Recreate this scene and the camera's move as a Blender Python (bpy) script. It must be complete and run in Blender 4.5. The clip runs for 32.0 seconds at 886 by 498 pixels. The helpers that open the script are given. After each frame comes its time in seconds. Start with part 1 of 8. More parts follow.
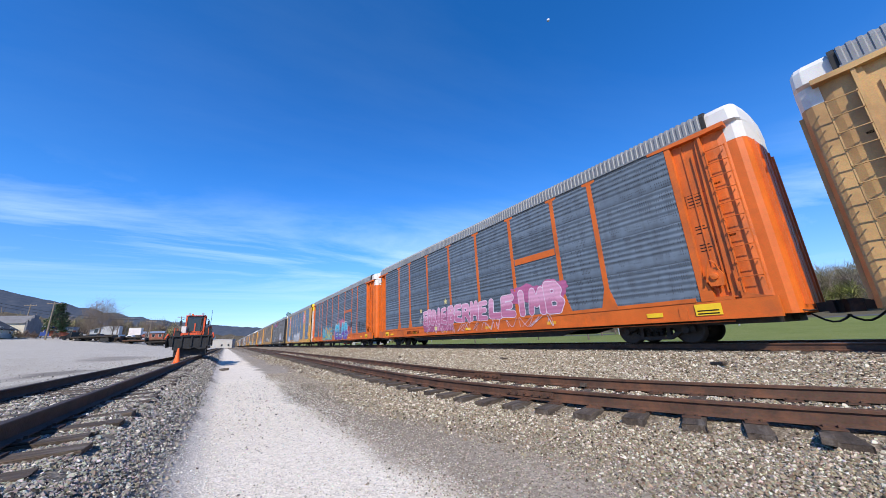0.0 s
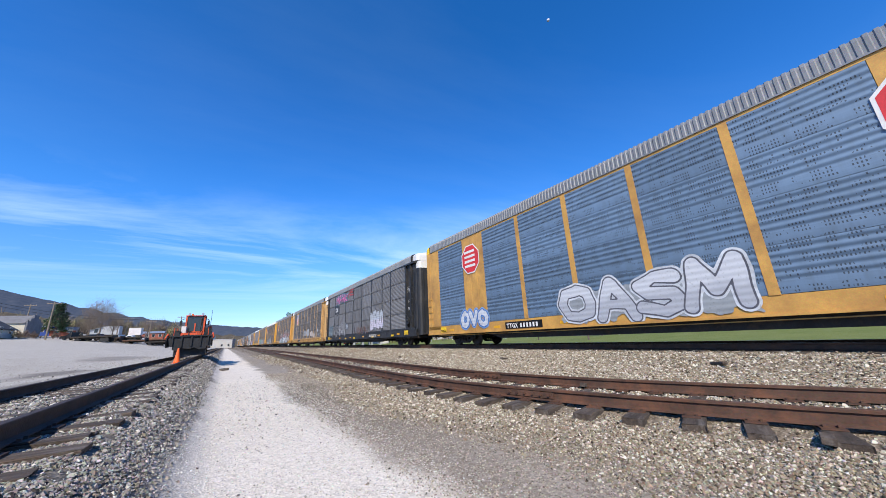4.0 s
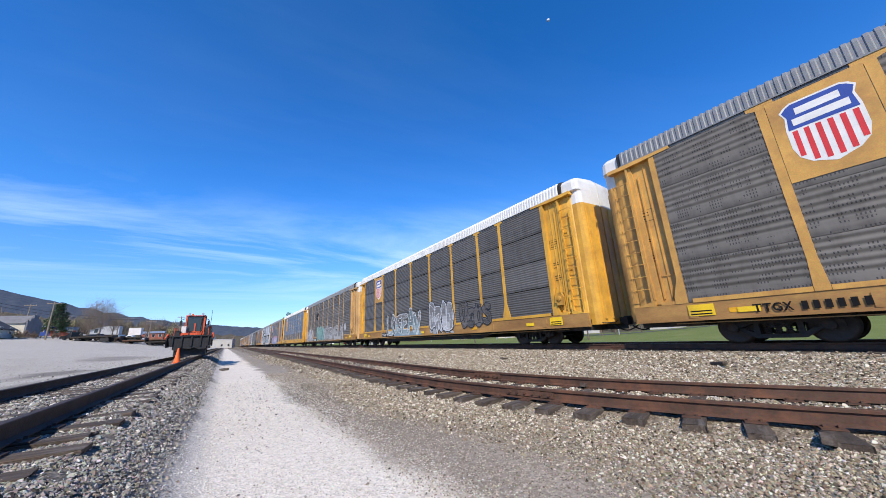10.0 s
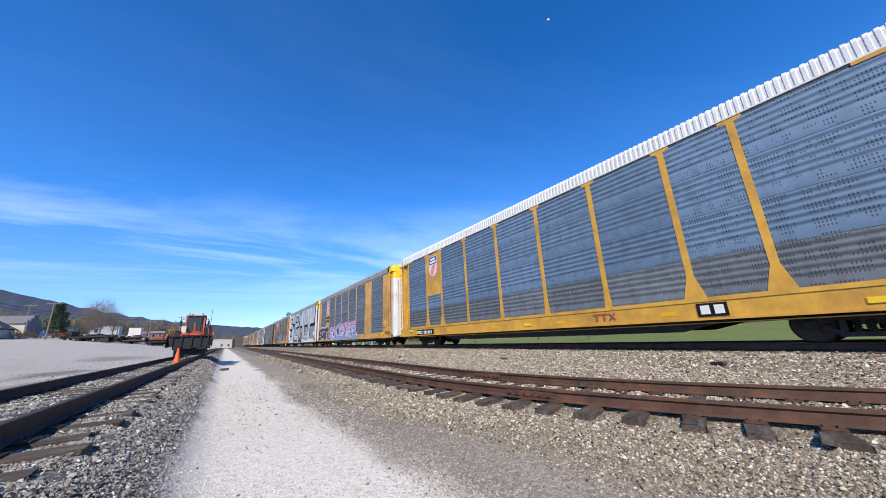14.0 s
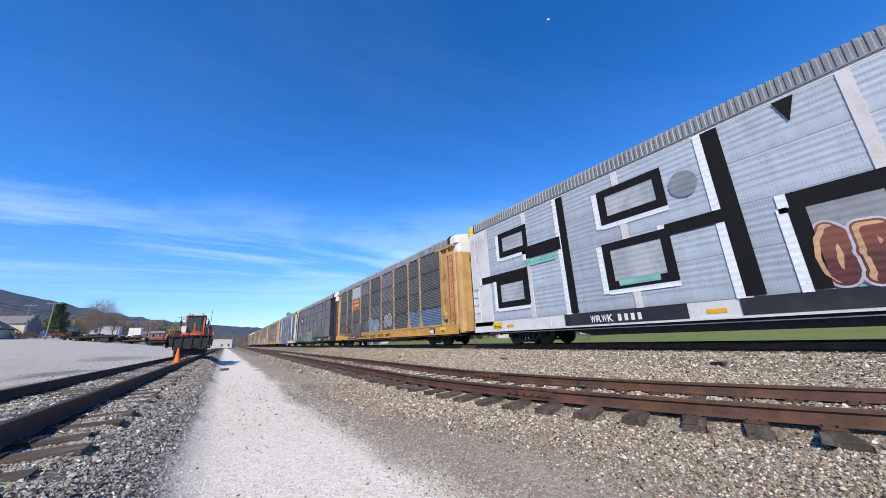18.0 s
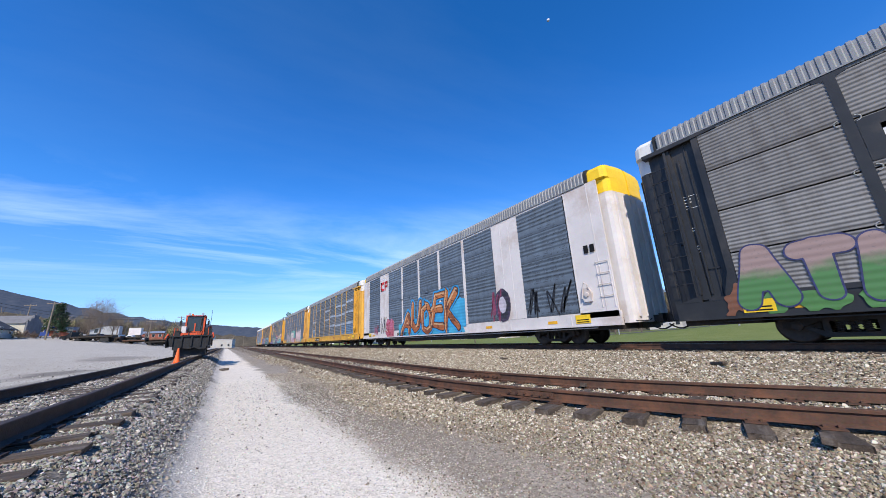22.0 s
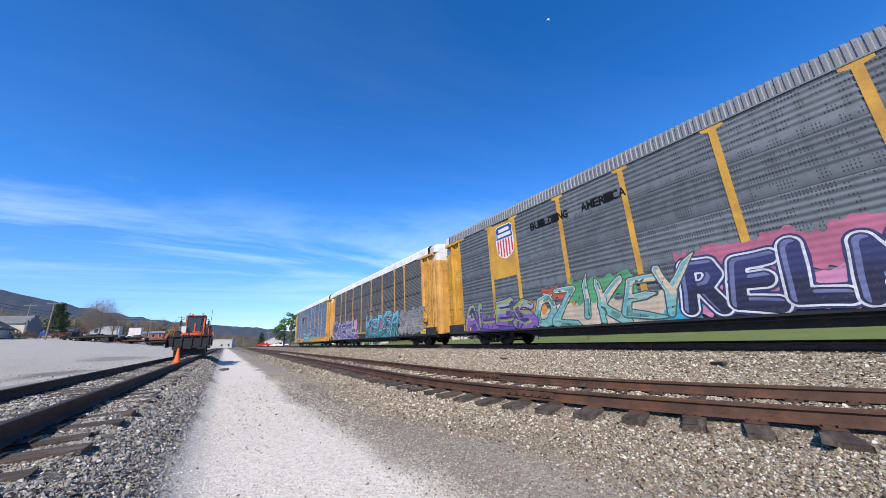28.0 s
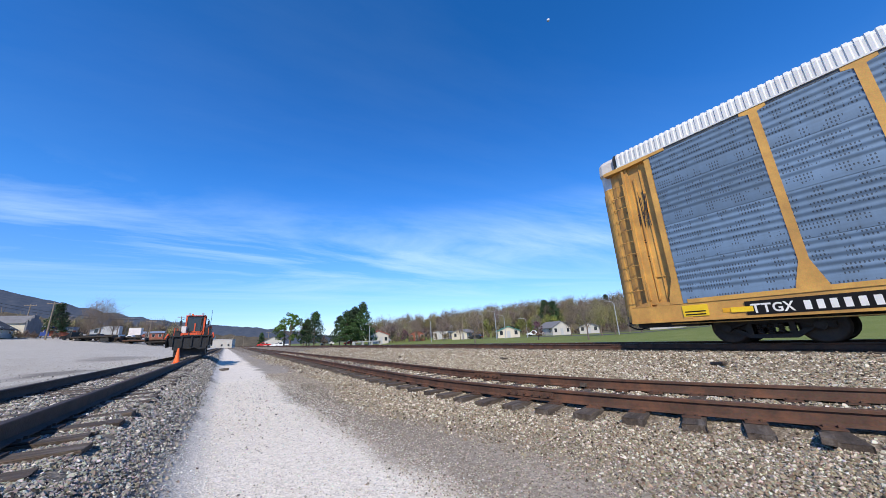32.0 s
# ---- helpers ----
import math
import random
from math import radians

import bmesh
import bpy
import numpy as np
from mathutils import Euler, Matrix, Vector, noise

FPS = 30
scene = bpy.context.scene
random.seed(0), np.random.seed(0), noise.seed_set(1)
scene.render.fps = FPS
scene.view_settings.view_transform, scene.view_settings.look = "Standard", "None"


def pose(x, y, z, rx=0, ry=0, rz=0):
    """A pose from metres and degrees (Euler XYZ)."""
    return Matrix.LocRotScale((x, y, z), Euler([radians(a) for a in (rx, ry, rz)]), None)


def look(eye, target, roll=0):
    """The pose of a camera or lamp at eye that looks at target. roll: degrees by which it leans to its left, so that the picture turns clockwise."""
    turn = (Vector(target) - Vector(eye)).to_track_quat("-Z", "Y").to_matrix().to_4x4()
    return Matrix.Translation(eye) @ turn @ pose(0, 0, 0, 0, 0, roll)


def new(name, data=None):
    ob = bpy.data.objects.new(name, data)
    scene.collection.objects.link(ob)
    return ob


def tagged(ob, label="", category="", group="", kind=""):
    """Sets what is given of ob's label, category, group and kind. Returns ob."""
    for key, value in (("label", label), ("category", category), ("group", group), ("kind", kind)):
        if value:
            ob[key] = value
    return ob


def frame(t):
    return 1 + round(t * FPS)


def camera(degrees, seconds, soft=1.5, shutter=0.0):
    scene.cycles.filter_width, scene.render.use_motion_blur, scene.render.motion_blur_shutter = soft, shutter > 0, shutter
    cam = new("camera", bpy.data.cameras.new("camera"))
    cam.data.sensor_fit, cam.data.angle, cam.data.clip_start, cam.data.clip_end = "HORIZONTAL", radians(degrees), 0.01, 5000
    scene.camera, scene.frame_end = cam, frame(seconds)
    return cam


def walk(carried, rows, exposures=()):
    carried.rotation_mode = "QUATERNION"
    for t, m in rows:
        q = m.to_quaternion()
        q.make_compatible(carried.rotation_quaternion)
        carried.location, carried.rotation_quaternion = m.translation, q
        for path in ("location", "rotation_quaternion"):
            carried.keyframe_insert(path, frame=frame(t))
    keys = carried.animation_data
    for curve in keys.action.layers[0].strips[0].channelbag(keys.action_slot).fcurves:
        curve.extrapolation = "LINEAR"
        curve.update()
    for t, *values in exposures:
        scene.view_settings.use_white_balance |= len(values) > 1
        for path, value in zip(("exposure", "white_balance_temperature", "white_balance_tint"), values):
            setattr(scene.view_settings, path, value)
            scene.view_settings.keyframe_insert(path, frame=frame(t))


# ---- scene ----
# ---------------------------------------------------------------- camera
EYE = (0.0, 0.0, 1.2)
YAW, PITCH, ROLL, FOV = 33.80, 15.08, -2.87, 108.13
cam = camera(FOV, 32.0, soft=0.75)
AIM = (EYE[0] + math.sin(radians(YAW)) * math.cos(radians(PITCH)),
       EYE[1] + math.cos(radians(YAW)) * math.cos(radians(PITCH)),
       EYE[2] + math.sin(radians(PITCH)))
CAM_POSE = look(EYE, AIM, ROLL)
walk(cam, [(0.0, CAM_POSE), (32.0, CAM_POSE)],
     exposures=[(0.0, 0.19), (7.0, 0.19), (13.0, 0.14), (17.0, 0.16), (19.0, 0.12), (21.0, 0.18), (24.0, 0.10), (25.0, 0.16), (28.0, 0.14), (30.0, 0.10), (32.0, 0.08)])

# ---------------------------------------------------------------- light
SUN_EL, SUN_AZ = 40.0, 217.0          # azimuth clockwise from +Y
to_sun = Vector((math.sin(radians(SUN_AZ)) * math.cos(radians(SUN_EL)),
                 math.cos(radians(SUN_AZ)) * math.cos(radians(SUN_EL)),
                 math.sin(radians(SUN_EL))))
sun_data = bpy.data.lights.new("sun", "SUN")
sun_data.energy, sun_data.angle, sun_data.color = 5.0, radians(0.53), (1.0, 0.91, 0.78)
sun = new("sun", sun_data)
sun.matrix_world = look(to_sun * 100, (0, 0, 0))


def ramp(nt, stops):
    r = nt.nodes.new("ShaderNodeValToRGB")
    e = r.color_ramp.elements
    while len(e) < len(stops):
        e.new(0.5)
    for i, (p, c) in enumerate(stops):
        e[i].position, e[i].color = p, (*c, 1)
    return r


def build_world():
    """Clear spring sky with thin streaks of cirrus."""
    w = bpy.data.worlds.new("sky")
    w.use_nodes = True
    scene.world = w
    nt = w.node_tree
    nt.nodes.clear()
    N, L = nt.nodes.new, nt.links.new
    out = N("ShaderNodeOutputWorld")
    bg = N("ShaderNodeBackground")
    sky = N("ShaderNodeTexSky")
    sky.sky_type, sky.sun_disc = "NISHITA", False
    sky.sun_elevation, sky.sun_rotation = radians(SUN_EL), radians(SUN_AZ)
    sky.air_density, sky.dust_density, sky.ozone_density, sky.altitude = 1.0, 0.15, 4.0, 200
    bg.inputs["Strength"].default_value = 0.136
    hue = N("ShaderNodeMix"); hue.data_type, hue.blend_type = "RGBA", "MULTIPLY"
    hue.inputs["Factor"].default_value = 1.0
    L(sky.outputs[0], hue.inputs["A"])
    tc = N("ShaderNodeTexCoord")
    sep = N("ShaderNodeSeparateXYZ")
    L(tc.outputs["Generated"], sep.inputs[0])
    # deep blue overhead, paler towards the skyline
    deep = ramp(nt, [(0.0, (0.50, 0.57, 0.76)), (0.14, (0.40, 0.59, 0.90)), (0.34, (0.236, 0.63, 1.045)), (0.58, (0.136, 0.565, 1.02)), (0.75, (0.105, 0.545, 0.97))])
    L(sep.outputs["Z"], deep.inputs[0]); L(deep.outputs[0], hue.inputs["B"])
    # project the view direction onto a high flat layer
    zc = N("ShaderNodeMath"); zc.operation = "MAXIMUM"; zc.inputs[1].default_value = 0.03
    L(sep.outputs["Z"], zc.inputs[0])
    dv = []
    for ax in ("X", "Y"):
        d = N("ShaderNodeMath"); d.operation = "DIVIDE"
        L(sep.outputs[ax], d.inputs[0]); L(zc.outputs[0], d.inputs[1]); dv.append(d)
    com = N("ShaderNodeCombineXYZ")
    L(dv[0].outputs[0], com.inputs[0]); L(dv[1].outputs[0], com.inputs[1])
    mp = N("ShaderNodeMapping")
    mp.inputs["Rotation"].default_value = (0, 0, radians(38))
    mp.inputs["Scale"].default_value = (0.26, 0.60, 1)
    mp.inputs["Location"].default_value = (0.4, 0.25, 0)
    L(com.outputs[0], mp.inputs[0])
    n1 = N("ShaderNodeTexNoise")
    n1.inputs["Scale"].default_value, n1.inputs["Detail"].default_value = 0.75, 9
    n1.inputs["Roughness"].default_value, n1.inputs["Distortion"].default_value = 0.62, 0.7
    L(mp.outputs[0], n1.inputs["Vector"])
    r1 = N("ShaderNodeMapRange")
    r1.inputs["From Min"].default_value, r1.inputs["From Max"].default_value = 0.43, 0.78
    L(n1.outputs["Fac"], r1.inputs["Value"])
    # thicker near the skyline, thin overhead
    r2 = N("ShaderNodeMapRange")
    r2.inputs["From Min"].default_value, r2.inputs["From Max"].default_value = 0.40, 0.25
    r2.inputs["To Min"].default_value, r2.inputs["To Max"].default_value = 0.05, 1.0
    L(sep.outputs["Z"], r2.inputs["Value"])
    m = N("ShaderNodeMath"); m.operation = "MULTIPLY"
    L(r1.outputs[0], m.inputs[0]); L(r2.outputs[0], m.inputs[1])
    fade = N("ShaderNodeMapRange"); fade.inputs["From Min"].default_value, fade.inputs["From Max"].default_value = 0.10, 0.23
    fade.inputs["To Min"].default_value = 0.15
    L(sep.outputs["Z"], fade.inputs["Value"])
    m2 = N("ShaderNodeMath"); m2.operation = "MULTIPLY"
    L(m.outputs[0], m2.inputs[0]); L(fade.outputs[0], m2.inputs[1])
    mix = N("ShaderNodeMix"); mix.data_type = "RGBA"
    L(m2.outputs[0], mix.inputs["Factor"])
    up = N("ShaderNodeVectorMath"); up.operation = "SCALE"; up.inputs["Scale"].default_value = 1.5
    L(hue.outputs["Result"], up.inputs[0])
    L(up.outputs[0], mix.inputs["A"])
    mix.inputs["B"].default_value = (5.6, 7.3, 8.4, 1)
    L(mix.outputs["Result"], bg.inputs["Color"])
    L(bg.outputs[0], out.inputs[0])


build_world()


# ---------------------------------------------------------------- materials
def nodes(name):
    m = bpy.data.materials.new(name)
    m.use_nodes = True
    nt = m.node_tree
    b = nt.nodes["Principled BSDF"]
    return m, nt, nt.nodes.new, nt.links.new, b


def shade(c, k):
    return tuple(min(1, v * k) for v in c)


def surface(name, col, rough=0.6, metal=0.0, scale=3.0, vary=0.25, dirt=None, dirt_amt=0.35,
            bump=0.1, fine=40.0, rand=0.0, stretch=(1, 1, 1), spec=0.4):
    """A worn surface: a broad mottle, fine grain, patches of dirt, and a slight relief."""
    m, nt, N, L, b = nodes(name)
    tc = N("ShaderNodeTexCoord")
    mp = N("ShaderNodeMapping"); mp.inputs["Scale"].default_value = stretch
    L(tc.outputs["Object"], mp.inputs[0])
    oi = N("ShaderNodeObjectInfo")
    off = N("ShaderNodeVectorMath"); off.operation = "ADD"
    rs = N("ShaderNodeMath"); rs.operation = "MULTIPLY"; rs.inputs[1].default_value = 57.0
    L(oi.outputs["Random"], rs.inputs[0])
    L(mp.outputs[0], off.inputs[0]); L(rs.outputs[0], off.inputs[1])
    n1 = N("ShaderNodeTexNoise"); n1.inputs["Scale"].default_value = scale; n1.inputs["Detail"].default_value = 6
    n1.inputs["Roughness"].default_value = 0.65
    n2 = N("ShaderNodeTexNoise"); n2.inputs["Scale"].default_value = fine; n2.inputs["Detail"].default_value = 4
    L(off.outputs[0], n1.inputs["Vector"]); L(off.outputs[0], n2.inputs["Vector"])
    r = ramp(nt, [(0.3, shade(col, 1 - vary)), (0.72, shade(col, 1 + vary))])
    L(n1.outputs["Fac"], r.inputs[0])
    g = N("ShaderNodeMix"); g.data_type, g.blend_type = "RGBA", "OVERLAY"
    g.inputs["Factor"].default_value = 0.35
    L(r.outputs[0], g.inputs["A"]); L(n2.outputs["Color"], g.inputs["B"])
    hs = N("ShaderNodeHueSaturation"); hs.inputs["Saturation"].default_value = 1.0
    L(g.outputs["Result"], hs.inputs["Color"])
    if rand:
        rr = N("ShaderNodeMapRange")
        rr.inputs["To Min"].default_value, rr.inputs["To Max"].default_value = 1 - rand, 1 + rand
        L(oi.outputs["Random"], rr.inputs["Value"]); L(rr.outputs[0], hs.inputs["Value"])
    last = hs.outputs[0]
    if dirt:
        n3 = N("ShaderNodeTexNoise"); n3.inputs["Scale"].default_value = scale * 0.55; n3.inputs["Detail"].default_value = 8
        n3.inputs["Roughness"].default_value = 0.7
        L(off.outputs[0], n3.inputs["Vector"])
        dr = N("ShaderNodeMapRange")
        dr.inputs["From Min"].default_value, dr.inputs["From Max"].default_value = 0.62 - dirt_amt * 0.35, 0.75
        dr.inputs["To Max"].default_value = 0.85
        L(n3.outputs["Fac"], dr.inputs["Value"])
        mx = N("ShaderNodeMix"); mx.data_type = "RGBA"
        L(dr.outputs[0], mx.inputs["Factor"]); L(last, mx.inputs["A"]); mx.inputs["B"].default_value = (*dirt, 1)
        last = mx.outputs["Result"]
    L(last, b.inputs["Base Color"])
    b.inputs["Roughness"].default_value, b.inputs["Metallic"].default_value = rough, metal
    b.inputs["Specular IOR Level"].default_value = spec
    if bump:
        bp = N("ShaderNodeBump"); bp.inputs["Strength"].default_value = bump; bp.inputs["Distance"].default_value = 0.02
        L(n2.outputs["Fac"], bp.inputs["Height"]); L(bp.outputs[0], b.inputs["Normal"])
    return m


def panel_surface(name, col, streak, holes=0.5, grime=0.5):
    """Galvanised side sheet: streaked by weather, grimy along the seams, with columns of small punched slots."""
    m, nt, N, L, b = nodes(name)
    tc = N("ShaderNodeTexCoord")
    oi = N("ShaderNodeObjectInfo")

    def math_node(op, a, c=None, d=None):
        n = N("ShaderNodeMath"); n.operation = op
        for i, v in enumerate((a, c, d)):
            if v is None:
                continue
            if isinstance(v, (int, float)):
                n.inputs[i].default_value = v
            else:
                L(v, n.inputs[i])
        return n.outputs[0]

    def cloud(vec, scale, sx, sy, sz, detail):
        mp = N("ShaderNodeMapping"); mp.inputs["Scale"].default_value = (sx, sy, sz)
        L(vec, mp.inputs[0])
        n = N("ShaderNodeTexNoise"); n.inputs["Scale"].default_value = scale; n.inputs["Detail"].default_value = detail
        n.inputs["Roughness"].default_value = 0.68
        L(mp.outputs[0], n.inputs["Vector"])
        return n.outputs["Fac"]

    off = N("ShaderNodeVectorMath"); off.operation = "ADD"
    L(tc.outputs["Object"], off.inputs[0]); L(math_node("MULTIPLY", oi.outputs["Random"], 91.0), off.inputs[1])
    spot = off.outputs[0]
    drip = cloud(spot, 1.6, 1, 2.6, 0.4, 7)
    band = cloud(spot, 2.5, 1, 0.35, 5, 5)
    r = ramp(nt, [(0.28, streak), (0.52, col), (0.80, shade(col, 1.22))])
    L(math_node("MULTIPLY_ADD", drip, 0.62, math_node("MULTIPLY", band, 0.38)), r.inputs[0])
    hs = N("ShaderNodeHueSaturation")
    L(math_node("MULTIPLY_ADD", oi.outputs["Random"], 0.30, 0.90), hs.inputs["Value"])
    L(r.outputs[0], hs.inputs["Color"])
    sep = N("ShaderNodeSeparateXYZ"); L(tc.outputs["Object"], sep.inputs[0])
    # grime that settles unevenly on the lower edge of every sheet
    tier = math_node("FRACT", math_node("DIVIDE", math_node("SUBTRACT", sep.outputs["Z"], SHEET_Z0), SHEET_H))
    wob = cloud(spot, 1.3, 1, 1.6, 0.3, 6)
    low = math_node("SUBTRACT", math_node("MULTIPLY", wob, 1.0), math_node("MULTIPLY", tier, 2.6))
    gr = N("ShaderNodeMapRange"); gr.inputs["From Min"].default_value, gr.inputs["From Max"].default_value = 0.1, 0.62
    gr.inputs["To Max"].default_value = grime
    L(low, gr.inputs["Value"])
    g = N("ShaderNodeMix"); g.data_type = "RGBA"
    L(gr.outputs[0], g.inputs["Factor"]); L(hs.outputs[0], g.inputs["A"]); g.inputs["B"].default_value = (*shade(streak, 0.55), 1)
    # slots gathered in upright columns
    ys = math_node("LESS_THAN", math_node("FRACT", math_node("DIVIDE", sep.outputs["Y"], 0.062)), 0.42)
    zs = math_node("LESS_THAN", math_node("FRACT", math_node("DIVIDE", sep.outputs["Z"], 0.092)), 0.55)
    gate = math_node("GREATER_THAN", cloud(spot, 2.2, 1, 1.7, 1.1, 2), 0.50)
    rowg = math_node("LESS_THAN", math_node("FRACT", math_node("DIVIDE", sep.outputs["Z"], 0.368)), 0.74)
    hole = math_node("MULTIPLY", math_node("MULTIPLY", ys, zs), math_node("MULTIPLY", gate, rowg))
    mx = N("ShaderNodeMix"); mx.data_type = "RGBA"
    L(math_node("MULTIPLY", hole, holes), mx.inputs["Factor"]); L(g.outputs["Result"], mx.inputs["A"])
    mx.inputs["B"].default_value = (0.018, 0.019, 0.022, 1)
    L(mx.outputs["Result"], b.inputs["Base Color"])
    b.inputs["Roughness"].default_value, b.inputs["Metallic"].default_value = 0.62, 0.15
    bp = N("ShaderNodeBump"); bp.inputs["Strength"].default_value = 0.25; bp.inputs["Distance"].default_value = 0.03
    L(cloud(spot, 1.2, 1, 1.5, 1.0, 3), bp.inputs["Height"]); L(bp.outputs[0], b.inputs["Normal"])
    return m


SHEET_Z0, SHEET_H = 1.17, 1.2075                 # lowest sheet edge and sheet height on the cars

M = {}
M["orange"] = surface("orange paint", (0.58, 0.122, 0.014), 0.5, 0, 1.2, 0.16, (0.24, 0.075, 0.025), 0.35, 0.05)
M["yellow"] = surface("faded yellow paint", (0.58, 0.315, 0.075), 0.55, 0, 1.2, 0.18, (0.24, 0.115, 0.045), 0.5, 0.05)
M["gold"] = surface("golden yellow paint", (0.62, 0.335, 0.045), 0.5, 0, 1.2, 0.14, (0.28, 0.135, 0.035), 0.5, 0.05)
M["tan"] = surface("tan yellow paint", (0.49, 0.30, 0.12), 0.6, 0, 1.2, 0.18, (0.25, 0.135, 0.06), 0.5, 0.05)
M["lemon"] = surface("bright yellow paint", (0.80, 0.52, 0.02), 0.5, 0, 1.5, 0.1, (0.4, 0.25, 0.05), 0.15, 0.05)
M["black"] = surface("black paint", (0.022, 0.023, 0.025), 0.5, 0, 1.5, 0.3, (0.07, 0.06, 0.05), 0.3, 0.08)
M["white"] = surface("white paint", (0.62, 0.61, 0.585), 0.55, 0, 1.0, 0.08, (0.36, 0.27, 0.2), 0.32, 0.05)
M["offwhite"] = surface("weathered white paint", (0.60, 0.56, 0.54), 0.6, 0, 0.9, 0.1, (0.38, 0.27, 0.2), 0.3, 0.05)
M["redbrown"] = surface("faded red paint", (0.34, 0.085, 0.06), 0.6, 0, 2, 0.2, (0.2, 0.08, 0.04), 0.3, 0.05)
M["rustdoor"] = surface("rusty orange paint", (0.45, 0.13, 0.04), 0.65, 0, 2, 0.25, (0.16, 0.06, 0.03), 0.4, 0.08)
M["p_blue"] = panel_surface("blue grey galvanised sheet", (0.117, 0.148, 0.183), (0.072, 0.086, 0.101), 0.8, 0.6)
M["p_bright"] = panel_surface("light blue galvanised sheet", (0.118, 0.179, 0.255), (0.092, 0.132, 0.177), 0.8, 0.15)
M["p_brown"] = panel_surface("brown weathered sheet", (0.142, 0.127, 0.107), (0.079, 0.067, 0.054), 0.8, 0.7)
M["p_grey"] = panel_surface("grey galvanised sheet", (0.132, 0.146, 0.156), (0.080, 0.083, 0.083), 0.8, 0.6)
M["p_light"] = panel_surface("dusty grey ribbed sheet", (0.186, 0.180, 0.172), (0.101, 0.090, 0.081), 0.1, 0.6)
M["p_dark"] = panel_surface("soot grey ribbed sheet", (0.115, 0.109, 0.101), (0.067, 0.059, 0.052), 0.1, 0.6)
M["p_white"] = panel_surface("white painted sheet", (0.39, 0.43, 0.47), (0.30, 0.32, 0.34), 0.2, 0.25)
M["roof_grey"] = surface("galvanised roof", (0.215, 0.22, 0.225), 0.55, 0.2, 0.8, 0.15, (0.2, 0.18, 0.16), 0.2, 0.05)
M["roof_white"] = surface("white roof", (0.60, 0.60, 0.58), 0.55, 0, 0.8, 0.08, (0.4, 0.35, 0.3), 0.2, 0.05)
M["steel"] = surface("dirty cast steel", (0.032, 0.027, 0.023), 0.7, 0.2, 5, 0.35, (0.10, 0.055, 0.03), 0.3, 0.2)
M["wheel"] = surface("worn wheel steel", (0.05, 0.04, 0.035), 0.55, 0.4, 8, 0.3, (0.10, 0.06, 0.035), 0.3, 0.1)
M["rail_rust"] = surface("rusty rail", (0.088, 0.047, 0.031), 0.75, 0.2, 4, 0.3, (0.22, 0.09, 0.045), 0.4, 0.25)
M["rail_dark"] = surface("dark brown rail", (0.052, 0.037, 0.031), 0.75, 0.2, 4, 0.3, (0.11, 0.056, 0.034), 0.3, 0.25)
M["rail_top"] = surface("polished rail head", (0.32, 0.30, 0.28), 0.32, 0.9, 3, 0.2, (0.15, 0.09, 0.06), 0.3, 0.05)
M["tie"] = surface("weathered timber tie", (0.075, 0.056, 0.042), 0.9, 0, 3, 0.5, (0.20, 0.175, 0.15), 0.35, 0.6, 30, 0.3, (1, 6, 6))
M["galv_dull"] = surface("dull grey bracket steel", (0.36, 0.36, 0.35), 0.6, 0.1, 8, 0.25, (0.2, 0.15, 0.1), 0.3, 0.05)
M["reflector"] = surface("orange yellow reflector tape", (0.72, 0.36, 0.015), 0.5, 0, 4, 0.12, (0.3, 0.16, 0.05), 0.25, 0.03)
M["rubber"] = surface("black rubber", (0.02, 0.02, 0.02), 0.75, 0, 5, 0.3, None, 0, 0.1)
M["decal_white"] = surface("white lettering paint", (0.72, 0.70, 0.66), 0.6, 0, 3, 0.1)
M["decal_black"] = surface("black lettering paint", (0.010, 0.010, 0.011), 0.8, 0, 3, 0.2, spec=0.15)
M["sill_rust"] = surface("rusty yellow sill paint", (0.47, 0.26, 0.075), 0.6, 0, 1.6, 0.3, (0.13, 0.058, 0.026), 0.95, 0.08, stretch=(1, 0.45, 1.5))
M["decal_red"] = surface("red sign paint", (0.60, 0.035, 0.04), 0.6, 0, 3, 0.12)
M["decal_blue"] = surface("blue sign paint", (0.03, 0.07, 0.30), 0.6, 0, 3, 0.12)


# ---------------------------------------------------------------- mesh tools
def box(bm, x0, x1, y0, y1, z0, z1):
    v = [bm.verts.new((x, y, z)) for x in (x0, x1) for y in (y0, y1) for z in (z0, z1)]
    for f in ((0, 1, 3, 2), (4, 6, 7, 5), (0, 4, 5, 1), (2, 3, 7, 6), (0, 2, 6, 4), (1, 5, 7, 3)):
        bm.faces.new([v[i] for i in f])


def prism(bm, pts, a, b, axis="x"):
    """Extrudes a closed outline from a to b along an axis. Outline in the other two, in order."""
    def co(p, h):
        return {"x": (h, p[0], p[1]), "y": (p[0], h, p[1]), "z": (p[0], p[1], h)}[axis]
    lo = [bm.verts.new(co(p, a)) for p in pts]
    hi = [bm.verts.new(co(p, b)) for p in pts]
    n = len(pts)
    bm.faces.new(lo[::-1]); bm.faces.new(hi)
    for i in range(n):
        bm.faces.new((lo[i], lo[(i + 1) % n], hi[(i + 1) % n], hi[i]))


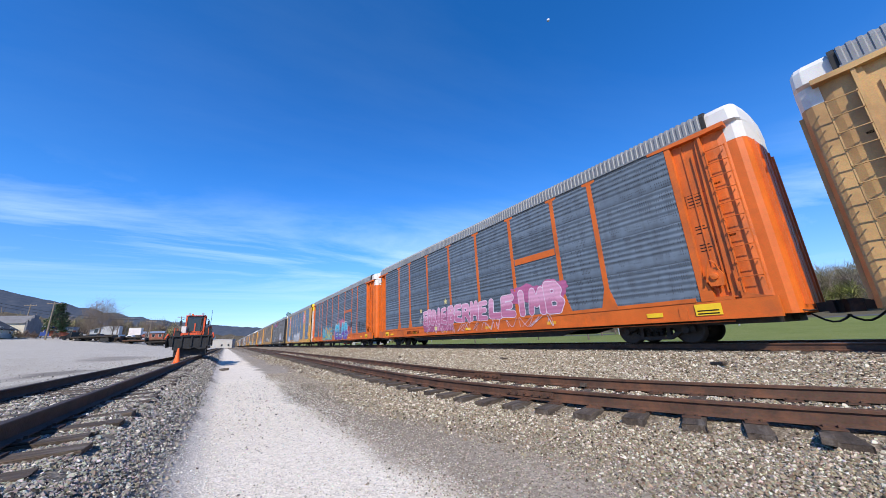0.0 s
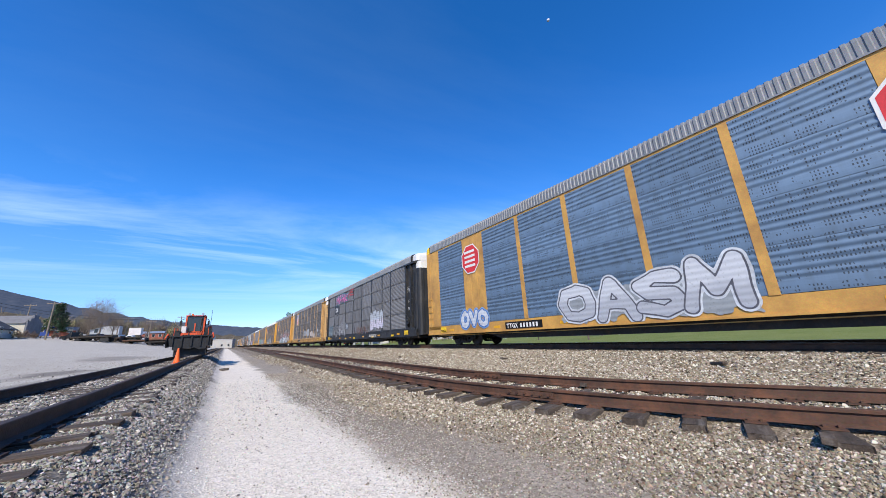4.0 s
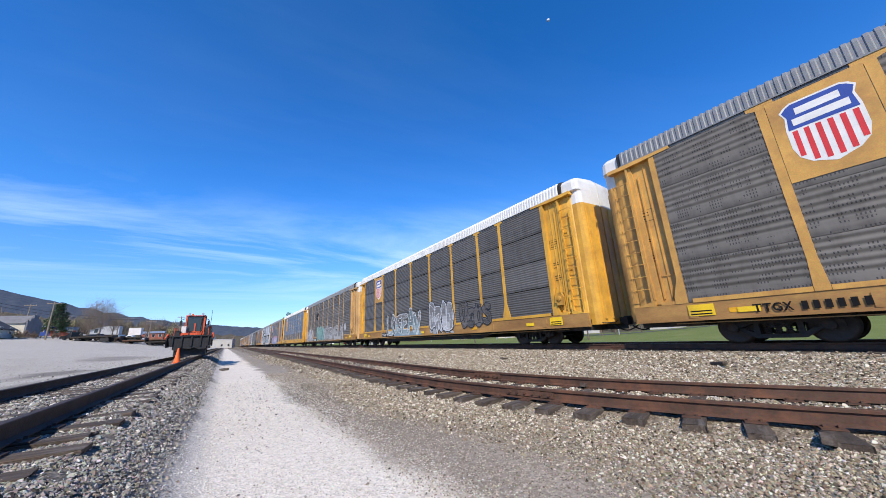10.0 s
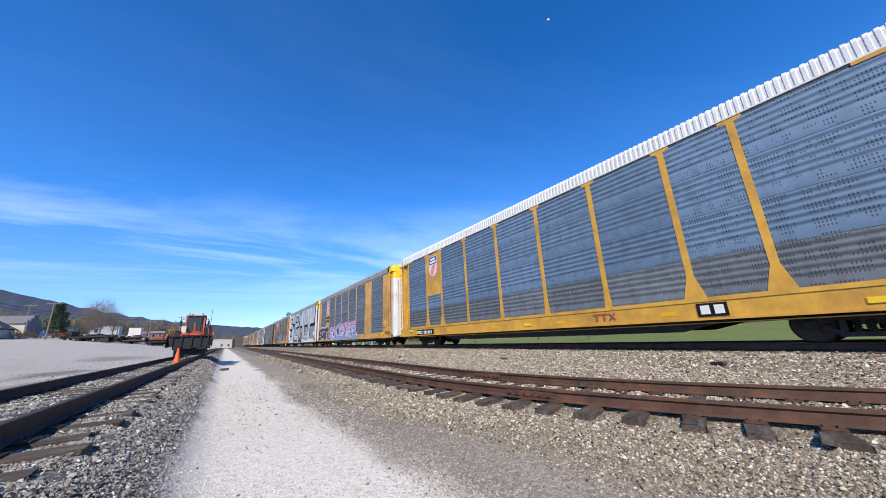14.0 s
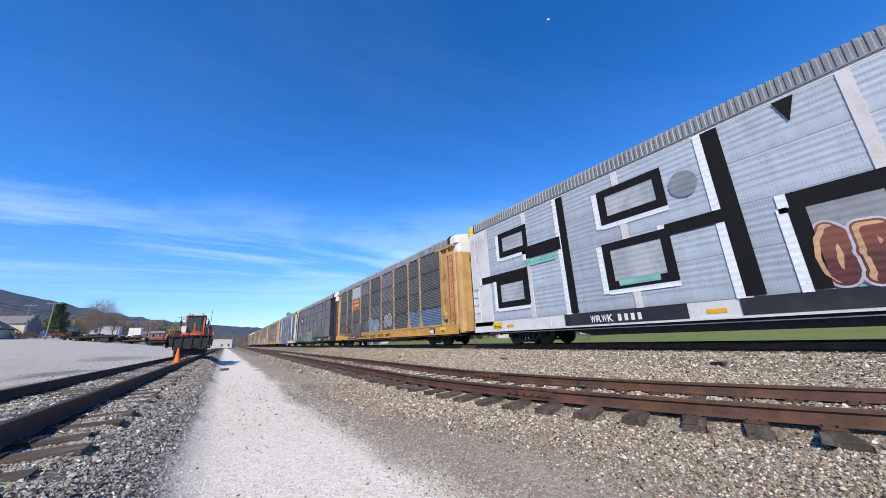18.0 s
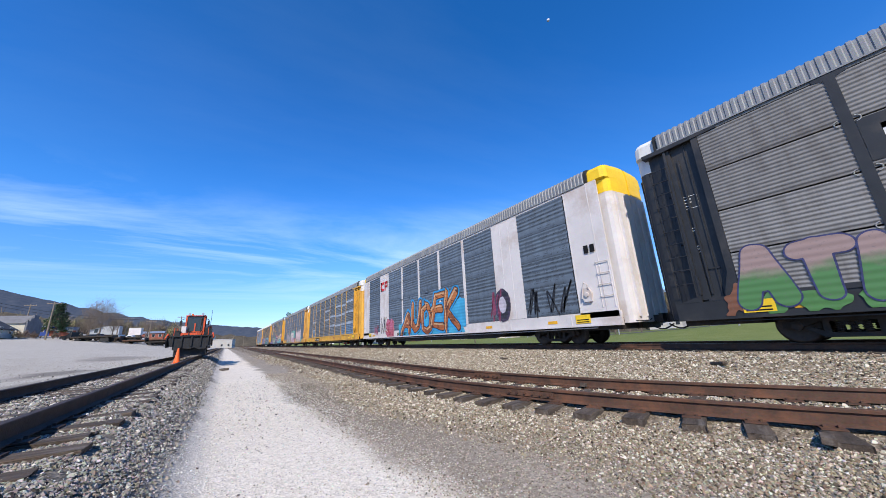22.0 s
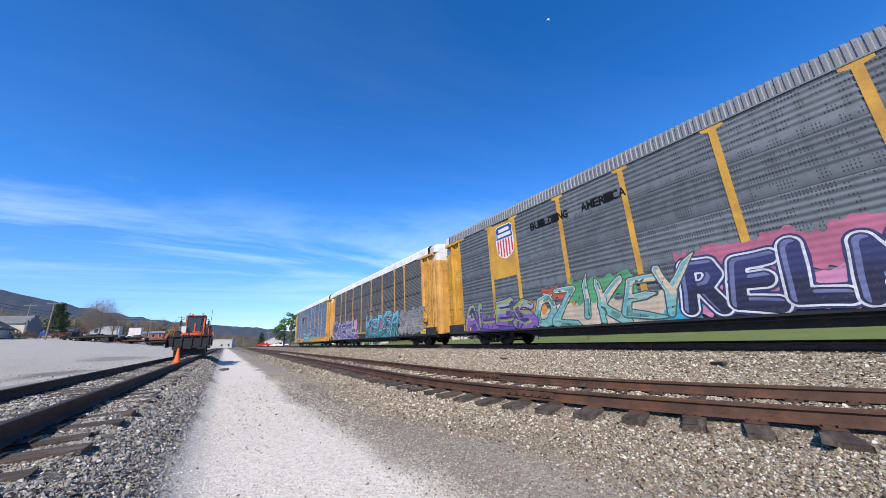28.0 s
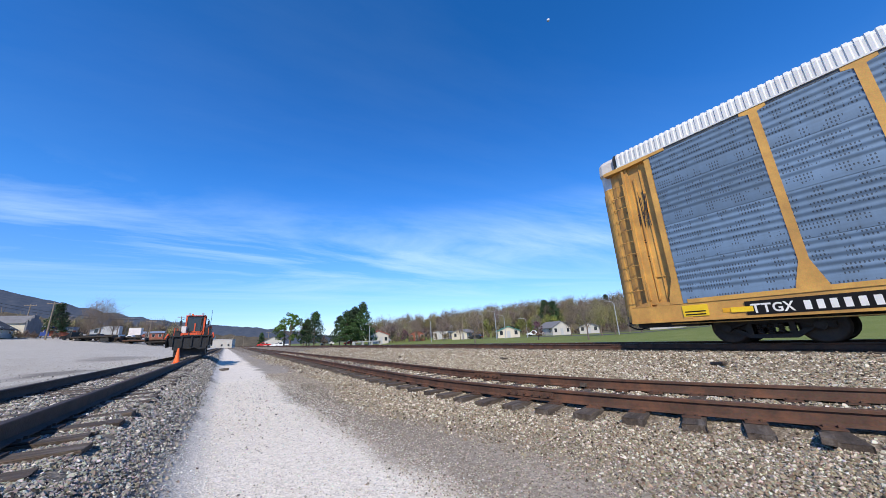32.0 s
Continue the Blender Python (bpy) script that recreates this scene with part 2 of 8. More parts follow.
def tube(bm, path, r, n=6, cap=True):
    """A round bar along a path of points."""
    rings = []
    pts = [Vector(p) for p in path]
    for i, p in enumerate(pts):
        d = (pts[min(i + 1, len(pts) - 1)] - pts[max(i - 1, 0)]).normalized()
        side = d.cross(Vector((0, 0, 1)))
        if side.length < 0.05:
            side = d.cross(Vector((1, 0, 0)))
        side.normalize()
        up = side.cross(d)
        rr = r[i] if isinstance(r, (list, tuple)) else r
        rings.append([bm.verts.new(p + (side * math.cos(6.28319 * k / n) + up * math.sin(6.28319 * k / n)) * rr) for k in range(n)])
    for a, b in zip(rings, rings[1:]):
        for k in range(n):
            bm.faces.new((a[k], a[(k + 1) % n], b[(k + 1) % n], b[k]))
    if cap:
        bm.faces.new(rings[0][::-1]); bm.faces.new(rings[-1])


def lathe(bm, prof, n, centre=(0, 0, 0), axis="x"):
    """Turns a profile of (along, radius) round an axis."""
    rings = []
    for a, r in prof:
        ring = []
        for k in range(n):
            c, s = math.cos(6.28319 * k / n) * r, math.sin(6.28319 * k / n) * r
            o = {"x": (a, c, s), "y": (c, a, s), "z": (c, s, a)}[axis]
            ring.append(bm.verts.new(Vector(o) + Vector(centre)))
        rings.append(ring)
    for p, q in zip(rings, rings[1:]):
        for k in range(n):
            bm.faces.new((p[k], p[(k + 1) % n], q[(k + 1) % n], q[k]))
    bm.faces.new(rings[0][::-1]); bm.faces.new(rings[-1])


def finish(bm, name, smooth=False):
    bmesh.ops.recalc_face_normals(bm, faces=bm.faces)
    me = bpy.data.meshes.new(name)
    bm.to_mesh(me)
    bm.free()
    if smooth:
        me.shade_smooth()
    return me


def mesh_part(name, me, material, parent, label="", loc=None):
    """Links a mesh that may be shared; the material sits on the object."""
    if not me.materials:
        me.materials.append(material)
    ob = new(name, me)
    if me.materials[0] is not material:
        ob.material_slots[0].link = "OBJECT"
        ob.material_slots[0].material = material
    if parent:
        ob.parent = parent
    if loc is not None:
        ob.location = loc
    if label:
        tagged(ob, label)
    return ob


def part(name, bm, material, parent, label="", smooth=False, loc=None):
    return mesh_part(name, finish(bm, name, smooth), material, parent, label, loc)


def thing(name, label, category, group="", loc=(0, 0, 0), kind=""):
    ob = new(name)
    ob.location = loc
    return tagged(ob, label, category, group, kind)


SHARED = {}


def shared(key, build, smooth=False):
    if key not in SHARED:
        bm = bmesh.new()
        build(bm)
        SHARED[key] = finish(bm, key[0] if isinstance(key, tuple) else key, smooth)
    return SHARED[key]



# ---------------------------------------------------------------- ground and tracks
LEFT_X, MAIN_X = -2.18, 12.66        # centre lines
LEFT_TOP, SIDE_TOP, MAIN_TOP = 0.70, 0.27, 0.60
HALF_GAUGE = 0.755


def clamp(v, a=0.0, b=1.0):
    return a if v < a else b if v > b else v


def smooth(a, b, v):
    t = clamp((v - a) / (b - a))
    return t * t * (3 - 2 * t)


def side_x(y):
    """Centre line of the siding: nearly straight ahead, curving towards the main line beside the camera."""
    if y > 8:
        return 4.82 + 0.020 * (y - 8)
    return 4.82 + (8 - y) ** 2 / 36.0


def ground_z(x, y):
    if x < -3.9:
        u = min(-x - 3.9, 48)
        rise = 0.165 * u * (1 - u / 112) * clamp((y - 8) / 85, 0, 1.7)
        return 0.46 + rise + 0.02 * math.sin(x * 0.7 + y * 0.31)
    if x < -0.92:
        return 0.485 + 0.015 * math.sin(y * 1.9 + x * 3)
    if x < 0.05:
        return 0.485 * (1 - smooth(-0.98, 0.05, x))
    c = side_x(y)
    if x < c - 2.2:
        return 0.012 * math.sin(x * 2.1) * math.sin(y * 0.9) - 0.01 * smooth(1.5, 2.4, x)
    if x < c + 1.3:
        return -0.01 + 0.015 * smooth(c - 2.2, c - 1.1, x) + 0.062 * smooth(c - 0.95, c - 0.70, x)
    if x < 11.0:
        a = min(max(c + 1.3, 6.0), 9.6)
        return 0.067 + 0.308 * smooth(a, 11.1, x)
    if x < 14.6:
        return 0.375
    low = 0.05 - 0.4 * smooth(17, 40, x)
    r, az = math.hypot(x, y), math.degrees(math.atan2(x, y))
    low += 1.5 * smooth(58, 82, az) * smooth(35, 72, r)
    hill = 8.0 * smooth(118, 178, r) * (0.45 * smooth(15, 26, az) + 0.55 * smooth(28, 48, az))
    return 0.375 + (low - 0.375) * smooth(14.6, 17.5, x) + hill


def spaced(near, far, first, grow):
    out, v, d = [], near, first
    while v < far:
        out.append(v)
        v += d
        d *= grow
    return out + [far]


def build_ground():
    xs = [-v for v in spaced(4.3, 2500, 1.2, 1.22)][::-1] + [-3.9, -3.8, -3.2, -2.4, -1.6, -1.15, -1.0, -0.85, -0.7, -0.55, -0.4, -0.25, -0.1]
    xs += [v * 0.35 for v in range(0, 43)] + spaced(15.2, 2500, 0.7, 1.13)
    ys = [-v for v in spaced(0.5, 900, 0.6, 1.3)][::-1] + spaced(0.0, 4000, 0.4, 1.045)
    verts = [(x, y, ground_z(x, y)) for y in ys for x in xs]
    w = len(xs)
    faces = [(j * w + i, j * w + i + 1, (j + 1) * w + i + 1, (j + 1) * w + i) for j in range(len(ys) - 1) for i in range(w - 1)]
    me = bpy.data.meshes.new("ground")
    me.from_pydata(verts, [], faces)
    me.shade_smooth()
    m, nt, N, L, b = nodes("gravel ground")
    geo = N("ShaderNodeNewGeometry")
    sep = N("ShaderNodeSeparateXYZ")
    L(geo.outputs["Position"], sep.inputs[0])
    wob = N("ShaderNodeTexNoise"); wob.inputs["Scale"].default_value = 0.6; wob.inputs["Detail"].default_value = 6
    L(geo.outputs["Position"], wob.inputs["Vector"])
    wm = N("ShaderNodeMath"); wm.operation = "MULTIPLY_ADD"; wm.inputs[1].default_value = 1.3; wm.inputs[2].default_value = -0.65
    L(wob.outputs["Fac"], wm.inputs[0])
    x = N("ShaderNodeMath"); x.operation = "ADD"
    L(sep.outputs["X"], x.inputs[0]); L(wm.outputs[0], x.inputs[1])
    fine = N("ShaderNodeTexVoronoi"); fine.inputs["Scale"].default_value = 38.0
    L(geo.outputs["Position"], fine.inputs["Vector"])
    grain = N("ShaderNodeTexNoise"); grain.inputs["Scale"].default_value = 55; grain.inputs["Detail"].default_value = 5
    L(geo.outputs["Position"], grain.inputs["Vector"])
    patch = N("ShaderNodeTexNoise"); patch.inputs["Scale"].default_value = 0.35; patch.inputs["Detail"].default_value = 7
    patch.inputs["Roughness"].default_value = 0.6
    L(geo.outputs["Position"], patch.inputs["Vector"])

    def gravel(c0, c1, c2, amount):
        """Stone by stone colour over a broad mottle."""
        r = ramp(nt, [(0.05, c0), (0.5, c1), (0.95, c2)])
        s = N("ShaderNodeSeparateColor"); L(fine.outputs["Color"], s.inputs[0])
        mixv = N("ShaderNodeMix"); mixv.data_type = "FLOAT"; mixv.inputs["Factor"].default_value = amount
        L(patch.outputs["Fac"], mixv.inputs["A"]); L(s.outputs[0], mixv.inputs["B"])
        L(mixv.outputs["Result"], r.inputs[0])
        return r.outputs[0]

    lot = gravel((0.21, 0.188, 0.158), (0.43, 0.39, 0.33), (0.60, 0.55, 0.475), 0.6)
    dark = gravel((0.075, 0.064, 0.052), (0.16, 0.14, 0.115), (0.29, 0.255, 0.21), 0.6)
    road = gravel((0.44, 0.39, 0.32), (0.67, 0.60, 0.505), (0.79, 0.72, 0.62), 0.6)
    dirt = gravel((0.15, 0.125, 0.098), (0.28, 0.238, 0.19), (0.44, 0.385, 0.315), 0.5)
    # ballast bed is darkened: shade in the gaps between stones, put into its colour
    ballast = gravel((0.075, 0.057, 0.039), (0.19, 0.152, 0.108), (0.36, 0.30, 0.225), 0.75)
    grass = gravel((0.080, 0.110, 0.022), (0.145, 0.175, 0.040), (0.25, 0.235, 0.095), 0.35)
    litter = gravel((0.05, 0.042, 0.026), (0.10, 0.086, 0.055), (0.16, 0.135, 0.09), 0.4)
    last = lot
    for edge, soft, col in ((-4.0, 0.35, dark), (-0.38, 0.25, road), (1.5, 0.22, dirt), (2.9, 0.5, ballast), (16.2, 0.6, grass), (92, 9.0, litter)):
        f = N("ShaderNodeMapRange"); f.interpolation_type = "SMOOTHSTEP"
        f.inputs["From Min"].default_value, f.inputs["From Max"].default_value = edge - soft, edge + soft
        L(x.outputs[0], f.inputs["Value"])
        mx = N("ShaderNodeMix"); mx.data_type = "RGBA"
        L(f.outputs[0], mx.inputs["Factor"]); L(last, mx.inputs["A"]); L(col, mx.inputs["B"])
        last = mx.outputs["Result"]
    # dark patches beside the road, and bare dark patches in the lot
    for cx, cy, kx, ky, r0, r1, amt, tint in ((1.75, 9.0, 1.2, 0.28, 0.75, 0.35, 0.92, (0.04, 0.034, 0.028)), (2.15, 6.6, 1.0, 0.24, 0.95, 0.1, 0.6, (0.085, 0.072, 0.058)),
                                              (-5.4, 19.5, 0.75, 0.25, 0.9, 0.4, 0.75, (0.12, 0.105, 0.088)), (-7.5, 38.0, 0.35, 0.13, 0.9, 0.4, 0.6, (0.16, 0.14, 0.12)),
                                              (-4.3, 11.0, 2.2, 0.14, 0.9, 0.3, 0.6, (0.14, 0.125, 0.105))):
        patch_dist = N("ShaderNodeVectorMath"); patch_dist.operation = "DISTANCE"
        sc = N("ShaderNodeVectorMath"); sc.operation = "MULTIPLY"; sc.inputs[1].default_value = (kx, ky, 0)
        L(geo.outputs["Position"], sc.inputs[0])
        patch_dist.inputs[1].default_value = (cx * kx, cy * ky, 0)
        L(sc.outputs[0], patch_dist.inputs[0])
        sa = N("ShaderNodeMath"); sa.operation = "ADD"; L(patch_dist.outputs["Value"], sa.inputs[0]); L(wm.outputs[0], sa.inputs[1])
        sr = N("ShaderNodeMapRange"); sr.inputs["From Min"].default_value, sr.inputs["From Max"].default_value = r0, r1
        sr.inputs["To Max"].default_value = amt
        L(sa.outputs[0], sr.inputs["Value"])
        mx = N("ShaderNodeMix"); mx.data_type = "RGBA"
        L(sr.outputs[0], mx.inputs["Factor"]); L(last, mx.inputs["A"]); mx.inputs["B"].default_value = (*tint, 1)
        last = mx.outputs["Result"]
    L(mx.outputs["Result"], b.inputs["Base Color"])
    b.inputs["Roughness"].default_value = 0.95
    b.inputs["Specular IOR Level"].default_value = 0.2
    bp = N("ShaderNodeBump"); bp.inputs["Strength"].default_value = 0.35; bp.inputs["Distance"].default_value = 0.03
    ad = N("ShaderNodeMath"); ad.operation = "ADD"
    L(fine.outputs["Distance"], ad.inputs[0]); L(grain.outputs["Fac"], ad.inputs[1])
    L(ad.outputs[0], bp.inputs["Height"]); L(bp.outputs[0], b.inputs["Normal"])
    me.materials.append(m)
    return tagged(new("ground", me), "pale gravel yard, stone ballast and grass verge", "ground", kind="structure")


build_ground()

RAIL_OUTLINE = [(-0.07, -0.172), (0.07, -0.172), (0.07, -0.16), (0.012, -0.14), (0.010, -0.045), (0.036, -0.035),
                (0.036, -0.004), (0.03, 0), (-0.03, 0), (-0.036, -0.004), (-0.036, -0.035), (-0.010, -0.045), (-0.012, -0.14), (-0.07, -0.16)]


def rail_mesh(name, line, top):
    """Sweeps the rail section along a line of (x, y)."""
    verts, faces, n = [], [], len(RAIL_OUTLINE)
    for i, (x, y) in enumerate(line):
        a, c = line[max(i - 1, 0)], line[min(i + 1, len(line) - 1)]
        d = Vector((c[0] - a[0], c[1] - a[1])).normalized()
        for px, pz in RAIL_OUTLINE:
            verts.append((x + d.y * px, y - d.x * px, top + pz))
    for i in range(len(line) - 1):
        for k in range(n):
            p, q = i * n + k, i * n + (k + 1) % n
            faces.append((p, q, q + n, p + n))
    faces += [tuple(range(n))[::-1], tuple(range((len(line) - 1) * n, len(line) * n))]
    me = bpy.data.meshes.new(name)
    me.from_pydata(verts, [], faces)
    return me


def tie_mesh(seed):
    rnd = random.Random(seed)
    bm = bmesh.new()
    pts = []
    for x in (-1.3, -0.4, 0.45, 1.3):
        w, h = 0.112 + rnd.uniform(-0.012, 0.012), rnd.uniform(-0.012, 0.006)
        pts.append([bm.verts.new((x + rnd.uniform(-0.02, 0.02), sy * w + rnd.uniform(-0.01, 0.01), z + (h if z == 0 else 0)))
                    for sy, z in ((-1, -0.17), (1, -0.17), (1, -0.012), (0.9, 0), (-0.9, 0), (-1, -0.012))])
    for a, b in zip(pts, pts[1:]):
        for k in range(6):
            bm.faces.new((a[k], a[(k + 1) % 6], b[(k + 1) % 6], b[k]))
    bm.faces.new(pts[0][::-1]); bm.faces.new(pts[-1])
    return finish(bm, "tie")


TIES = [tie_mesh(s) for s in range(7)]


def plate_mesh():
    bm = bmesh.new()
    box(bm, -0.17, 0.17, -0.095, 0.095, 0, 0.014)
    for sx in (-1, 1):
        for sy in (-1, 1):
            box(bm, sx * 0.095 - 0.014, sx * 0.095 + 0.014, sy * 0.055 - 0.012, sy * 0.055 + 0.012, 0.014, 0.04)
    return finish(bm, "tie_plate")


PLATE = plate_mesh()
TIE_SPOTS = {}


def build_track(name, label, line_x, y0, y1, near0, near1, top, rail_mat, step, spacing=0.53, worn=False):
    """Two rails on timber ties. Ties near the camera are single pieces, the far ones are joined."""
    root = thing(name, label, "railway track", kind="structure")
    rnd = random.Random(len(name))
    ys = [y0 + i * step for i in range(int((min(y1, 60) - y0) / step) + 1)]
    ys += spaced(ys[-1] + 4, y1, 6, 1.25)
    for s in (-1, 1):
        line = []
        for y in ys:
            slope = (line_x(y + 0.1) - line_x(y - 0.1)) / 0.2
            k = 1 / math.sqrt(1 + slope * slope)
            line.append((line_x(y) + s * HALF_GAUGE * k, y - s * HALF_GAUGE * slope * k))
        me = rail_mesh("rail", line, top)
        rail = mesh_part("rail", me, rail_mat, root, "rusty steel rail with a worn head")
        if worn:
            bm = bmesh.new()
            prev = None
            for x, y in line:
                cur = [bm.verts.new((x - 0.024, y, top + 0.0025)), bm.verts.new((x + 0.024, y, top + 0.0025))]
                if prev:
                    bm.faces.new((prev[0], prev[1], cur[1], cur[0]))
                prev = cur
            part("running_surface", bm, M["rail_top"], rail, "polished running surface")
    far_v, far_f = [], []
    y = y0 + 0.3
    while y < min(y1, 170):
        slope = (line_x(y + 0.1) - line_x(y - 0.1)) / 0.2
        turn = -math.atan(slope) + rnd.uniform(-0.03, 0.03)
        me = rnd.choice(TIES)
        at = (line_x(y) + rnd.uniform(-0.07, 0.07), y, top - 0.172 - 0.014 + rnd.uniform(-0.006, 0))
        if near0 < y < near1:
            TIE_SPOTS.setdefault(name, []).append(y)
            t = mesh_part("tie", me, M["tie"], root, loc=at)
            t.rotation_euler = (0, 0, turn)
            if y < near0 + 16:
                for s in (-1, 1):
                    k = 1 / math.sqrt(1 + slope * slope)
                    p = mesh_part("tie_plate", PLATE, rail_mat, root, loc=(line_x(y) + s * HALF_GAUGE * k, y - s * HALF_GAUGE * slope * k, top - 0.186))
                    p.rotation_euler = (0, 0, turn)
        else:
            base = len(far_v)
            for px, py, pz in ((-1.3, -0.11, 0), (1.3, -0.11, 0), (1.3, 0.11, 0), (-1.3, 0.11, 0), (-1.3, -0.11, -0.15), (1.3, -0.11, -0.15), (1.3, 0.11, -0.15), (-1.3, 0.11, -0.15)):
                far_v.append((at[0] + px, at[1] + py, at[2] + pz))
            far_f += [tuple(base + i for i in f) for f in ((0, 1, 2, 3), (0, 4, 5, 1), (1, 5, 6, 2), (2, 6, 7, 3), (3, 7, 4, 0))]
        y += spacing + rnd.uniform(-0.03, 0.03)
    me = bpy.data.meshes.new("far_ties")
    me.from_pydata(far_v, [], far_f)
    far = mesh_part("far_ties", me, M["tie"], root, "row of weathered timber ties")
    tagged(far, kind="stuff")
    return root


build_track("left_track", "disused yard track with dark rails on half-buried timber ties", lambda y: LEFT_X, -8, 420, 1, 45, LEFT_TOP, M["rail_dark"], 2.0)
build_track("siding_track", "rusty siding with weathered timber ties in stone ballast", side_x, -3.4, 420, -3.0, 42, SIDE_TOP, M["rail_rust"], 0.5)
build_track("main_track", "main line track with rusty rail sides and polished heads", lambda y: MAIN_X, -150, 900, -8, 60, MAIN_TOP, M["rail_rust"], 3.0, worn=True)

# ---------------------------------------------------------------- autorack freight cars
CAR_L, W = 25.75, 1.5                            # body length, half width
SILL0, SILL1, EAVE, CROWN = 0.62, 1.16, 6.10, 6.78
END_W = 1.78                                     # painted section at each end
POSTS = [4.47, 6.27, 8.85, 11.51, 14.22, 16.91, 19.52, 21.33]


END_IN = 0.27                                    # how far the ends stand inside the coupled length


def draw_in(bm):
    """Presses the end section together lengthwise, up to the first sheet."""
    for v in bm.verts:
        if v.co.y < END_W:
            v.co.y = END_W - (END_W - v.co.y) * (END_W - END_IN) / END_W


def post_mesh(flare):
    def build(bm):
        h = 0.09
        q = 0.27 if flare else 0.13
        pts = [(-q, SILL1 + 0.004), (-q, SILL1 + 0.14), (-h, SILL1 + 0.75)]
        pts += [(-h, EAVE - 0.17), (-0.27, EAVE - 0.12), (-0.27, EAVE - 0.01), (0.27, EAVE - 0.01), (0.27, EAVE - 0.12), (h, EAVE - 0.17)]
        pts += [(h, SILL1 + 0.75), (q, SILL1 + 0.14), (q, SILL1 + 0.004)]
        prism(bm, pts, -W - 0.034, -W + 0.07)
    return shared(("post", flare), build)


def panel_mesh(width, z0, z1, ribs, depth):
    """Ribbed sheets one above another: ridges run along the car. Few broad ribs leave a plain band at the top of each sheet."""
    key = ("panel", round(width, 2), round(z0, 2), ribs, depth)

    def build(bm):
        h = z1 - z0
        base = z0 + h * (0.25 if ribs < 8 else 0.02)
        p = (z1 - 0.02 - base) / ribs
        wave = [(z0 + 0.006, depth * 0.5), (base, depth * 0.5)] + [(base + (i + f) * p, depth * (0.5 - 0.5 * math.sin(6.28319 * f))) for i in range(ribs) for f in (0.125, 0.25, 0.375, 0.5, 0.625, 0.75, 0.875, 1.0)]
        wave[-1] = (z1 - 0.012, depth * 0.5)
        rows = [[bm.verts.new((-W - 0.008 - d, y, z)) for y in (0, width)] for z, d in wave]
        for a, b in zip(rows, rows[1:]):
            bm.faces.new((a[0], a[1], b[1], b[0]))
        # folded edges give the sheet its thickness
        for r in (rows[0], rows[-1]):
            f = [bm.verts.new((x, v.co.y, v.co.z)) for v in r for x in (v.co.x, -W + 0.085)]
            bm.faces.new((f[0], f[2], f[3], f[1]))
    return shared(key, build, True)


def roof_mesh():
    """Corrugated roof sheet with an upright band along each side."""
    def build(bm):
        prof = [(-W - 0.02, EAVE), (-W - 0.01, EAVE + 0.40), (-W + 0.08, EAVE + 0.53), (-W + 0.40, EAVE + 0.61), (-0.55, CROWN - 0.02), (0, CROWN)]
        prof += [(-x, z) for x, z in prof[-2::-1]]
        rows, n = [], 150
        p = (CAR_L - 1.48) / n
        for i in range(n):
            for f, k in ((0.0, 0.0), (0.16, 0.0), (0.30, 1.0), (0.72, 1.0), (0.86, 0.0)):
                row = []
                for x, z in prof:
                    d = 0.020 * k
                    row.append(bm.verts.new((x - d * (1 if x < -1.0 else -1 if x > 1.0 else 0), 0.74 + (i + f) * p, z + d * (0 if z == EAVE else 1))))
                rows.append(row)
        for a, b in zip(rows, rows[1:]):
            for k in range(len(prof) - 1):
                bm.faces.new((a[k], a[k + 1], b[k + 1], b[k]))
        # lower lip under the roof edge
        for s in (-1, 1):
            box(bm, *sorted((s * (W + 0.05), s * (W - 0.06))), 0.74, CAR_L - 0.74, EAVE - 0.02, EAVE + 0.02)
    return shared("roof", build)


def seal_mesh():
    """Dark weather seal between the roof and the end cap."""
    def build(bm):
        prof = [(-W + 0.02, EAVE - 0.02), (-W + 0.02, EAVE + 0.42), (-W + 0.12, EAVE + 0.57), (-W + 0.42, EAVE + 0.66), (-0.55, CROWN + 0.05), (0.55, CROWN + 0.05),
                (W - 0.42, EAVE + 0.66), (W - 0.12, EAVE + 0.57), (W - 0.02, EAVE + 0.42), (W - 0.02, EAVE - 0.02)]
        prism(bm, prof, 0.64, 0.76, "y")
    return shared("weather_seal", build)


DOOR_PLAN = [(-1.27, 0.66), (-1.27, 0.14), (-1.22, 0.01), (-1.10, -0.06), (-0.60, -0.11), (-0.05, -0.13), (-0.05, -0.07), (0.05, -0.07), (0.05, -0.13), (0.60, -0.11), (1.10, -0.06), (1.22, 0.01), (1.27, 0.14), (1.27, 0.66)]
CAP_Z = 5.55


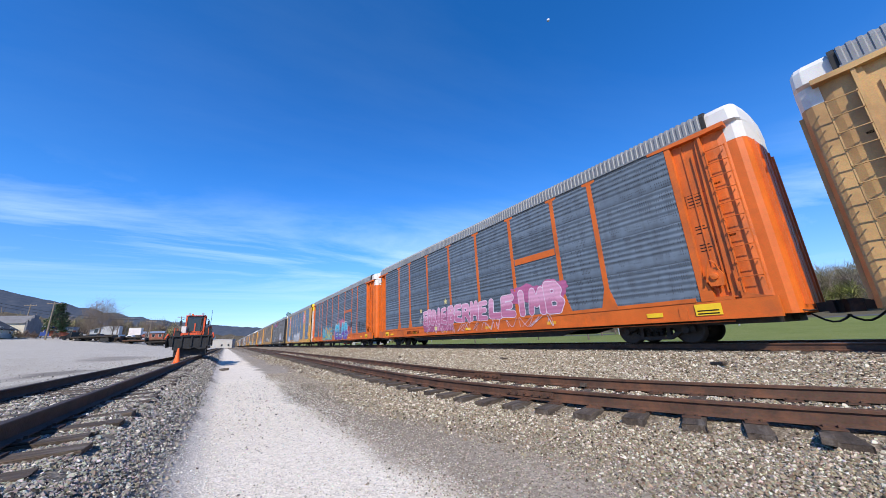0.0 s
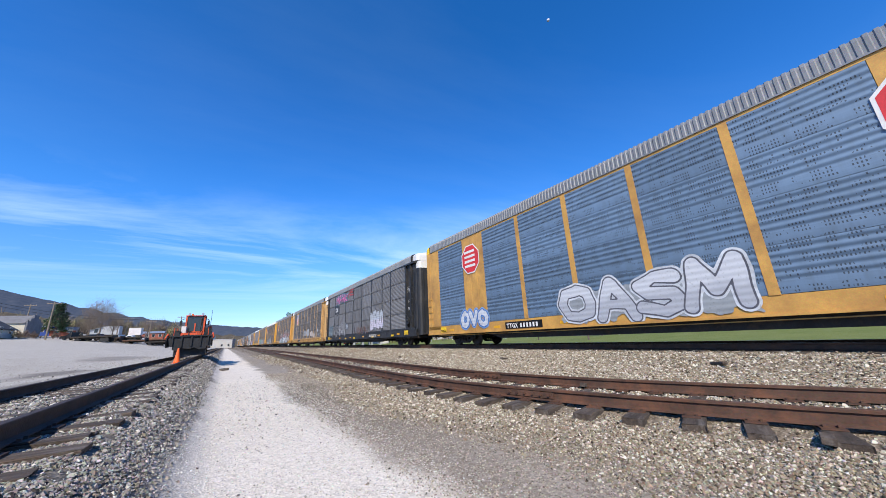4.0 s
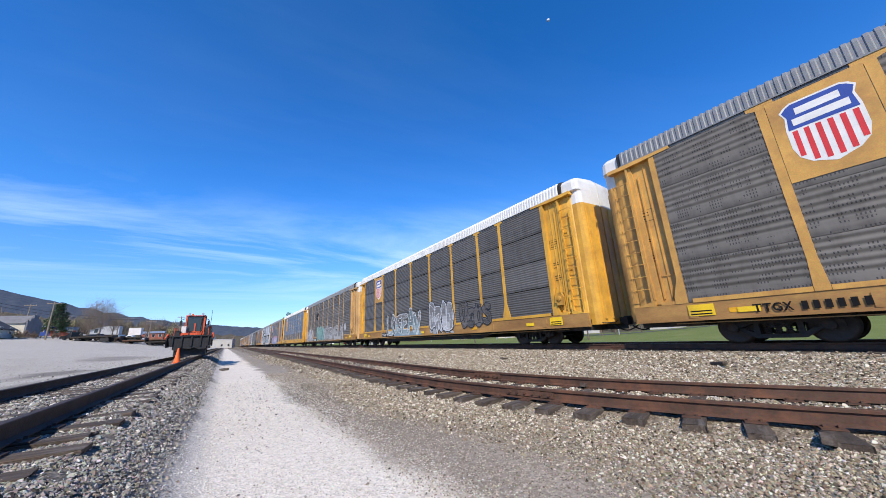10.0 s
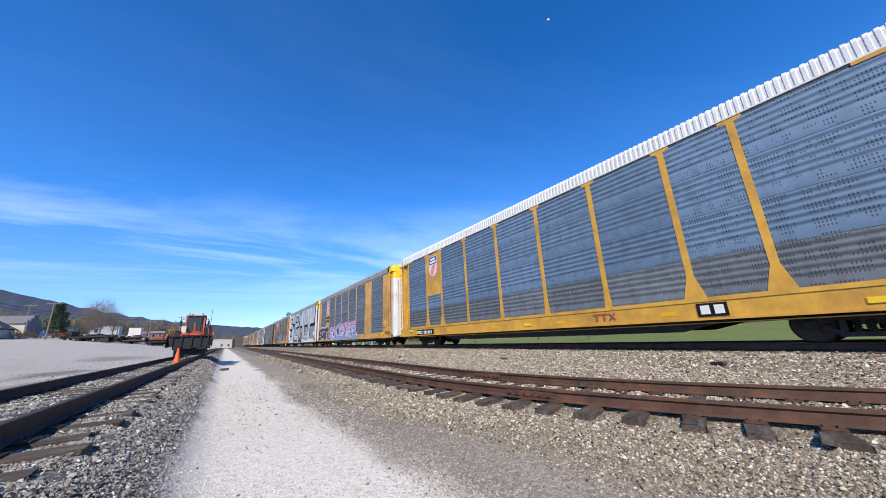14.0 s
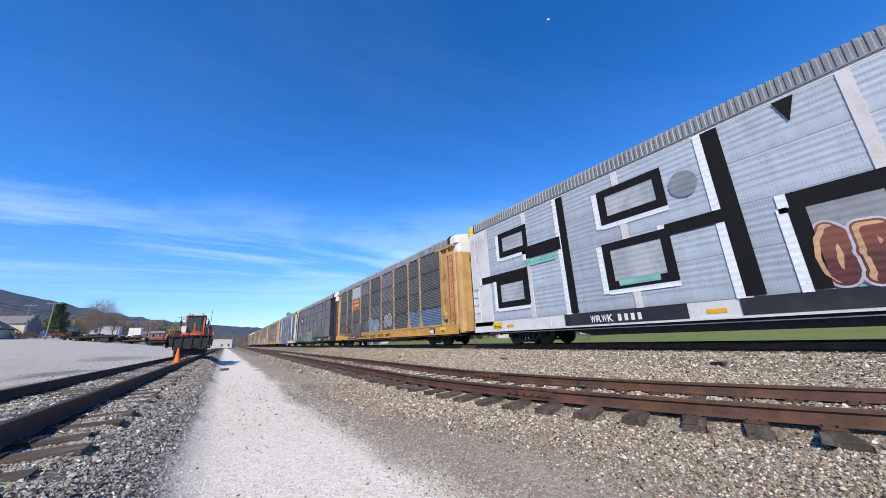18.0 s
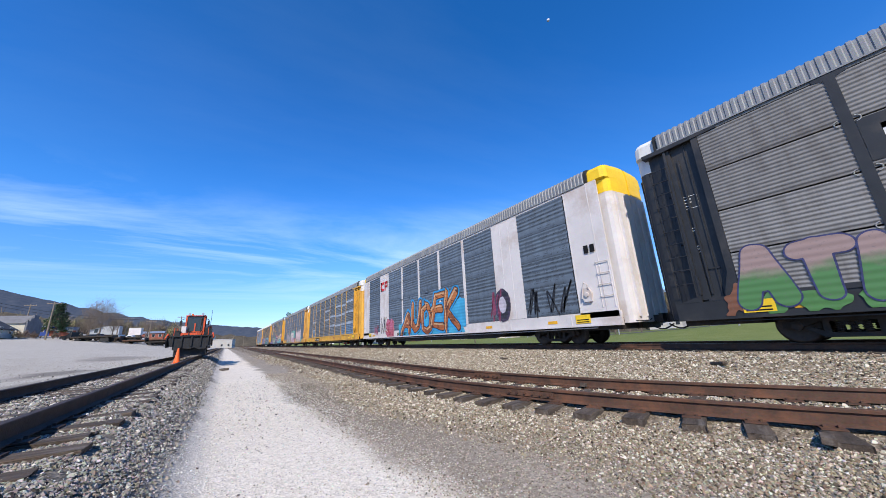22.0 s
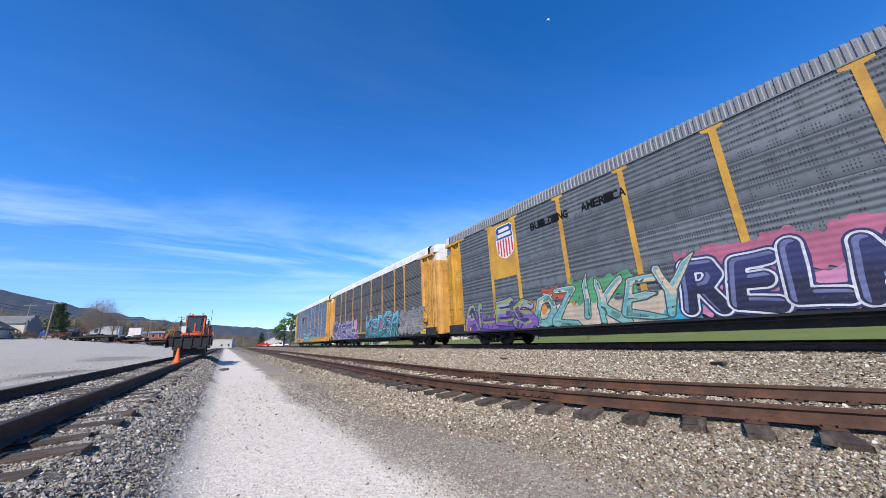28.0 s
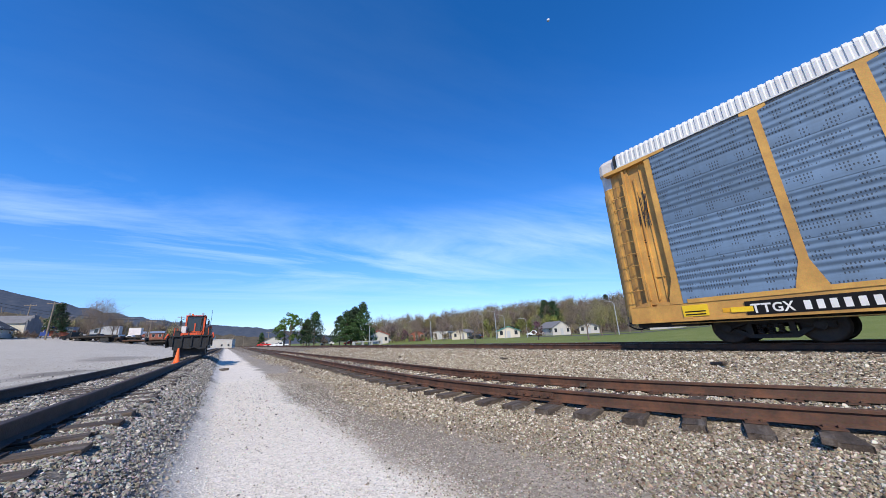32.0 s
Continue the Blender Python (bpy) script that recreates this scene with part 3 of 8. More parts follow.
def end_mesh(z0, z1, domed):
    def build(bm):
        steps = [(z0, 1.0, 0.0), (z1, 1.0, 0.0)]
        if domed:
            steps = [(z0, 1.004, 0.0), (EAVE - 0.03, 1.004, 0.0), (EAVE + 0.03, 1.10, 0.0), (EAVE + 0.40, 1.09, 0.02), (EAVE + 0.56, 0.99, 0.06), (CROWN - 0.02, 0.62, 0.14), (CROWN + 0.07, 0.30, 0.22)]
        rows = [[bm.verts.new((x * k, y + dy * (1 if y < 0.6 else 0), z)) for x, y in DOOR_PLAN] for z, k, dy in steps]
        for a, b in zip(rows, rows[1:]):
            for i in range(len(DOOR_PLAN) - 1):
                bm.faces.new((a[i], a[i + 1], b[i + 1], b[i]))
        bm.faces.new(rows[-1]); bm.faces.new(rows[0][::-1])
        if not domed:
            for y in (-0.155, ):
                for x in (-0.95, -0.5, 0.5, 0.95):
                    box(bm, x - 0.03, x + 0.03, y, y + 0.1, z0 + 0.2, z1 - 0.1)      # stiffening ribs of the door
    return shared(("end", round(z0, 2), domed), build)


def end_frame_mesh():
    """Painted end of the car side: rounded corner behind the ladder, inner posts, header with a scooped bracket."""
    def build(bm):
        x0 = -W
        prism(bm, [(x0 + 0.13, 0.70), (x0 + 0.13, 0.46), (x0 + 0.15, 0.28), (x0 + 0.20, 0.12), (x0 + 0.27, 0.03), (x0 + 0.33, 0.06), (x0 + 0.26, 0.18), (x0 + 0.21, 0.32), (x0 + 0.19, 0.50), (x0 + 0.19, 0.70)], SILL1, EAVE - 0.1, "z")
        box(bm, x0 - 0.015, x0 + 0.24, 0.68, 0.76, SILL1, EAVE - 0.1)            # inner post
        box(bm, x0 + 0.12, x0 + 0.16, 0.76, END_W, SILL1 + 0.002, EAVE - 0.1)    # sheet
        prism(bm, [(0.76, SILL1 + 0.05), (1.0, SILL1 + 0.05), (0.9, EAVE - 0.5), (0.86, EAVE - 0.12), (0.76, EAVE - 0.12)], x0 + 0.05, x0 + 0.12)
        prism(bm, [(END_W - 0.36, SILL1 + 0.003), (END_W - 0.36, SILL1 + 0.2), (END_W - 0.17, SILL1 + 0.75), (END_W - 0.17, EAVE - 0.12),
                   (END_W + 0.02, EAVE - 0.12), (END_W + 0.02, SILL1 + 0.003)], x0 - 0.025, x0 + 0.12)
        prism(bm, [(-0.02, EAVE - 0.14), (0.7, EAVE - 0.16), (END_W + 0.5, EAVE - 0.11), (END_W + 0.5, EAVE - 0.02), (-0.02, EAVE - 0.02)], x0 - 0.05, x0 + 0.2)
        box(bm, x0 - 0.01, x0 + 0.13, 0.95, 1.45, SILL1 + 0.004, SILL1 + 0.10)   # step over the sill
        box(bm, x0 + 0.07, x0 + 0.12, 1.04, 1.09, SILL1 + 0.2, EAVE - 0.6)        # upright ribs of the sheet
        box(bm, x0 + 0.09, x0 + 0.12, 1.30, 1.33, SILL1 + 0.1, EAVE - 0.15)
        box(bm, x0 + 0.085, x0 + 0.12, 1.12, 1.42, 2.05, 2.09)
        box(bm, x0 - 0.03, x0 + 0.11, 0.74, 0.80, SILL1 + 0.2, SILL1 + 0.75)      # latch post
        prism(bm, [(0.05, SILL1), (0.68, SILL1), (0.68, SILL1 + 0.16), (0.30, SILL1 + 0.05)], x0 - 0.02, x0 + 0.03)   # ladder foot
        draw_in(bm)
    return shared("end_frame", build)


def flush_end_mesh(width):
    """Smooth painted end sheet with one standing seam."""
    def build(bm):
        x0 = -W
        box(bm, x0 - 0.012, x0 + 0.06, 0.30, width, SILL1 - 0.2, EAVE - 0.03)
    return shared(("flush_end", round(width, 2)), build)


def ladder_mesh(count):
    def build(bm):
        top = 1.75 + (count - 1) * 0.41
        for y in (0.11, 0.66):
            box(bm, -W - 0.03, -W + 0.02, y - 0.015, y + 0.015, 1.3, top)
        draw_in(bm)
    return shared(("ladder", count), build)


def rung_mesh():
    def build(bm):
        tube(bm, [(-W + 0.10, 0.11, 0.05), (-W - 0.06, 0.11, 0), (-W - 0.065, 0.67, 0), (-W + 0.08, 0.67, 0.05)], 0.015, 5)
        draw_in(bm)
    return shared("rung", build)


def sill_mesh():
    def build(bm):
        box(bm, -W - 0.012, -W + 0.10, 0.25, CAR_L - 0.25, SILL0 + 0.10, SILL1)
        box(bm, -W - 0.06, -W + 0.10, 0.25, CAR_L - 0.25, SILL0 + 0.04, SILL0 + 0.10)
        for y in (2.3, 5.6, 20.6, 23.9):
            box(bm, -W - 0.032, -W - 0.013, y - 0.11, y + 0.11, SILL0 + 0.11, SILL0 + 0.42)
    return shared("sill", build)


def underframe_mesh():
    def build(bm):
        box(bm, -W + 0.11, W - 0.11, 0.30, CAR_L - 0.30, SILL0 + 0.12, SILL0 + 0.30)
    return shared("underframe", build)


def girder_mesh():
    return shared("girder", lambda bm: prism(bm, [(5.3, SILL0 + 0.118), (6.9, SILL0 - 0.27), (18.9, SILL0 - 0.27), (20.5, SILL0 + 0.118)], -W + 0.22, -W + 0.40))


def centre_sill_mesh():
    return shared("centre_sill", lambda bm: box(bm, -0.32, 0.32, 0.2, CAR_L - 0.2, SILL0 - 0.06, SILL0 + 0.118))


def deck_mesh():
    def build(bm):
        for z in (2.85, 4.4):
            box(bm, -W + 0.13, W - 0.13, 0.7, CAR_L - 0.7, z, z + 0.06)
    return shared("deck", build)


def wheel_mesh():
    def build(bm):
        lathe(bm, [(-0.07, 0.10), (-0.065, 0.36), (-0.07, 0.41), (0.045, 0.42), (0.05, 0.445), (0.075, 0.445), (0.075, 0.37), (0.04, 0.34), (0.02, 0.14), (0.08, 0.11)], 28)
    return shared("wheel", build, True)


def frame_mesh():
    """Cast side frame of a truck with its window and spring pocket."""
    def build(bm):
        top = [(-1.12, 0.36), (-1.12, 0.50), (-0.95, 0.56), (-0.55, 0.62), (0.55, 0.62), (0.95, 0.56), (1.12, 0.50), (1.12, 0.36), (0.80, 0.38), (0.48, 0.50), (-0.48, 0.50), (-0.80, 0.38)]
        prism(bm, top, -0.07, 0.07)
        prism(bm, [(-0.80, 0.37), (-0.45, 0.14), (0.45, 0.14), (0.80, 0.37), (0.62, 0.37), (0.38, 0.24), (-0.38, 0.24), (-0.62, 0.37)], -0.065, 0.065)
        for s in (-1, 1):
            prism(bm, [(s * 0.40 - 0.055, 0.23), (s * 0.40 + 0.055, 0.23), (s * 0.40 + 0.055, 0.52), (s * 0.40 - 0.055, 0.52)], -0.06, 0.06)
            lathe(bm, [(-0.13, 0.07), (-0.12, 0.115), (0.05, 0.12)], 12, (0, s * 0.875, 0.42))
    return shared("side_frame", build)


def spring_mesh():
    def build(bm):
        prof = []
        for i in range(6):
            z = 0.245 + i * 0.043
            prof += [(z, 0.055), (z + 0.02, 0.085), (z + 0.03, 0.055)]
        lathe(bm, prof, 10, (0, 0, 0), "z")
    return shared("coil_spring", build)


def truck(car, y):
    root = new("truck")
    root.parent, root.location = car, (0, y, 0)
    tagged(root, "grimy cast steel two-axle truck")
    bm_key = shared("axle", lambda bm: tube(bm, [(-1.0, 0, 0.42), (1.0, 0, 0.42)], 0.075, 8))
    bol = shared("bolster", lambda bm: box(bm, -1.05, 1.05, -0.2, 0.2, 0.40, 0.70))
    mesh_part("bolster", bol, M["steel"], root)
    for dy in (-0.875, 0.875):
        mesh_part("axle", bm_key, M["steel"], root, loc=(0, dy, 0))
        for s in (-1, 1):
            wh = mesh_part("wheel", wheel_mesh(), M["wheel"], root, loc=(s * HALF_GAUGE, dy, 0.42))
            if s == 1:
                wh.rotation_euler = (0, 0, math.pi)
    for s in (-1, 1):
        mesh_part("side_frame", frame_mesh(), M["steel"], root, loc=(s * 1.0, 0, 0))
        for dy in (-0.2, 0.0, 0.2):
            mesh_part("coil_spring", spring_mesh(), M["steel"], root, loc=(s * 1.03, dy, 0))
    return root


def coupler_mesh():
    def build(bm):
        box(bm, -0.12, 0.12, -0.30, 0.5, 0.72, 0.95)
        prism(bm, [(-0.13, -0.30), (0.16, -0.30), (0.20, -0.52), (0.06, -0.62), (-0.02, -0.55), (0.05, -0.45), (-0.13, -0.42)], 0.68, 0.99, "z")
        tube(bm, [(-1.15, 0.05, 0.80), (-1.15, -0.12, 0.76), (-0.45, -0.15, 0.78), (-0.2, -0.1, 0.85)], 0.018, 5)
        box(bm, -0.6, 0.6, 0.02, 0.12, 0.7, 1.0)
    return shared("coupler", build)


def hose_mesh():
    def build(bm):
        pts = [(-0.35, 0.05, 0.75)] + [(-0.35 + 0.10 * i, -0.1 - 0.10 * i, 0.62 - 0.16 * math.sin(3.1416 * i / 5)) for i in range(6)]
        tube(bm, pts, 0.025, 6)
    return shared("hose", build)


def brake_mesh():
    """Hand brake housing with its bell crank."""
    def build(bm):
        prism(bm, [(-0.16, 0.0), (0.14, 0.0), (0.2, 0.25), (0.1, 0.5), (-0.1, 0.5), (-0.2, 0.3)], -0.10, 0.0)
        tube(bm, [(-0.11, -0.12, 0.45), (-0.16, -0.1, 0.62), (-0.16, 0.02, 0.72), (-0.13, 0.12, 0.5), (-0.12, 0.2, 0.12)], 0.022, 5)
        lathe(bm, [(-0.16, 0.02), (-0.15, 0.09), (-0.10, 0.1)], 10, (0, 0, 0.26))
    return shared("hand_brake", build)


def flip(ob):
    """Mirror a part to the far end of the car by a half turn about the middle."""
    ob.location = (-ob.location.x, CAR_L - ob.location.y, ob.location.z)
    ob.rotation_euler = (0, 0, math.pi)
    return ob


def mirrored(me):
    """The same mesh with its ends swapped along the car, so that it stays on the near side."""
    key = ("mirrored", me.name)
    if key not in SHARED:
        c = me.copy()
        c.transform(Matrix.Translation((0, CAR_L, 0)) @ Matrix.Diagonal((1, -1, 1, 1)))
        c.flip_normals()
        SHARED[key] = c
    return SHARED[key]


def autorack(cfg):
    """One enclosed car carrier. Its own axes: y along the car from its leading end, x across, z up from the rail."""
    car = thing("autorack_car", cfg["label"], "freight car", "cars of the train")
    paint, sheet = M[cfg["paint"]], M[cfg["sheet"]]
    roof = M[cfg.get("roof", "roof_grey")]
    dark = M["black"]
    flush = cfg.get("flush", False)
    mesh_part("roof", roof_mesh(), roof, car, "corrugated sheet metal roof")
    mesh_part("underframe", underframe_mesh(), M["steel"], car, "dark steel underframe")
    mesh_part("centre_sill", centre_sill_mesh(), M["steel"], car)
    mesh_part("side_girder", girder_mesh(), M["steel"], car)
    flip(mesh_part("side_girder", girder_mesh(), M["steel"], car))
    mesh_part("deck", deck_mesh(), M["steel"], car, "inner loading decks")
    sill_paint = M[cfg.get("sill", cfg["paint"])]
    mesh_part("side_sill", sill_mesh(), sill_paint, car)
    flip(mesh_part("side_sill", sill_mesh(), sill_paint, car))
    chord = shared("top_chord", lambda bm: box(bm, -W - 0.015, -W + 0.08, END_W, CAR_L - END_W, EAVE - 0.10, EAVE - 0.022))
    mesh_part("top_chord", chord, M[cfg.get("chord", "p_grey")], car)
    flip(mesh_part("top_chord", chord, M[cfg.get("chord", "p_grey")], car))
    # curved end doors, with the cap in its own colour
    cap, door = M[cfg.get("cap", "white")], M[cfg.get("door", cfg["paint"])]
    for k in (0, 1):
        d = mesh_part("end_door", end_mesh(SILL0 + 0.1, CAP_Z, False), door, car, "curved sliding end door")
        c = mesh_part("end_cap", end_mesh(CAP_Z, 6.1, True), cap, car, "domed cap over the end door")
        ws = mesh_part("weather_seal", seal_mesh(), M["rubber"], car, "dark rubber seal behind the cap")
        cp = mesh_part("coupler", coupler_mesh(), M["steel"], car, "knuckle coupler")
        h = mesh_part("air_hose", hose_mesh(), M["rubber"], car)
        if k:
            for o in (d, c, ws, cp, h):
                flip(o)
    # painted ends of both sides
    for far in (0, 1):
        for side in (0, 1):
            if flush:
                me = flush_end_mesh(cfg.get("end_w", END_W))
                nm = "end_sheet"
            else:
                me, nm = end_frame_mesh(), "end_frame"
            lad = ladder_mesh(4 if flush else 10)
            if far != side:
                me, lad = mirrored(me), mirrored(lad)
            f = mesh_part(nm, me, paint, car)
            if flush and not side:
                for sy in (0.7, END_W - 0.05):
                    sm = shared(("seam", sy), lambda bm: box(bm, -W - 0.022, -W - 0.0125, sy, sy + 0.035, SILL1, EAVE - 0.05))
                    mesh_part("sheet_seam", mirrored(sm) if far else sm, paint, car)
            lo = mesh_part("ladder", lad, M[cfg.get("rung", cfg["paint"])], car, "steel grab iron ladder")
            rm = mirrored(rung_mesh()) if far != side else rung_mesh()
            for i in range(4 if flush else 10):
                mesh_part("rung", rm, M[cfg.get("rung", cfg["paint"])], lo, loc=(0, 0, 1.7 + i * 0.41))
            if side:
                flip(f), flip(lo)
    mesh_part("hand_brake", brake_mesh(), paint, car, "hand brake crank and housing", loc=(-W + 0.0, 1.34, 1.55))
    # bays of ribbed sheets between posts
    edges = [cfg.get("end_w", END_W) if flush else END_W] + POSTS + [CAR_L - (cfg.get("end_w", END_W) if flush else END_W)]
    rows = cfg.get("rows", 4)
    ribs, depth = cfg.get("ribs", (5, 0.024))
    lap = 0.012 if ribs > 8 else -0.004            # broad-ribbed sheets lie close on one another
    z0, z1 = SILL1 + 0.01, EAVE - 0.10
    hgt = (z1 - z0) / rows
    special = cfg.get("special", {})
    solid = cfg.get("solid", {})
    for b in range(len(edges) - 1):
        a, c = edges[b] + 0.03, edges[b + 1] - 0.03
        if b in solid:
            me = shared(("plate", round(c - a, 2)), lambda bm: (box(bm, -W - 0.012, -W + 0.06, -0.05, c - a + 0.05, z0, z1),
                                                              box(bm, -W - 0.02, -W - 0.012, (c - a) * 0.33, (c - a) * 0.33 + 0.03, z0, z1 - 0.05),
                                                              box(bm, -W - 0.02, -W - 0.012, (c - a) * 0.66, (c - a) * 0.66 + 0.03, z0, z1 - 0.05)))
            mesh_part("painted_sheet", me, M[solid[b]], car, loc=(0, a, 0))
            continue
        for r in range(rows):
            me = panel_mesh(c - a, z0 + r * hgt + lap, z0 + (r + 1) * hgt - lap, ribs, depth)
            mesh_part("side_panel", me, M[special.get((b, r), cfg["sheet"])], car, loc=(0, a, 0))
    for r in range(rows):
        me = panel_mesh(CAR_L - 2 * END_W, z0 + r * hgt, z0 + (r + 1) * hgt, ribs, depth)
        flip(mesh_part("far_side_panel", me, sheet, car, loc=(0, END_W, 0)))
    if not flush:
        for b in range(len(edges) - 1):
            a, c = edges[b] + 0.14, edges[b + 1] - 0.14
            foot = shared(("foot_strip", round(c - a, 2)), lambda bm: box(bm, -W - 0.0335, -W + 0.02, 0, c - a, SILL1 + 0.003, SILL1 + 0.12))
            mesh_part("foot_strip", foot, paint, car, loc=(0, a, 0))
    for i, y in enumerate(POSTS):
        narrow = flush
        if i in cfg.get("skip", ()):
            continue
        pm = shared("flat_post", lambda bm: box(bm, -W - 0.034, -W + 0.06, -0.11, 0.11, SILL1, EAVE - 0.1)) if narrow else post_mesh(i in cfg.get("flare", (0, 1, 6, 7)))
        mesh_part("post", pm, M[cfg.get("post", cfg["paint"])], car, loc=(0, y, 0))
        flip(mesh_part("post", pm, M[cfg.get("post", cfg["paint"])], car, loc=(0, y, 0)))
    if cfg.get("loops"):
        ring = shared("hinge_bracket", lambda bm: tube(bm, [(-W - 0.03, 0.075 * math.cos(a), 0.075 * math.sin(a)) for a in [math.pi * (k / 6 - 0.5) for k in range(7)]], 0.012, 5))
        for y in POSTS:
            for r in range(1, rows):
                for s in (-1, 1):
                    h = mesh_part("hinge_bracket", ring, M["galv_dull"], car, loc=(0, y + s * 0.12, z0 + r * hgt))
                    if s < 0:
                        h.scale = (1, -1, 1)
    strip = shared("reflector_strip", lambda bm: box(bm, -W - 0.020, -W - 0.0125, -0.23, 0.23, SILL0 + 0.21, SILL0 + 0.33))
    for k in range(6):
        mesh_part("reflector_strip", strip, M["reflector"], car, loc=(0, 3.1 + 3.95 * k, 0))
    pipe = shared("brake_pipe", lambda bm: tube(bm, [(-W + 0.05, 1.2, SILL0 - 0.02), (-W + 0.03, 8.0, SILL0 - 0.05), (-W + 0.03, 17.0, SILL0 - 0.045), (-W + 0.05, 24.4, SILL0 - 0.02)], 0.016, 5))
    mesh_part("brake_pipe", pipe, sill_paint, car)
    draft = shared("draft_box", lambda bm: (box(bm, -W + 0.2, W - 0.2, 0.32, 2.0, SILL0 - 0.10, SILL0 + 0.118), box(bm, -0.9, 0.9, 2.0, 5.6, SILL0 + 0.02, SILL0 + 0.118)))
    flip(mesh_part("draft_box", draft, M["steel"], car))
    mesh_part("draft_box", draft, M["steel"], car)
    for y in (3.4, CAR_L - 3.4):
        truck(car, y)
    return car


SLACK = {3: 0.15, 7: -0.20, 8: -0.30, 18: -0.50}     # couplings that are stretched or pushed in


def train_y(t, n):
    """Leading end of car n along the line at t seconds."""
    return SLACK.get(n, 0.0) + 0.95 * (1.863 + 28.35 * n - (0.007765 * t * t + 16.3956 * t - 0.093))

# ---------------------------------------------------------------- paint on the cars
def spray(c1, c2=None, low=None, high=None):
    """Sprayed paint, blotchy between two tones, or fading from c2 at the height low to c1 at the height high. The ribs of the sheets show through."""
    c2 = c2 or shade(c1, 0.75)
    key = ("spray", c1, c2, low, high)
    if key not in SHARED:
        m, nt, N, L, b = nodes("sprayed paint")
        tc = N("ShaderNodeTexCoord")
        n = N("ShaderNodeTexNoise"); n.inputs["Scale"].default_value = 1.3; n.inputs["Detail"].default_value = 7
        n.inputs["Roughness"].default_value = 0.65
        L(tc.outputs["Object"], n.inputs["Vector"])
        sep = N("ShaderNodeSeparateXYZ"); L(tc.outputs["Object"], sep.inputs[0])
        r = ramp(nt, [(0.40, c1), (0.60, c2)])
        if low is None:
            L(n.outputs["Fac"], r.inputs[0])
        else:
            f = N("ShaderNodeMapRange"); f.inputs["From Min"].default_value, f.inputs["From Max"].default_value = high, low
            L(sep.outputs["Z"], f.inputs["Value"])
            k = N("ShaderNodeMath"); k.operation = "MULTIPLY_ADD"; k.inputs[1].default_value = 0.5
            L(n.outputs["Fac"], k.inputs[0])
            g = N("ShaderNodeMath"); g.operation = "MULTIPLY_ADD"; g.inputs[1].default_value, g.inputs[2].default_value = 0.7, -0.10
            L(f.outputs[0], g.inputs[0]); L(g.outputs[0], k.inputs[2]); L(k.outputs[0], r.inputs[0])
        # worn specks where the sheet shows through
        w = N("ShaderNodeTexNoise"); w.inputs["Scale"].default_value = 16; w.inputs["Detail"].default_value = 6; w.inputs["Roughness"].default_value = 0.7
        L(tc.outputs["Object"], w.inputs["Vector"])
        wr = N("ShaderNodeMapRange"); wr.inputs["From Min"].default_value, wr.inputs["From Max"].default_value = 0.56, 0.70; wr.inputs["To Max"].default_value = 0.55
        L(w.outputs["Fac"], wr.inputs["Value"])
        mx = N("ShaderNodeMix"); mx.data_type = "RGBA"
        L(wr.outputs[0], mx.inputs["Factor"]); L(r.outputs[0], mx.inputs["A"]); mx.inputs["B"].default_value = (0.13, 0.125, 0.12, 1)
        L(mx.outputs["Result"], b.inputs["Base Color"])
        b.inputs["Roughness"].default_value = 0.6
        rib = N("ShaderNodeMath"); rib.operation = "MULTIPLY_ADD"; rib.inputs[1].default_value, rib.inputs[2].default_value = 6.28319 / 0.178, -0.8
        L(sep.outputs["Z"], rib.inputs[0])
        sn = N("ShaderNodeMath"); sn.operation = "SINE"; L(rib.outputs[0], sn.inputs[0])
        bp = N("ShaderNodeBump"); bp.inputs["Strength"].default_value, bp.inputs["Distance"].default_value = 0.30, 0.010
        L(sn.outputs[0], bp.inputs["Height"]); L(bp.outputs[0], b.inputs["Normal"])
        SHARED[key] = m
    return SHARED[key]


WHITE, BLACK, NAVY = (0.62, 0.64, 0.66), (0.018, 0.02, 0.026), (0.035, 0.04, 0.13)
GREY, SILVER = (0.30, 0.32, 0.33), (0.42, 0.44, 0.46)
PINK, ROSE, RED = (0.60, 0.24, 0.38), (0.48, 0.14, 0.22), (0.45, 0.045, 0.05)
CYAN, TEAL, BLUE = (0.04, 0.36, 0.50), (0.05, 0.30, 0.30), (0.05, 0.15, 0.42)
GREEN, LIME, PURPLE = (0.05, 0.24, 0.11), (0.30, 0.38, 0.06), (0.14, 0.07, 0.26)
AMBER, PEACH, RUSTY = (0.55, 0.26, 0.03), (0.60, 0.36, 0.19), (0.33, 0.11, 0.035)
PALE, MINT, MAROON = (0.55, 0.50, 0.56), (0.22, 0.48, 0.40), (0.20, 0.045, 0.04)


def sheet_from(polys, x):
    """Flat painted areas on the near side; outlines in (y, z)."""
    bm = bmesh.new()
    for p in polys:
        vs = [bm.verts.new((x, y, max(z, SILL0 + 0.06))) for y, z in p]
        try:
            bm.faces.new(vs)
        except ValueError:
            pass
    bmesh.ops.triangulate(bm, faces=bm.faces)
    return bm


def decal(car, name, polys, x, material, label=""):
    if -W - 0.032 < x < -W:
        x -= 0.021                   # clear of the ribs of the sheets
    me = finish(sheet_from(polys, x), name)
    return mesh_part(name, me, material, car, label)


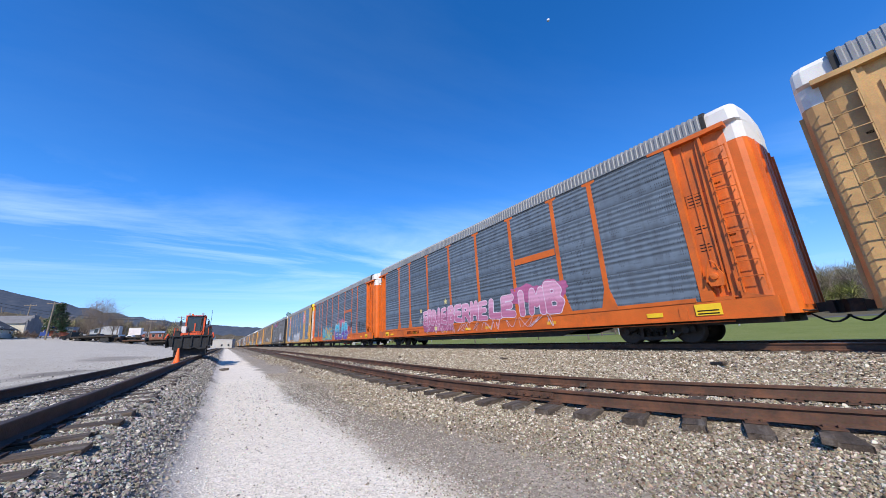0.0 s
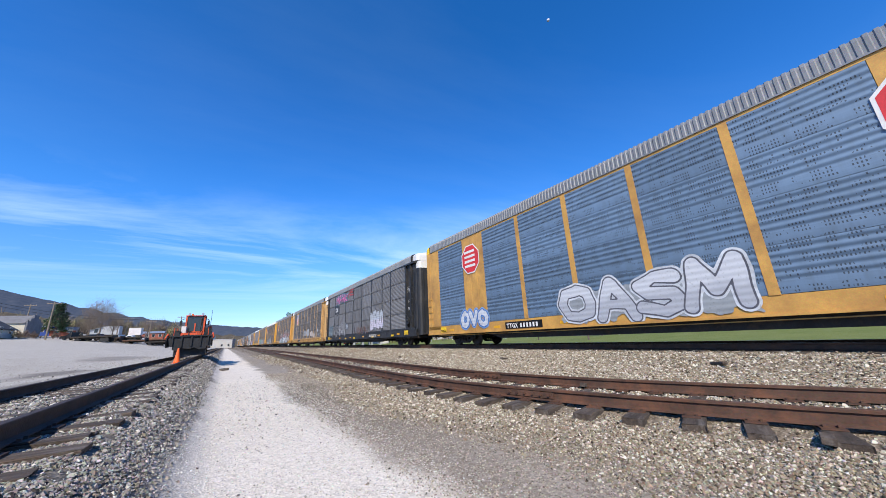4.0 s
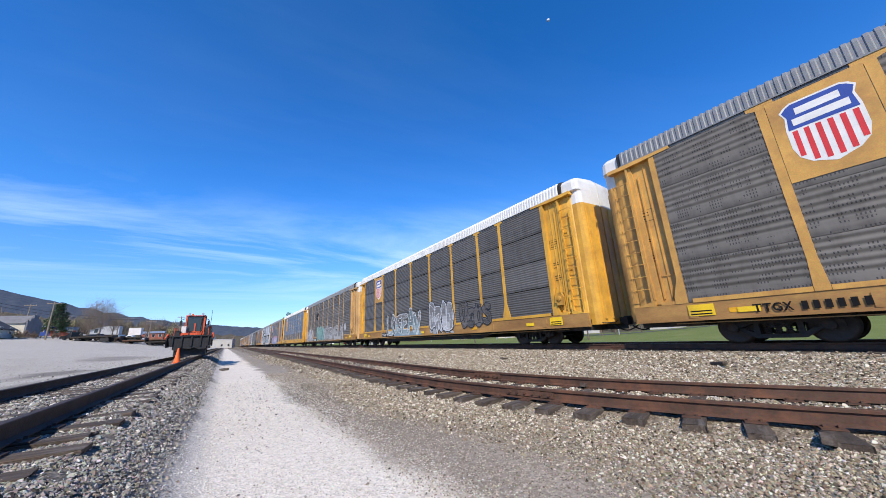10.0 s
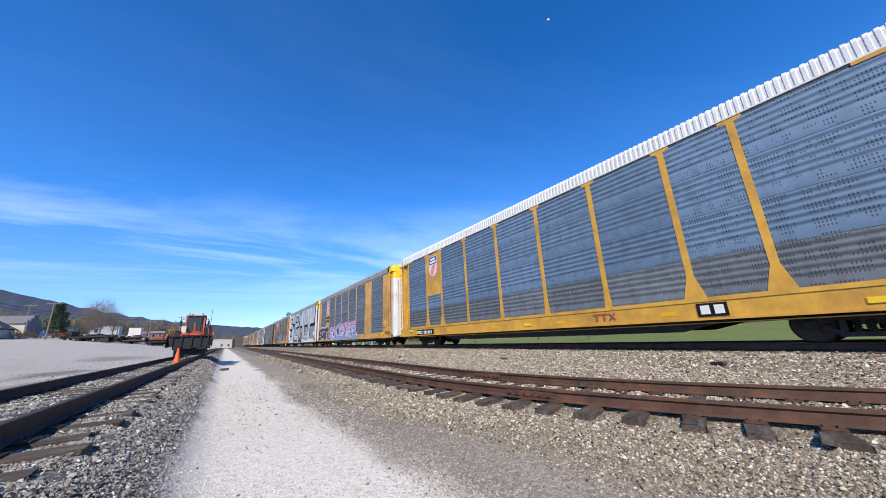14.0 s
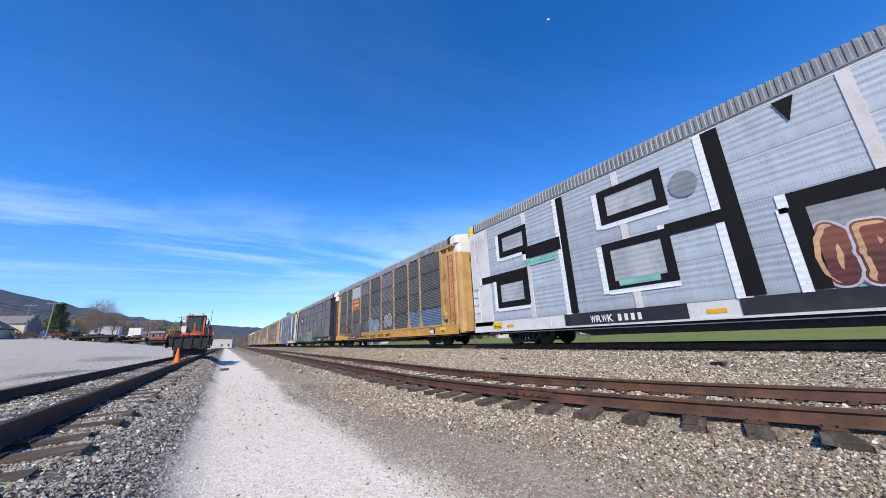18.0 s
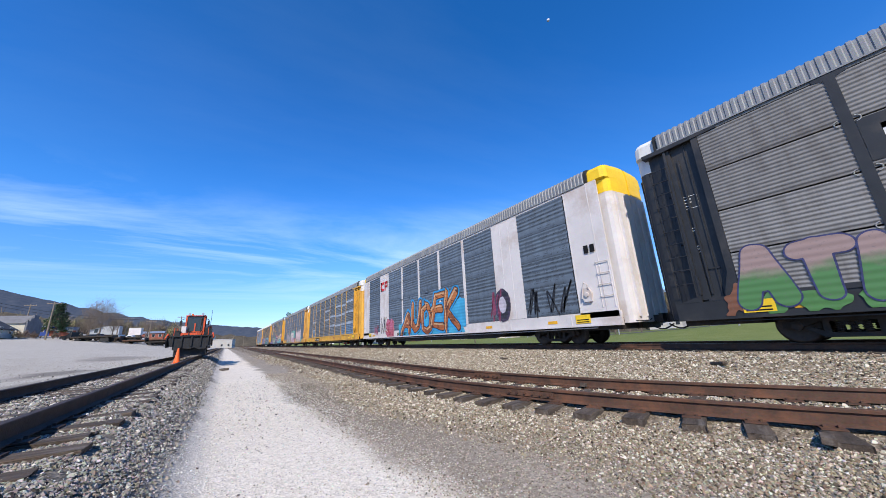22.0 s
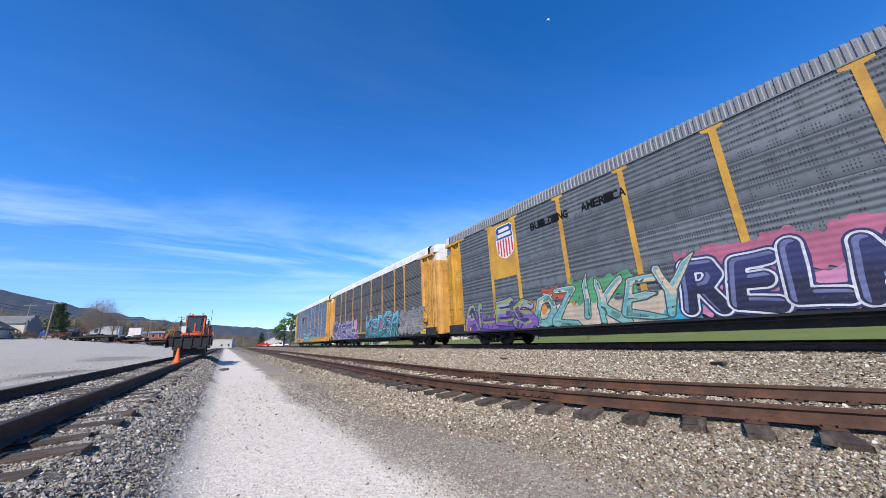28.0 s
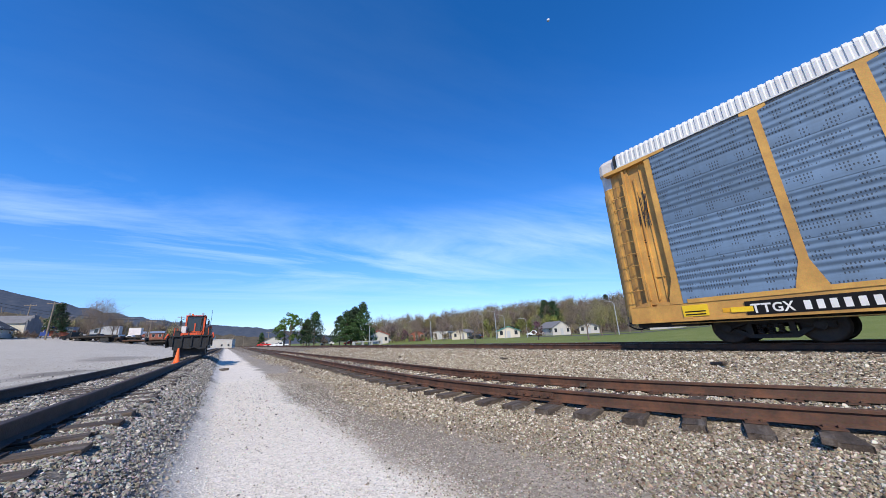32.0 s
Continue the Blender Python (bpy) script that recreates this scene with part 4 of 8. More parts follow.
def letter_mesh(ch, bold):
    key = ("letter", ch, round(bold, 3))
    if key not in SHARED:
        cu = bpy.data.curves.new("letter", "FONT")
        cu.body, cu.offset, cu.size, cu.resolution_u = ch, bold, 1.0, 3
        ob = bpy.data.objects.new("letter", cu)
        me = bpy.data.meshes.new_from_object(ob)
        bpy.data.objects.remove(ob)
        co = np.zeros(len(me.vertices) * 3)
        me.vertices.foreach_get("co", co)
        co = co.reshape(-1, 3)[:, :2]
        SHARED[key] = (co, [tuple(p.vertices) for p in me.polygons])
        bpy.data.meshes.remove(me)
    return SHARED[key]


def lettering(car, name, text, y_left, z0, width, height, x, material, bold=0.02, seed=0, wild=0.0, label="", squeeze=1.0):
    """Letters from left to right as one sees the near side. wild: how far each letter is bent, tipped and sized on its own."""
    rnd = random.Random(seed)
    step = width / len(text)
    made = None
    for i, ch in enumerate(text):
        if ch == " ":
            rnd.random()
            continue
        verts = []
        co, fs = letter_mesh(ch, bold)
        base, _ = letter_mesh(ch, 0.0)
        lo, hi = base.min(0), base.max(0)
        p = (co - lo) / np.maximum(hi - lo, 0.05)          # fitted to a unit box; the outline may stand proud
        s = 0.88 + wild * rnd.uniform(-0.16, 0.12)
        tip = wild * rnd.uniform(-0.35, 0.35)
        lift = wild * rnd.uniform(-0.12, 0.12)
        amp, ph = wild * 0.10, rnd.uniform(0, 6.28)
        for u, v in p:
            uu = (u - 0.5) * step * squeeze * (0.86 + 0.3 * wild) + tip * (v - 0.5) * step * 0.6 + amp * math.sin(v * 5 + ph) * step
            vv = v * height * s + lift * height + amp * math.sin(u * 4 + ph) * height
            verts.append((x - 0.0004 * i, y_left - (i + 0.5) * step - uu, max(z0 + vv, SILL0 + 0.06)))
        # an uneven skin of paint, so that overlapping strokes never share a plane
        skin = random.Random(len(verts) + i)
        me = bpy.data.meshes.new(name)
        me.from_pydata([(vx - skin.uniform(0, 0.0014), vy, vz) for vx, vy, vz in verts], [], fs)
        made = mesh_part(name, me, material, car, label)
    return made


def blob(rnd, y, z, ry, rz, n=14, rough=0.25):
    return [(y - ry * math.cos(6.2832 * k / n) * (1 + rnd.uniform(-rough, rough)), z + rz * math.sin(6.2832 * k / n) * (1 + rnd.uniform(-rough, rough))) for k in range(n)]


STROKES = {
    "A": [[(0, 0), (0.42, 1), (0.58, 1), (1, 0)], [(0.2, 0.34), (0.82, 0.34)]],
    "B": [[(0, 0), (0.05, 1), (0.7, 1), (0.9, 0.78), (0.62, 0.54), (0.08, 0.52)], [(0.62, 0.54), (1, 0.28), (0.75, 0), (0, 0)]],
    "C": [[(1, 0.86), (0.6, 1), (0.12, 0.82), (0, 0.5), (0.12, 0.15), (0.6, 0), (1, 0.16)]],
    "D": [[(0, 0), (0.05, 1), (0.62, 0.96), (1, 0.55), (0.72, 0.06), (0, 0)]],
    "E": [[(0.95, 1), (0.08, 0.95), (0, 0.05), (1, 0)], [(0.05, 0.5), (0.78, 0.52)]],
    "G": [[(1, 0.86), (0.6, 1), (0.1, 0.8), (0, 0.45), (0.2, 0.06), (0.7, 0), (1, 0.25), (0.95, 0.45), (0.55, 0.45)]],
    "I": [[(0.5, 0), (0.5, 1)]],
    "K": [[(0.05, 0), (0.05, 1)], [(0.95, 1), (0.12, 0.45), (1, 0)]],
    "L": [[(0.1, 1), (0.02, 0.05), (1, 0)]],
    "M": [[(0, 0), (0.12, 1), (0.5, 0.35), (0.88, 1), (1, 0)]],
    "N": [[(0, 0), (0.08, 1), (0.92, 0), (1, 1)]],
    "O": [[(0.5, 1), (0.1, 0.82), (0, 0.5), (0.12, 0.14), (0.5, 0), (0.88, 0.14), (1, 0.5), (0.9, 0.82), (0.5, 1)]],
    "R": [[(0, 0), (0.06, 1), (0.72, 0.98), (0.92, 0.74), (0.62, 0.48), (0.08, 0.46)], [(0.5, 0.46), (1, 0)]],
    "S": [[(0.95, 0.9), (0.5, 1), (0.06, 0.8), (0.25, 0.55), (0.8, 0.44), (0.95, 0.18), (0.5, 0), (0, 0.1)]],
    "T": [[(0, 0.95), (1, 1)], [(0.5, 0.97), (0.48, 0)]],
    "U": [[(0, 1), (0.04, 0.25), (0.35, 0), (0.75, 0.04), (0.98, 0.3), (1, 1)]],
    "V": [[(0, 1), (0.48, 0), (1, 1)]],
    "W": [[(0, 1), (0.2, 0), (0.5, 0.65), (0.8, 0), (1, 1)]],
    "Y": [[(0, 1), (0.5, 0.5), (1, 1)], [(0.5, 0.5), (0.48, 0)]],
    "Z": [[(0.02, 0.95), (0.95, 1), (0.05, 0.03), (1, 0)]],
}


def contour_mesh(name, f, us, vs, x, y_left):
    """The flat area where a field on a grid is below nought: whole cells in runs, cut cells along the edge."""
    verts, faces = [], []
    inside = f < 0
    whole = inside[:-1, :-1] & inside[1:, :-1] & inside[:-1, 1:] & inside[1:, 1:]
    some = (inside[:-1, :-1] | inside[1:, :-1] | inside[:-1, 1:] | inside[1:, 1:]) & ~whole

    def add(poly):
        k = len(verts)
        verts.extend((x, y_left - u, v) for u, v in poly)
        faces.append(tuple(range(k, k + len(poly))))

    for j in range(whole.shape[0]):
        row = np.concatenate(([0], whole[j].astype(int), [0]))
        d = np.diff(row)
        for a, b in zip(np.nonzero(d == 1)[0], np.nonzero(d == -1)[0]):
            add([(us[a], vs[j]), (us[b], vs[j]), (us[b], vs[j + 1]), (us[a], vs[j + 1])])
    for j, i in zip(*np.nonzero(some)):
        ring = ((i, j), (i + 1, j), (i + 1, j + 1), (i, j + 1))
        poly = []
        for k in range(4):
            (a, b), (c, d) = ring[k], ring[(k + 1) % 4]
            p, q = f[b, a], f[d, c]
            if p < 0:
                poly.append((us[a], vs[b]))
            if (p < 0) != (q < 0):
                h = p / (p - q)
                poly.append((us[a] + (us[c] - us[a]) * h, vs[b] + (vs[d] - vs[b]) * h))
        if len(poly) > 2:
            add(poly)
    if not faces:
        return None
    me = bpy.data.meshes.new(name)
    me.from_pydata([tuple(map(float, v)) for v in verts], [], faces)
    return me


def soft_noise(u, v, seed, scale):
    """A smooth uneven field from a few sine waves."""
    rng = np.random.default_rng(seed)
    out = np.zeros_like(u)
    for k in range(6):
        a, ph, fr = rng.uniform(0, 6.283), rng.uniform(0, 6.283), scale * rng.uniform(0.6, 2.2)
        out += np.sin((u * math.cos(a) + v * math.sin(a)) * fr + ph)
    return out / 6


def mural(car, text, y_left, y_right, z0, z1, fill, edge, halo=None, back=(), thick=0.13, line=0.045, wild=0.4, seed=1, shine=None, shadow=None, glow=0.06, lean=0.0, swell=0.0):
    """A sprayed piece: background, glow, drop shadow, outline and fill, letter by letter.
    thick: half the width of a stroke; swell: how far the right end is taller; wild: how far letters bend and spike; lean: slant of the strokes."""
    rnd = random.Random(seed)
    w, h = y_left - y_right, z1 - z0
    us, vs = np.arange(-0.7, w + 0.7, 0.036), np.arange(max(z0 - 0.4, SILL0 + 0.11), z1 + 0.55, 0.036)
    U, V = np.meshgrid(us, vs)
    Uw = U + wild * 0.09 * soft_noise(U, V, seed, 3.2)
    Vw = V + wild * 0.09 * soft_noise(U, V, seed + 50, 3.2)
    step = w / len(text)
    fields = []
    for i, ch in enumerate(text):
        grow = 1 + swell * ((i + 0.5) / len(text) - 0.5)
        lift, tip = wild * rnd.uniform(-0.10, 0.10) * h, wild * rnd.uniform(-0.25, 0.25) + lean
        d = np.full(U.shape, 9.0)
        bw, bh = max(step * (1.0 + 0.12 * wild) - 2 * thick, step * 0.35), h * grow * (1 + wild * rnd.uniform(-0.14, 0.12)) - 2 * thick
        for strokes in STROKES[ch]:
            pts = [(i * step + (step - bw) / 2 + px * bw + (py - 0.5) * tip * bw + wild * rnd.uniform(-0.06, 0.06) * step, z0 + lift + thick + py * bh + wild * rnd.uniform(-0.05, 0.05) * h) for px, py in strokes]
            rad = [thick * (1 + wild * rnd.uniform(-0.25, 0.3)) for _ in pts]
            if wild > 0.65:
                for e, n in ((0, 1), (-1, -2)):
                    if rnd.random() < 0.75:                      # a stroke runs out into a spike
                        dx, dy = pts[e][0] - pts[n][0], pts[e][1] - pts[n][1]
                        k = rnd.uniform(0.12, 0.34) / max(math.hypot(dx, dy), 0.1) * h * 0.7
                        tail = (pts[e][0] + dx * k + rnd.uniform(-0.1, 0.1), pts[e][1] + dy * k)
                        if e == 0:
                            pts.insert(0, tail); rad.insert(0, 0.01)
                        else:
                            pts.append(tail); rad.append(0.01)
            for (ax, ay), (bx, by), ra, rb in zip(pts, pts[1:], rad, rad[1:]):
                ex, ey = bx - ax, by - ay
                t = np.clip(((Uw - ax) * ex + (Vw - ay) * ey) / max(ex * ex + ey * ey, 1e-6), 0, 1)
                d = np.minimum(d, np.hypot(Uw - ax - t * ex, Vw - ay - t * ey) - (ra + (rb - ra) * t))
        fields.append(d)
    every = np.minimum.reduce(fields)

    def lay(name, f, x, material, label="", loose=True):
        me = contour_mesh(name, f, us, vs, x, y_left)
        if me:
            ob = mesh_part(name, me, material, car, label)
            if loose:
                tagged(ob, kind="stuff")

    rough = soft_noise(U, V, seed + 9, 7.0)
    for k, (colour, a, b, lo, hi) in enumerate(back):
        # one patch of background colour over part of the piece: from a to b along it, from lo to hi of its height
        cu, cv, ru, rv = w * (a + b) / 2, z0 + h * (lo + hi) / 2, w * (b - a) / 2, h * (hi - lo) / 2
        patch = np.maximum(np.abs(U - cu) - ru, np.abs(V - cv) - rv) + 0.22 * rough + 0.10 * soft_noise(U, V, seed + 20 + k, 16.0)
        lay("graffiti_background", patch, -W - 0.0345 - 0.0006 * k, spray(colour) if not isinstance(colour[0], tuple) else spray(*colour))
    if shadow:
        drop = np.roll(np.roll(every, 3, axis=1), -3, axis=0)
        lay("graffiti_shadow", np.minimum(drop, every) - line, -W - 0.0385, spray(shadow))
    if halo:
        lay("graffiti_halo", every - line - glow - 0.02 * rough, -W - 0.0400, spray(halo))
    tone = spray(*fill, z0 + h * 0.15, z0 + h * 0.85) if isinstance(fill[0], tuple) else spray(fill)
    for i, d in enumerate(fields):
        lay("graffiti_outline", d - line, -W - 0.0415 - 0.0010 * i, spray(edge))
        lay("graffiti_fill", d, -W - 0.0420 - 0.0010 * i, tone, "sprayed graffiti letter", False)
        if wild > 0.65:
            # a second tone in bands, and thin cut lines inside the letter
            lay("graffiti_band", np.maximum(d + 0.03, 0.18 - soft_noise(U, V, seed + 70 + i, 3.4)), -W - 0.0422 - 0.0010 * i, spray(shade(fill[1], 0.62) if isinstance(fill[0], tuple) else shade(fill, 0.6)))
            lay("graffiti_cut", np.maximum(d + 0.01, np.abs(soft_noise(U, V, seed + 90 + i, 4.2)) - 0.045), -W - 0.0423 - 0.0010 * i, spray(edge))
        if shine:
            off = np.roll(np.roll(d, 2, axis=1), -2, axis=0)
            lay("graffiti_shine", np.maximum(d + thick * 0.25, thick * 0.30 - (off + thick * 0.62)), -W - 0.04245 - 0.0010 * i, spray(shine))


def bubbles(car, count, y_left, z0, width, height, fill, edge, back=None, seed=1, halo=None):
    """Rounded throw-up shapes whose letters cannot be read."""
    rnd = random.Random(seed)
    if back:
        cloud(car, y_left + 0.2, z0 - 0.1, width + 0.4, height, [spray(b) for b in back], seed, 0.3)
    outer, inner, cuts = [], [], []
    step = width / count
    for i in range(count):
        c = y_left - (i + 0.5) * step
        h = height * rnd.uniform(0.72, 1.1)
        zc = z0 + h * 0.5
        outer.append(blob(rnd, c, zc, step * 0.60, h * 0.52, 16, 0.07))
        inner.append(blob(rnd, c, zc, step * 0.60 - 0.055, h * 0.52 - 0.055, 16, 0.07))
        for j in range(rnd.randint(1, 3)):
            w, zz = step * rnd.uniform(0.08, 0.2), zc + h * rnd.uniform(-0.3, 0.25)
            cuts.append(blob(rnd, c + rnd.uniform(-0.2, 0.2) * step, zz, w, h * rnd.uniform(0.03, 0.10), 8, 0.2))
    if halo:
        for p in outer:
            my, mz = sum(q[0] for q in p) / len(p), sum(q[1] for q in p) / len(p)
            decal(car, "graffiti_halo", [[(y + (y - my) * 0.22, z + (z - mz) * 0.14) for y, z in p]], -W - 0.038, spray(halo))
    for i, (o, q) in enumerate(zip(outer, inner)):
        decal(car, "graffiti_outline", [o], -W - 0.0405 - 0.0007 * i, spray(edge))
        decal(car, "graffiti_fill", [q], -W - 0.0408 - 0.0007 * i, spray(*fill) if isinstance(fill[0], tuple) else spray(fill), "rounded sprayed graffiti shape")
    tagged(decal(car, "graffiti_detail", cuts, -W - 0.052, spray(edge)), kind="stuff")


def tag(car, y_left, z0, width, height, colour, seed, strokes=6, thick=0.035, x=-W - 0.040):
    """A quick unreadable scrawl of single strokes."""
    rnd = random.Random(seed)
    bm = bmesh.new()
    for i in range(strokes):
        y = y_left - width * (i + 0.2) / strokes
        step = width / strokes
        key = [Vector((y + step * rnd.uniform(-0.1, 0.3), z0 + height * rnd.uniform(0, 0.25)))]
        for k in range(4):
            key.append(Vector((key[0].x - step * rnd.uniform(-0.25, 1.05), z0 + height * (0.9 if k % 2 == 0 else 0.1) + height * rnd.uniform(-0.15, 0.1))))
        pts = []
        for k in range(len(key) - 1):
            a, b, c, d = key[max(k - 1, 0)], key[k], key[k + 1], key[min(k + 2, len(key) - 1)]
            for q in range(7):
                f = q / 7.0
                pts.append(0.5 * (2 * b + (c - a) * f + (2 * a - 5 * b + 4 * c - d) * f * f + (3 * b - a - 3 * c + d) * f ** 3))
        pts.append(key[-1])
        prev = None
        for k, p in enumerate(pts):
            d = pts[min(k + 1, len(pts) - 1)] - pts[max(k - 1, 0)]
            n = Vector((-d.y, d.x)).normalized() * thick * 0.5
            cur = [bm.verts.new((x - 0.0003 * i, q.x, q.y)) for q in (p - n, p + n)]
            if prev:
                bm.faces.new((prev[0], prev[1], cur[1], cur[0]))
            prev = cur
    tagged(part("graffiti_tag", bm, spray(colour), car, "scrawled graffiti tag"), kind="stuff")


def ring(car, y, z, ry, rz, colour, seed, thick=0.03):
    """An uneven open loop of one chalky stroke."""
    rnd = random.Random(seed)
    bm, prev, a0, n = bmesh.new(), None, rnd.uniform(0, 6.28), 26
    for k in range(n):
        a, g = a0 + k * 5.6 / n, 1 + 0.14 * math.sin(k * 0.5 + a0)
        t = thick * (0.7 + 0.5 * rnd.random())
        cur = [bm.verts.new((-W - 0.0405, y + (ry * g + q) * math.cos(a), max(z + (rz * g + q) * math.sin(a), SILL1 + 0.03))) for q in (-t / 2, t / 2)]
        if prev:
            bm.faces.new((prev[0], prev[1], cur[1], cur[0]))
        prev = cur
    tagged(part("graffiti_loop", bm, spray(colour), car, "pale chalky graffiti loop"), kind="stuff")


def rect(y0, y1, z0, z1):
    return [(y0, z0), (y1, z0), (y1, z1), (y0, z1)]


def marks(car, y_left, z0, chars, h, colour, gap=None, plate=None, x=-W - 0.036):
    """Lettering that is left as plain bars."""
    w = h * 0.62
    rows = [[rect(y_left - i * w * 1.35, y_left - i * w * 1.35 - w, z0, z0 + h)] for i in range(chars) if i != gap]
    if plate:
        decal(car, "number_plate", [rect(y_left + h * 0.4, y_left - chars * w * 1.35 - h * 0.4, z0 - h * 0.25, z0 + h * 1.25)], x, plate)
    for r in rows:
        decal(car, "stencilled_mark", r, x - 0.003, colour)


def stencil(car, y_left, z0, text, digits, h, colour, plate=None, x=-W - 0.036):
    """Reporting letters; the number after them stays as plain bars."""
    w = h * 0.66
    if plate:
        decal(car, "number_plate", [rect(y_left + h * 0.4, y_left - (len(text) + digits + 1) * w * 1.3 - h * 0.3, z0 - h * 0.22, z0 + h * 1.22)], x, plate)
    if text:
        lettering(car, "stencilled_letters", text, y_left, z0, len(text) * w * 1.25, h, x - 0.004, colour, 0.025)
    for i in range(digits):
        y = y_left - (len(text) + 0.7 + i) * w * 1.27
        decal(car, "stencilled_mark", [rect(y, y - w * 0.70, z0, z0 + h * 0.86)], x - 0.004, colour)


def notices(car, paint, y_off=0.0, mark="decal_black", mirror=False):
    """Small stencilled notices on the painted ends."""
    for y, x in ((1.55, -W + 0.117), (CAR_L - 0.9, -W + 0.117)):
        polys = []
        for k, (z, w) in enumerate(((4.2, 0.42), (4.1, 0.42), (4.0, 0.34), (3.3, 0.3), (3.22, 0.36), (3.1, 0.22), (2.75, 0.3), (2.66, 0.36), (2.57, 0.3))):
            polys.append(rect(y, y - w * 0.8, z, z + 0.028))
        tagged(decal(car, "stencilled_notice", polys, x - 0.002, M[mark]), kind="stuff")
        f = 0.012
        decal(car, "notice_frame", [rect(y + 0.06, y - 0.5, 4.30, 4.30 + f), rect(y + 0.06, y - 0.5, 3.92, 3.92 + f), rect(y + 0.06, y + 0.06 - f, 3.92, 4.32), rect(y - 0.5, y - 0.5 + f, 3.92, 4.32)], x - 0.002, M[mark])
    for y in (2.0, CAR_L - 1.75):
        decal(car, "yellow_placard", [rect(y, y - 0.62, SILL0 + 0.17, SILL1 - 0.06)], -W - 0.016, M["lemon"], "bright yellow warning placard")
        decal(car, "placard_text", [rect(y - 0.05, y - 0.55, SILL0 + 0.2 + k * 0.08, SILL0 + 0.235 + k * 0.08) for k in range(2)], -W - 0.019, M["decal_black"])


def shield(car, yc, z0, w, h, x):
    """Shield sign: blue chief with white bars, red and white stripes below."""
    half = [(0.0, 0.02), (0.035, 0.13), (0.08, 0.30), (0.18, 0.44), (0.34, 0.50), (0.62, 0.50), (0.80, 0.465), (0.90, 0.52), (0.96, 0.44), (1.0, 0.34)]

    def bands(rows):
        return [[(yc + b * w, z0 + a * h), (yc - b * w, z0 + a * h), (yc - d * w, z0 + c * h), (yc + d * w, z0 + c * h)] for (a, b), (c, d) in zip(rows, rows[1:])]

    decal(car, "shield_sign", bands(half), x, M["decal_white"], "red, white and blue shield sign")
    decal(car, "shield_chief", bands([(0.60, 0.465), (0.79, 0.435), (0.89, 0.485), (0.945, 0.41), (0.975, 0.33)]), x - 0.003, M["decal_blue"])
    for i in range(6):
        a = -0.425 + i * 0.157
        m = abs(a + 0.032) / 0.46
        decal(car, "shield_stripe", [rect(yc - a * w, yc - (a + 0.075) * w, z0 + h * (0.065 + 0.20 * m ** 3), z0 + h * 0.575)], x - 0.003, M["decal_red"])
    for hw, z in ((0.30, 0.80), (0.38, 0.65)):
        decal(car, "shield_bar", [[(yc + w * hw, z0 + h * z), (yc - w * hw, z0 + h * (z + 0.01)), (yc - w * hw, z0 + h * (z + 0.11)), (yc + w * hw, z0 + h * (z + 0.10))]], x - 0.006, M["decal_white"])


def plate_sign(car, b, z0, z1, material):
    a, c = POSTS[b - 1] + 0.1, POSTS[b] - 0.1
    decal(car, "sign_board", [rect(c, a, z0, z1)], -W - 0.014, M[material], "painted sign board on the side sheets")
    return (a + c) / 2


def bars_logo(car, yc, zc, w, colour):
    """Railway emblem left as slanted bars."""
    polys = []
    for i in range(5):
        z = zc + 0.10 + i * 0.10
        polys.append([(yc + w * 0.5 - i * 0.05, z), (yc + w * (0.02 - 0.04 * i), z), (yc + w * (0.0 - 0.04 * i), z + 0.05), (yc + w * 0.5 - i * 0.05 - 0.03, z + 0.05)])
    polys.append([(yc - w * 0.02, zc + 0.08), (yc - w * 0.20, zc + 0.08), (yc - w * 0.26, zc + 0.62), (yc - w * 0.1, zc + 0.62)])
    polys.append([(yc - w * 0.24, zc + 0.08), (yc - w * 0.46, zc + 0.08), (yc - w * 0.5, zc + 0.60), (yc - w * 0.30, zc + 0.60)])
    polys += [rect(yc + w * 0.30, yc - w * 0.42, zc - 0.14, zc - 0.02), rect(yc + w * 0.30, yc - w * 0.42, zc - 0.34, zc - 0.22)]
    decal(car, "painted_emblem", polys, -W - 0.016, colour, "dark slanted bar emblem")


def worm_logo(car, b):
    """White rounded emblem on a black board."""
    yc = plate_sign(car, b, 3.75, 4.75, "black")
    w = 1.25
    P = []
    z, s = 4.0, 0.13
    P += [rect(yc + w * 0.42, yc + w * 0.42 - s, z, z + 0.5), rect(yc + w * 0.42, yc + 0.02, z, z + s), rect(yc + w * 0.42, yc + 0.1, z + 0.5 - s, z + 0.5), rect(yc + 0.02, yc + 0.02 - s, z, z + 0.5)]
    P += [[(yc + 0.02, z + 0.5), (yc - 0.12, z + 0.5), (yc - 0.42, z), (yc - 0.28, z)], rect(yc - 0.32, yc - 0.32 - s, z, z + 0.5)]
    decal(car, "painted_emblem", P, -W - 0.018, M["decal_white"], "white rounded emblem")


def octagon(car, yc, zc, r):
    pts = [(yc - r * math.cos(math.pi / 8 + k * math.pi / 4), zc + r * 1.05 * math.sin(math.pi / 8 + k * math.pi / 4)) for k in range(8)]
    decal(car, "octagon_sign", [pts], -W - 0.024, M["decal_white"], "red octagon sign with white bars")
    decal(car, "octagon_field", [[(yc + (y - yc) * 0.92, zc + (z - zc) * 0.92) for y, z in pts]], -W - 0.027, M["decal_red"])
    for k in range(4):
        decal(car, "octagon_bar", [rect(yc + r * 0.6, yc - r * 0.5, zc + r * (0.42 - 0.32 * k), zc + r * (0.58 - 0.32 * k))], -W - 0.030, M["decal_white"])


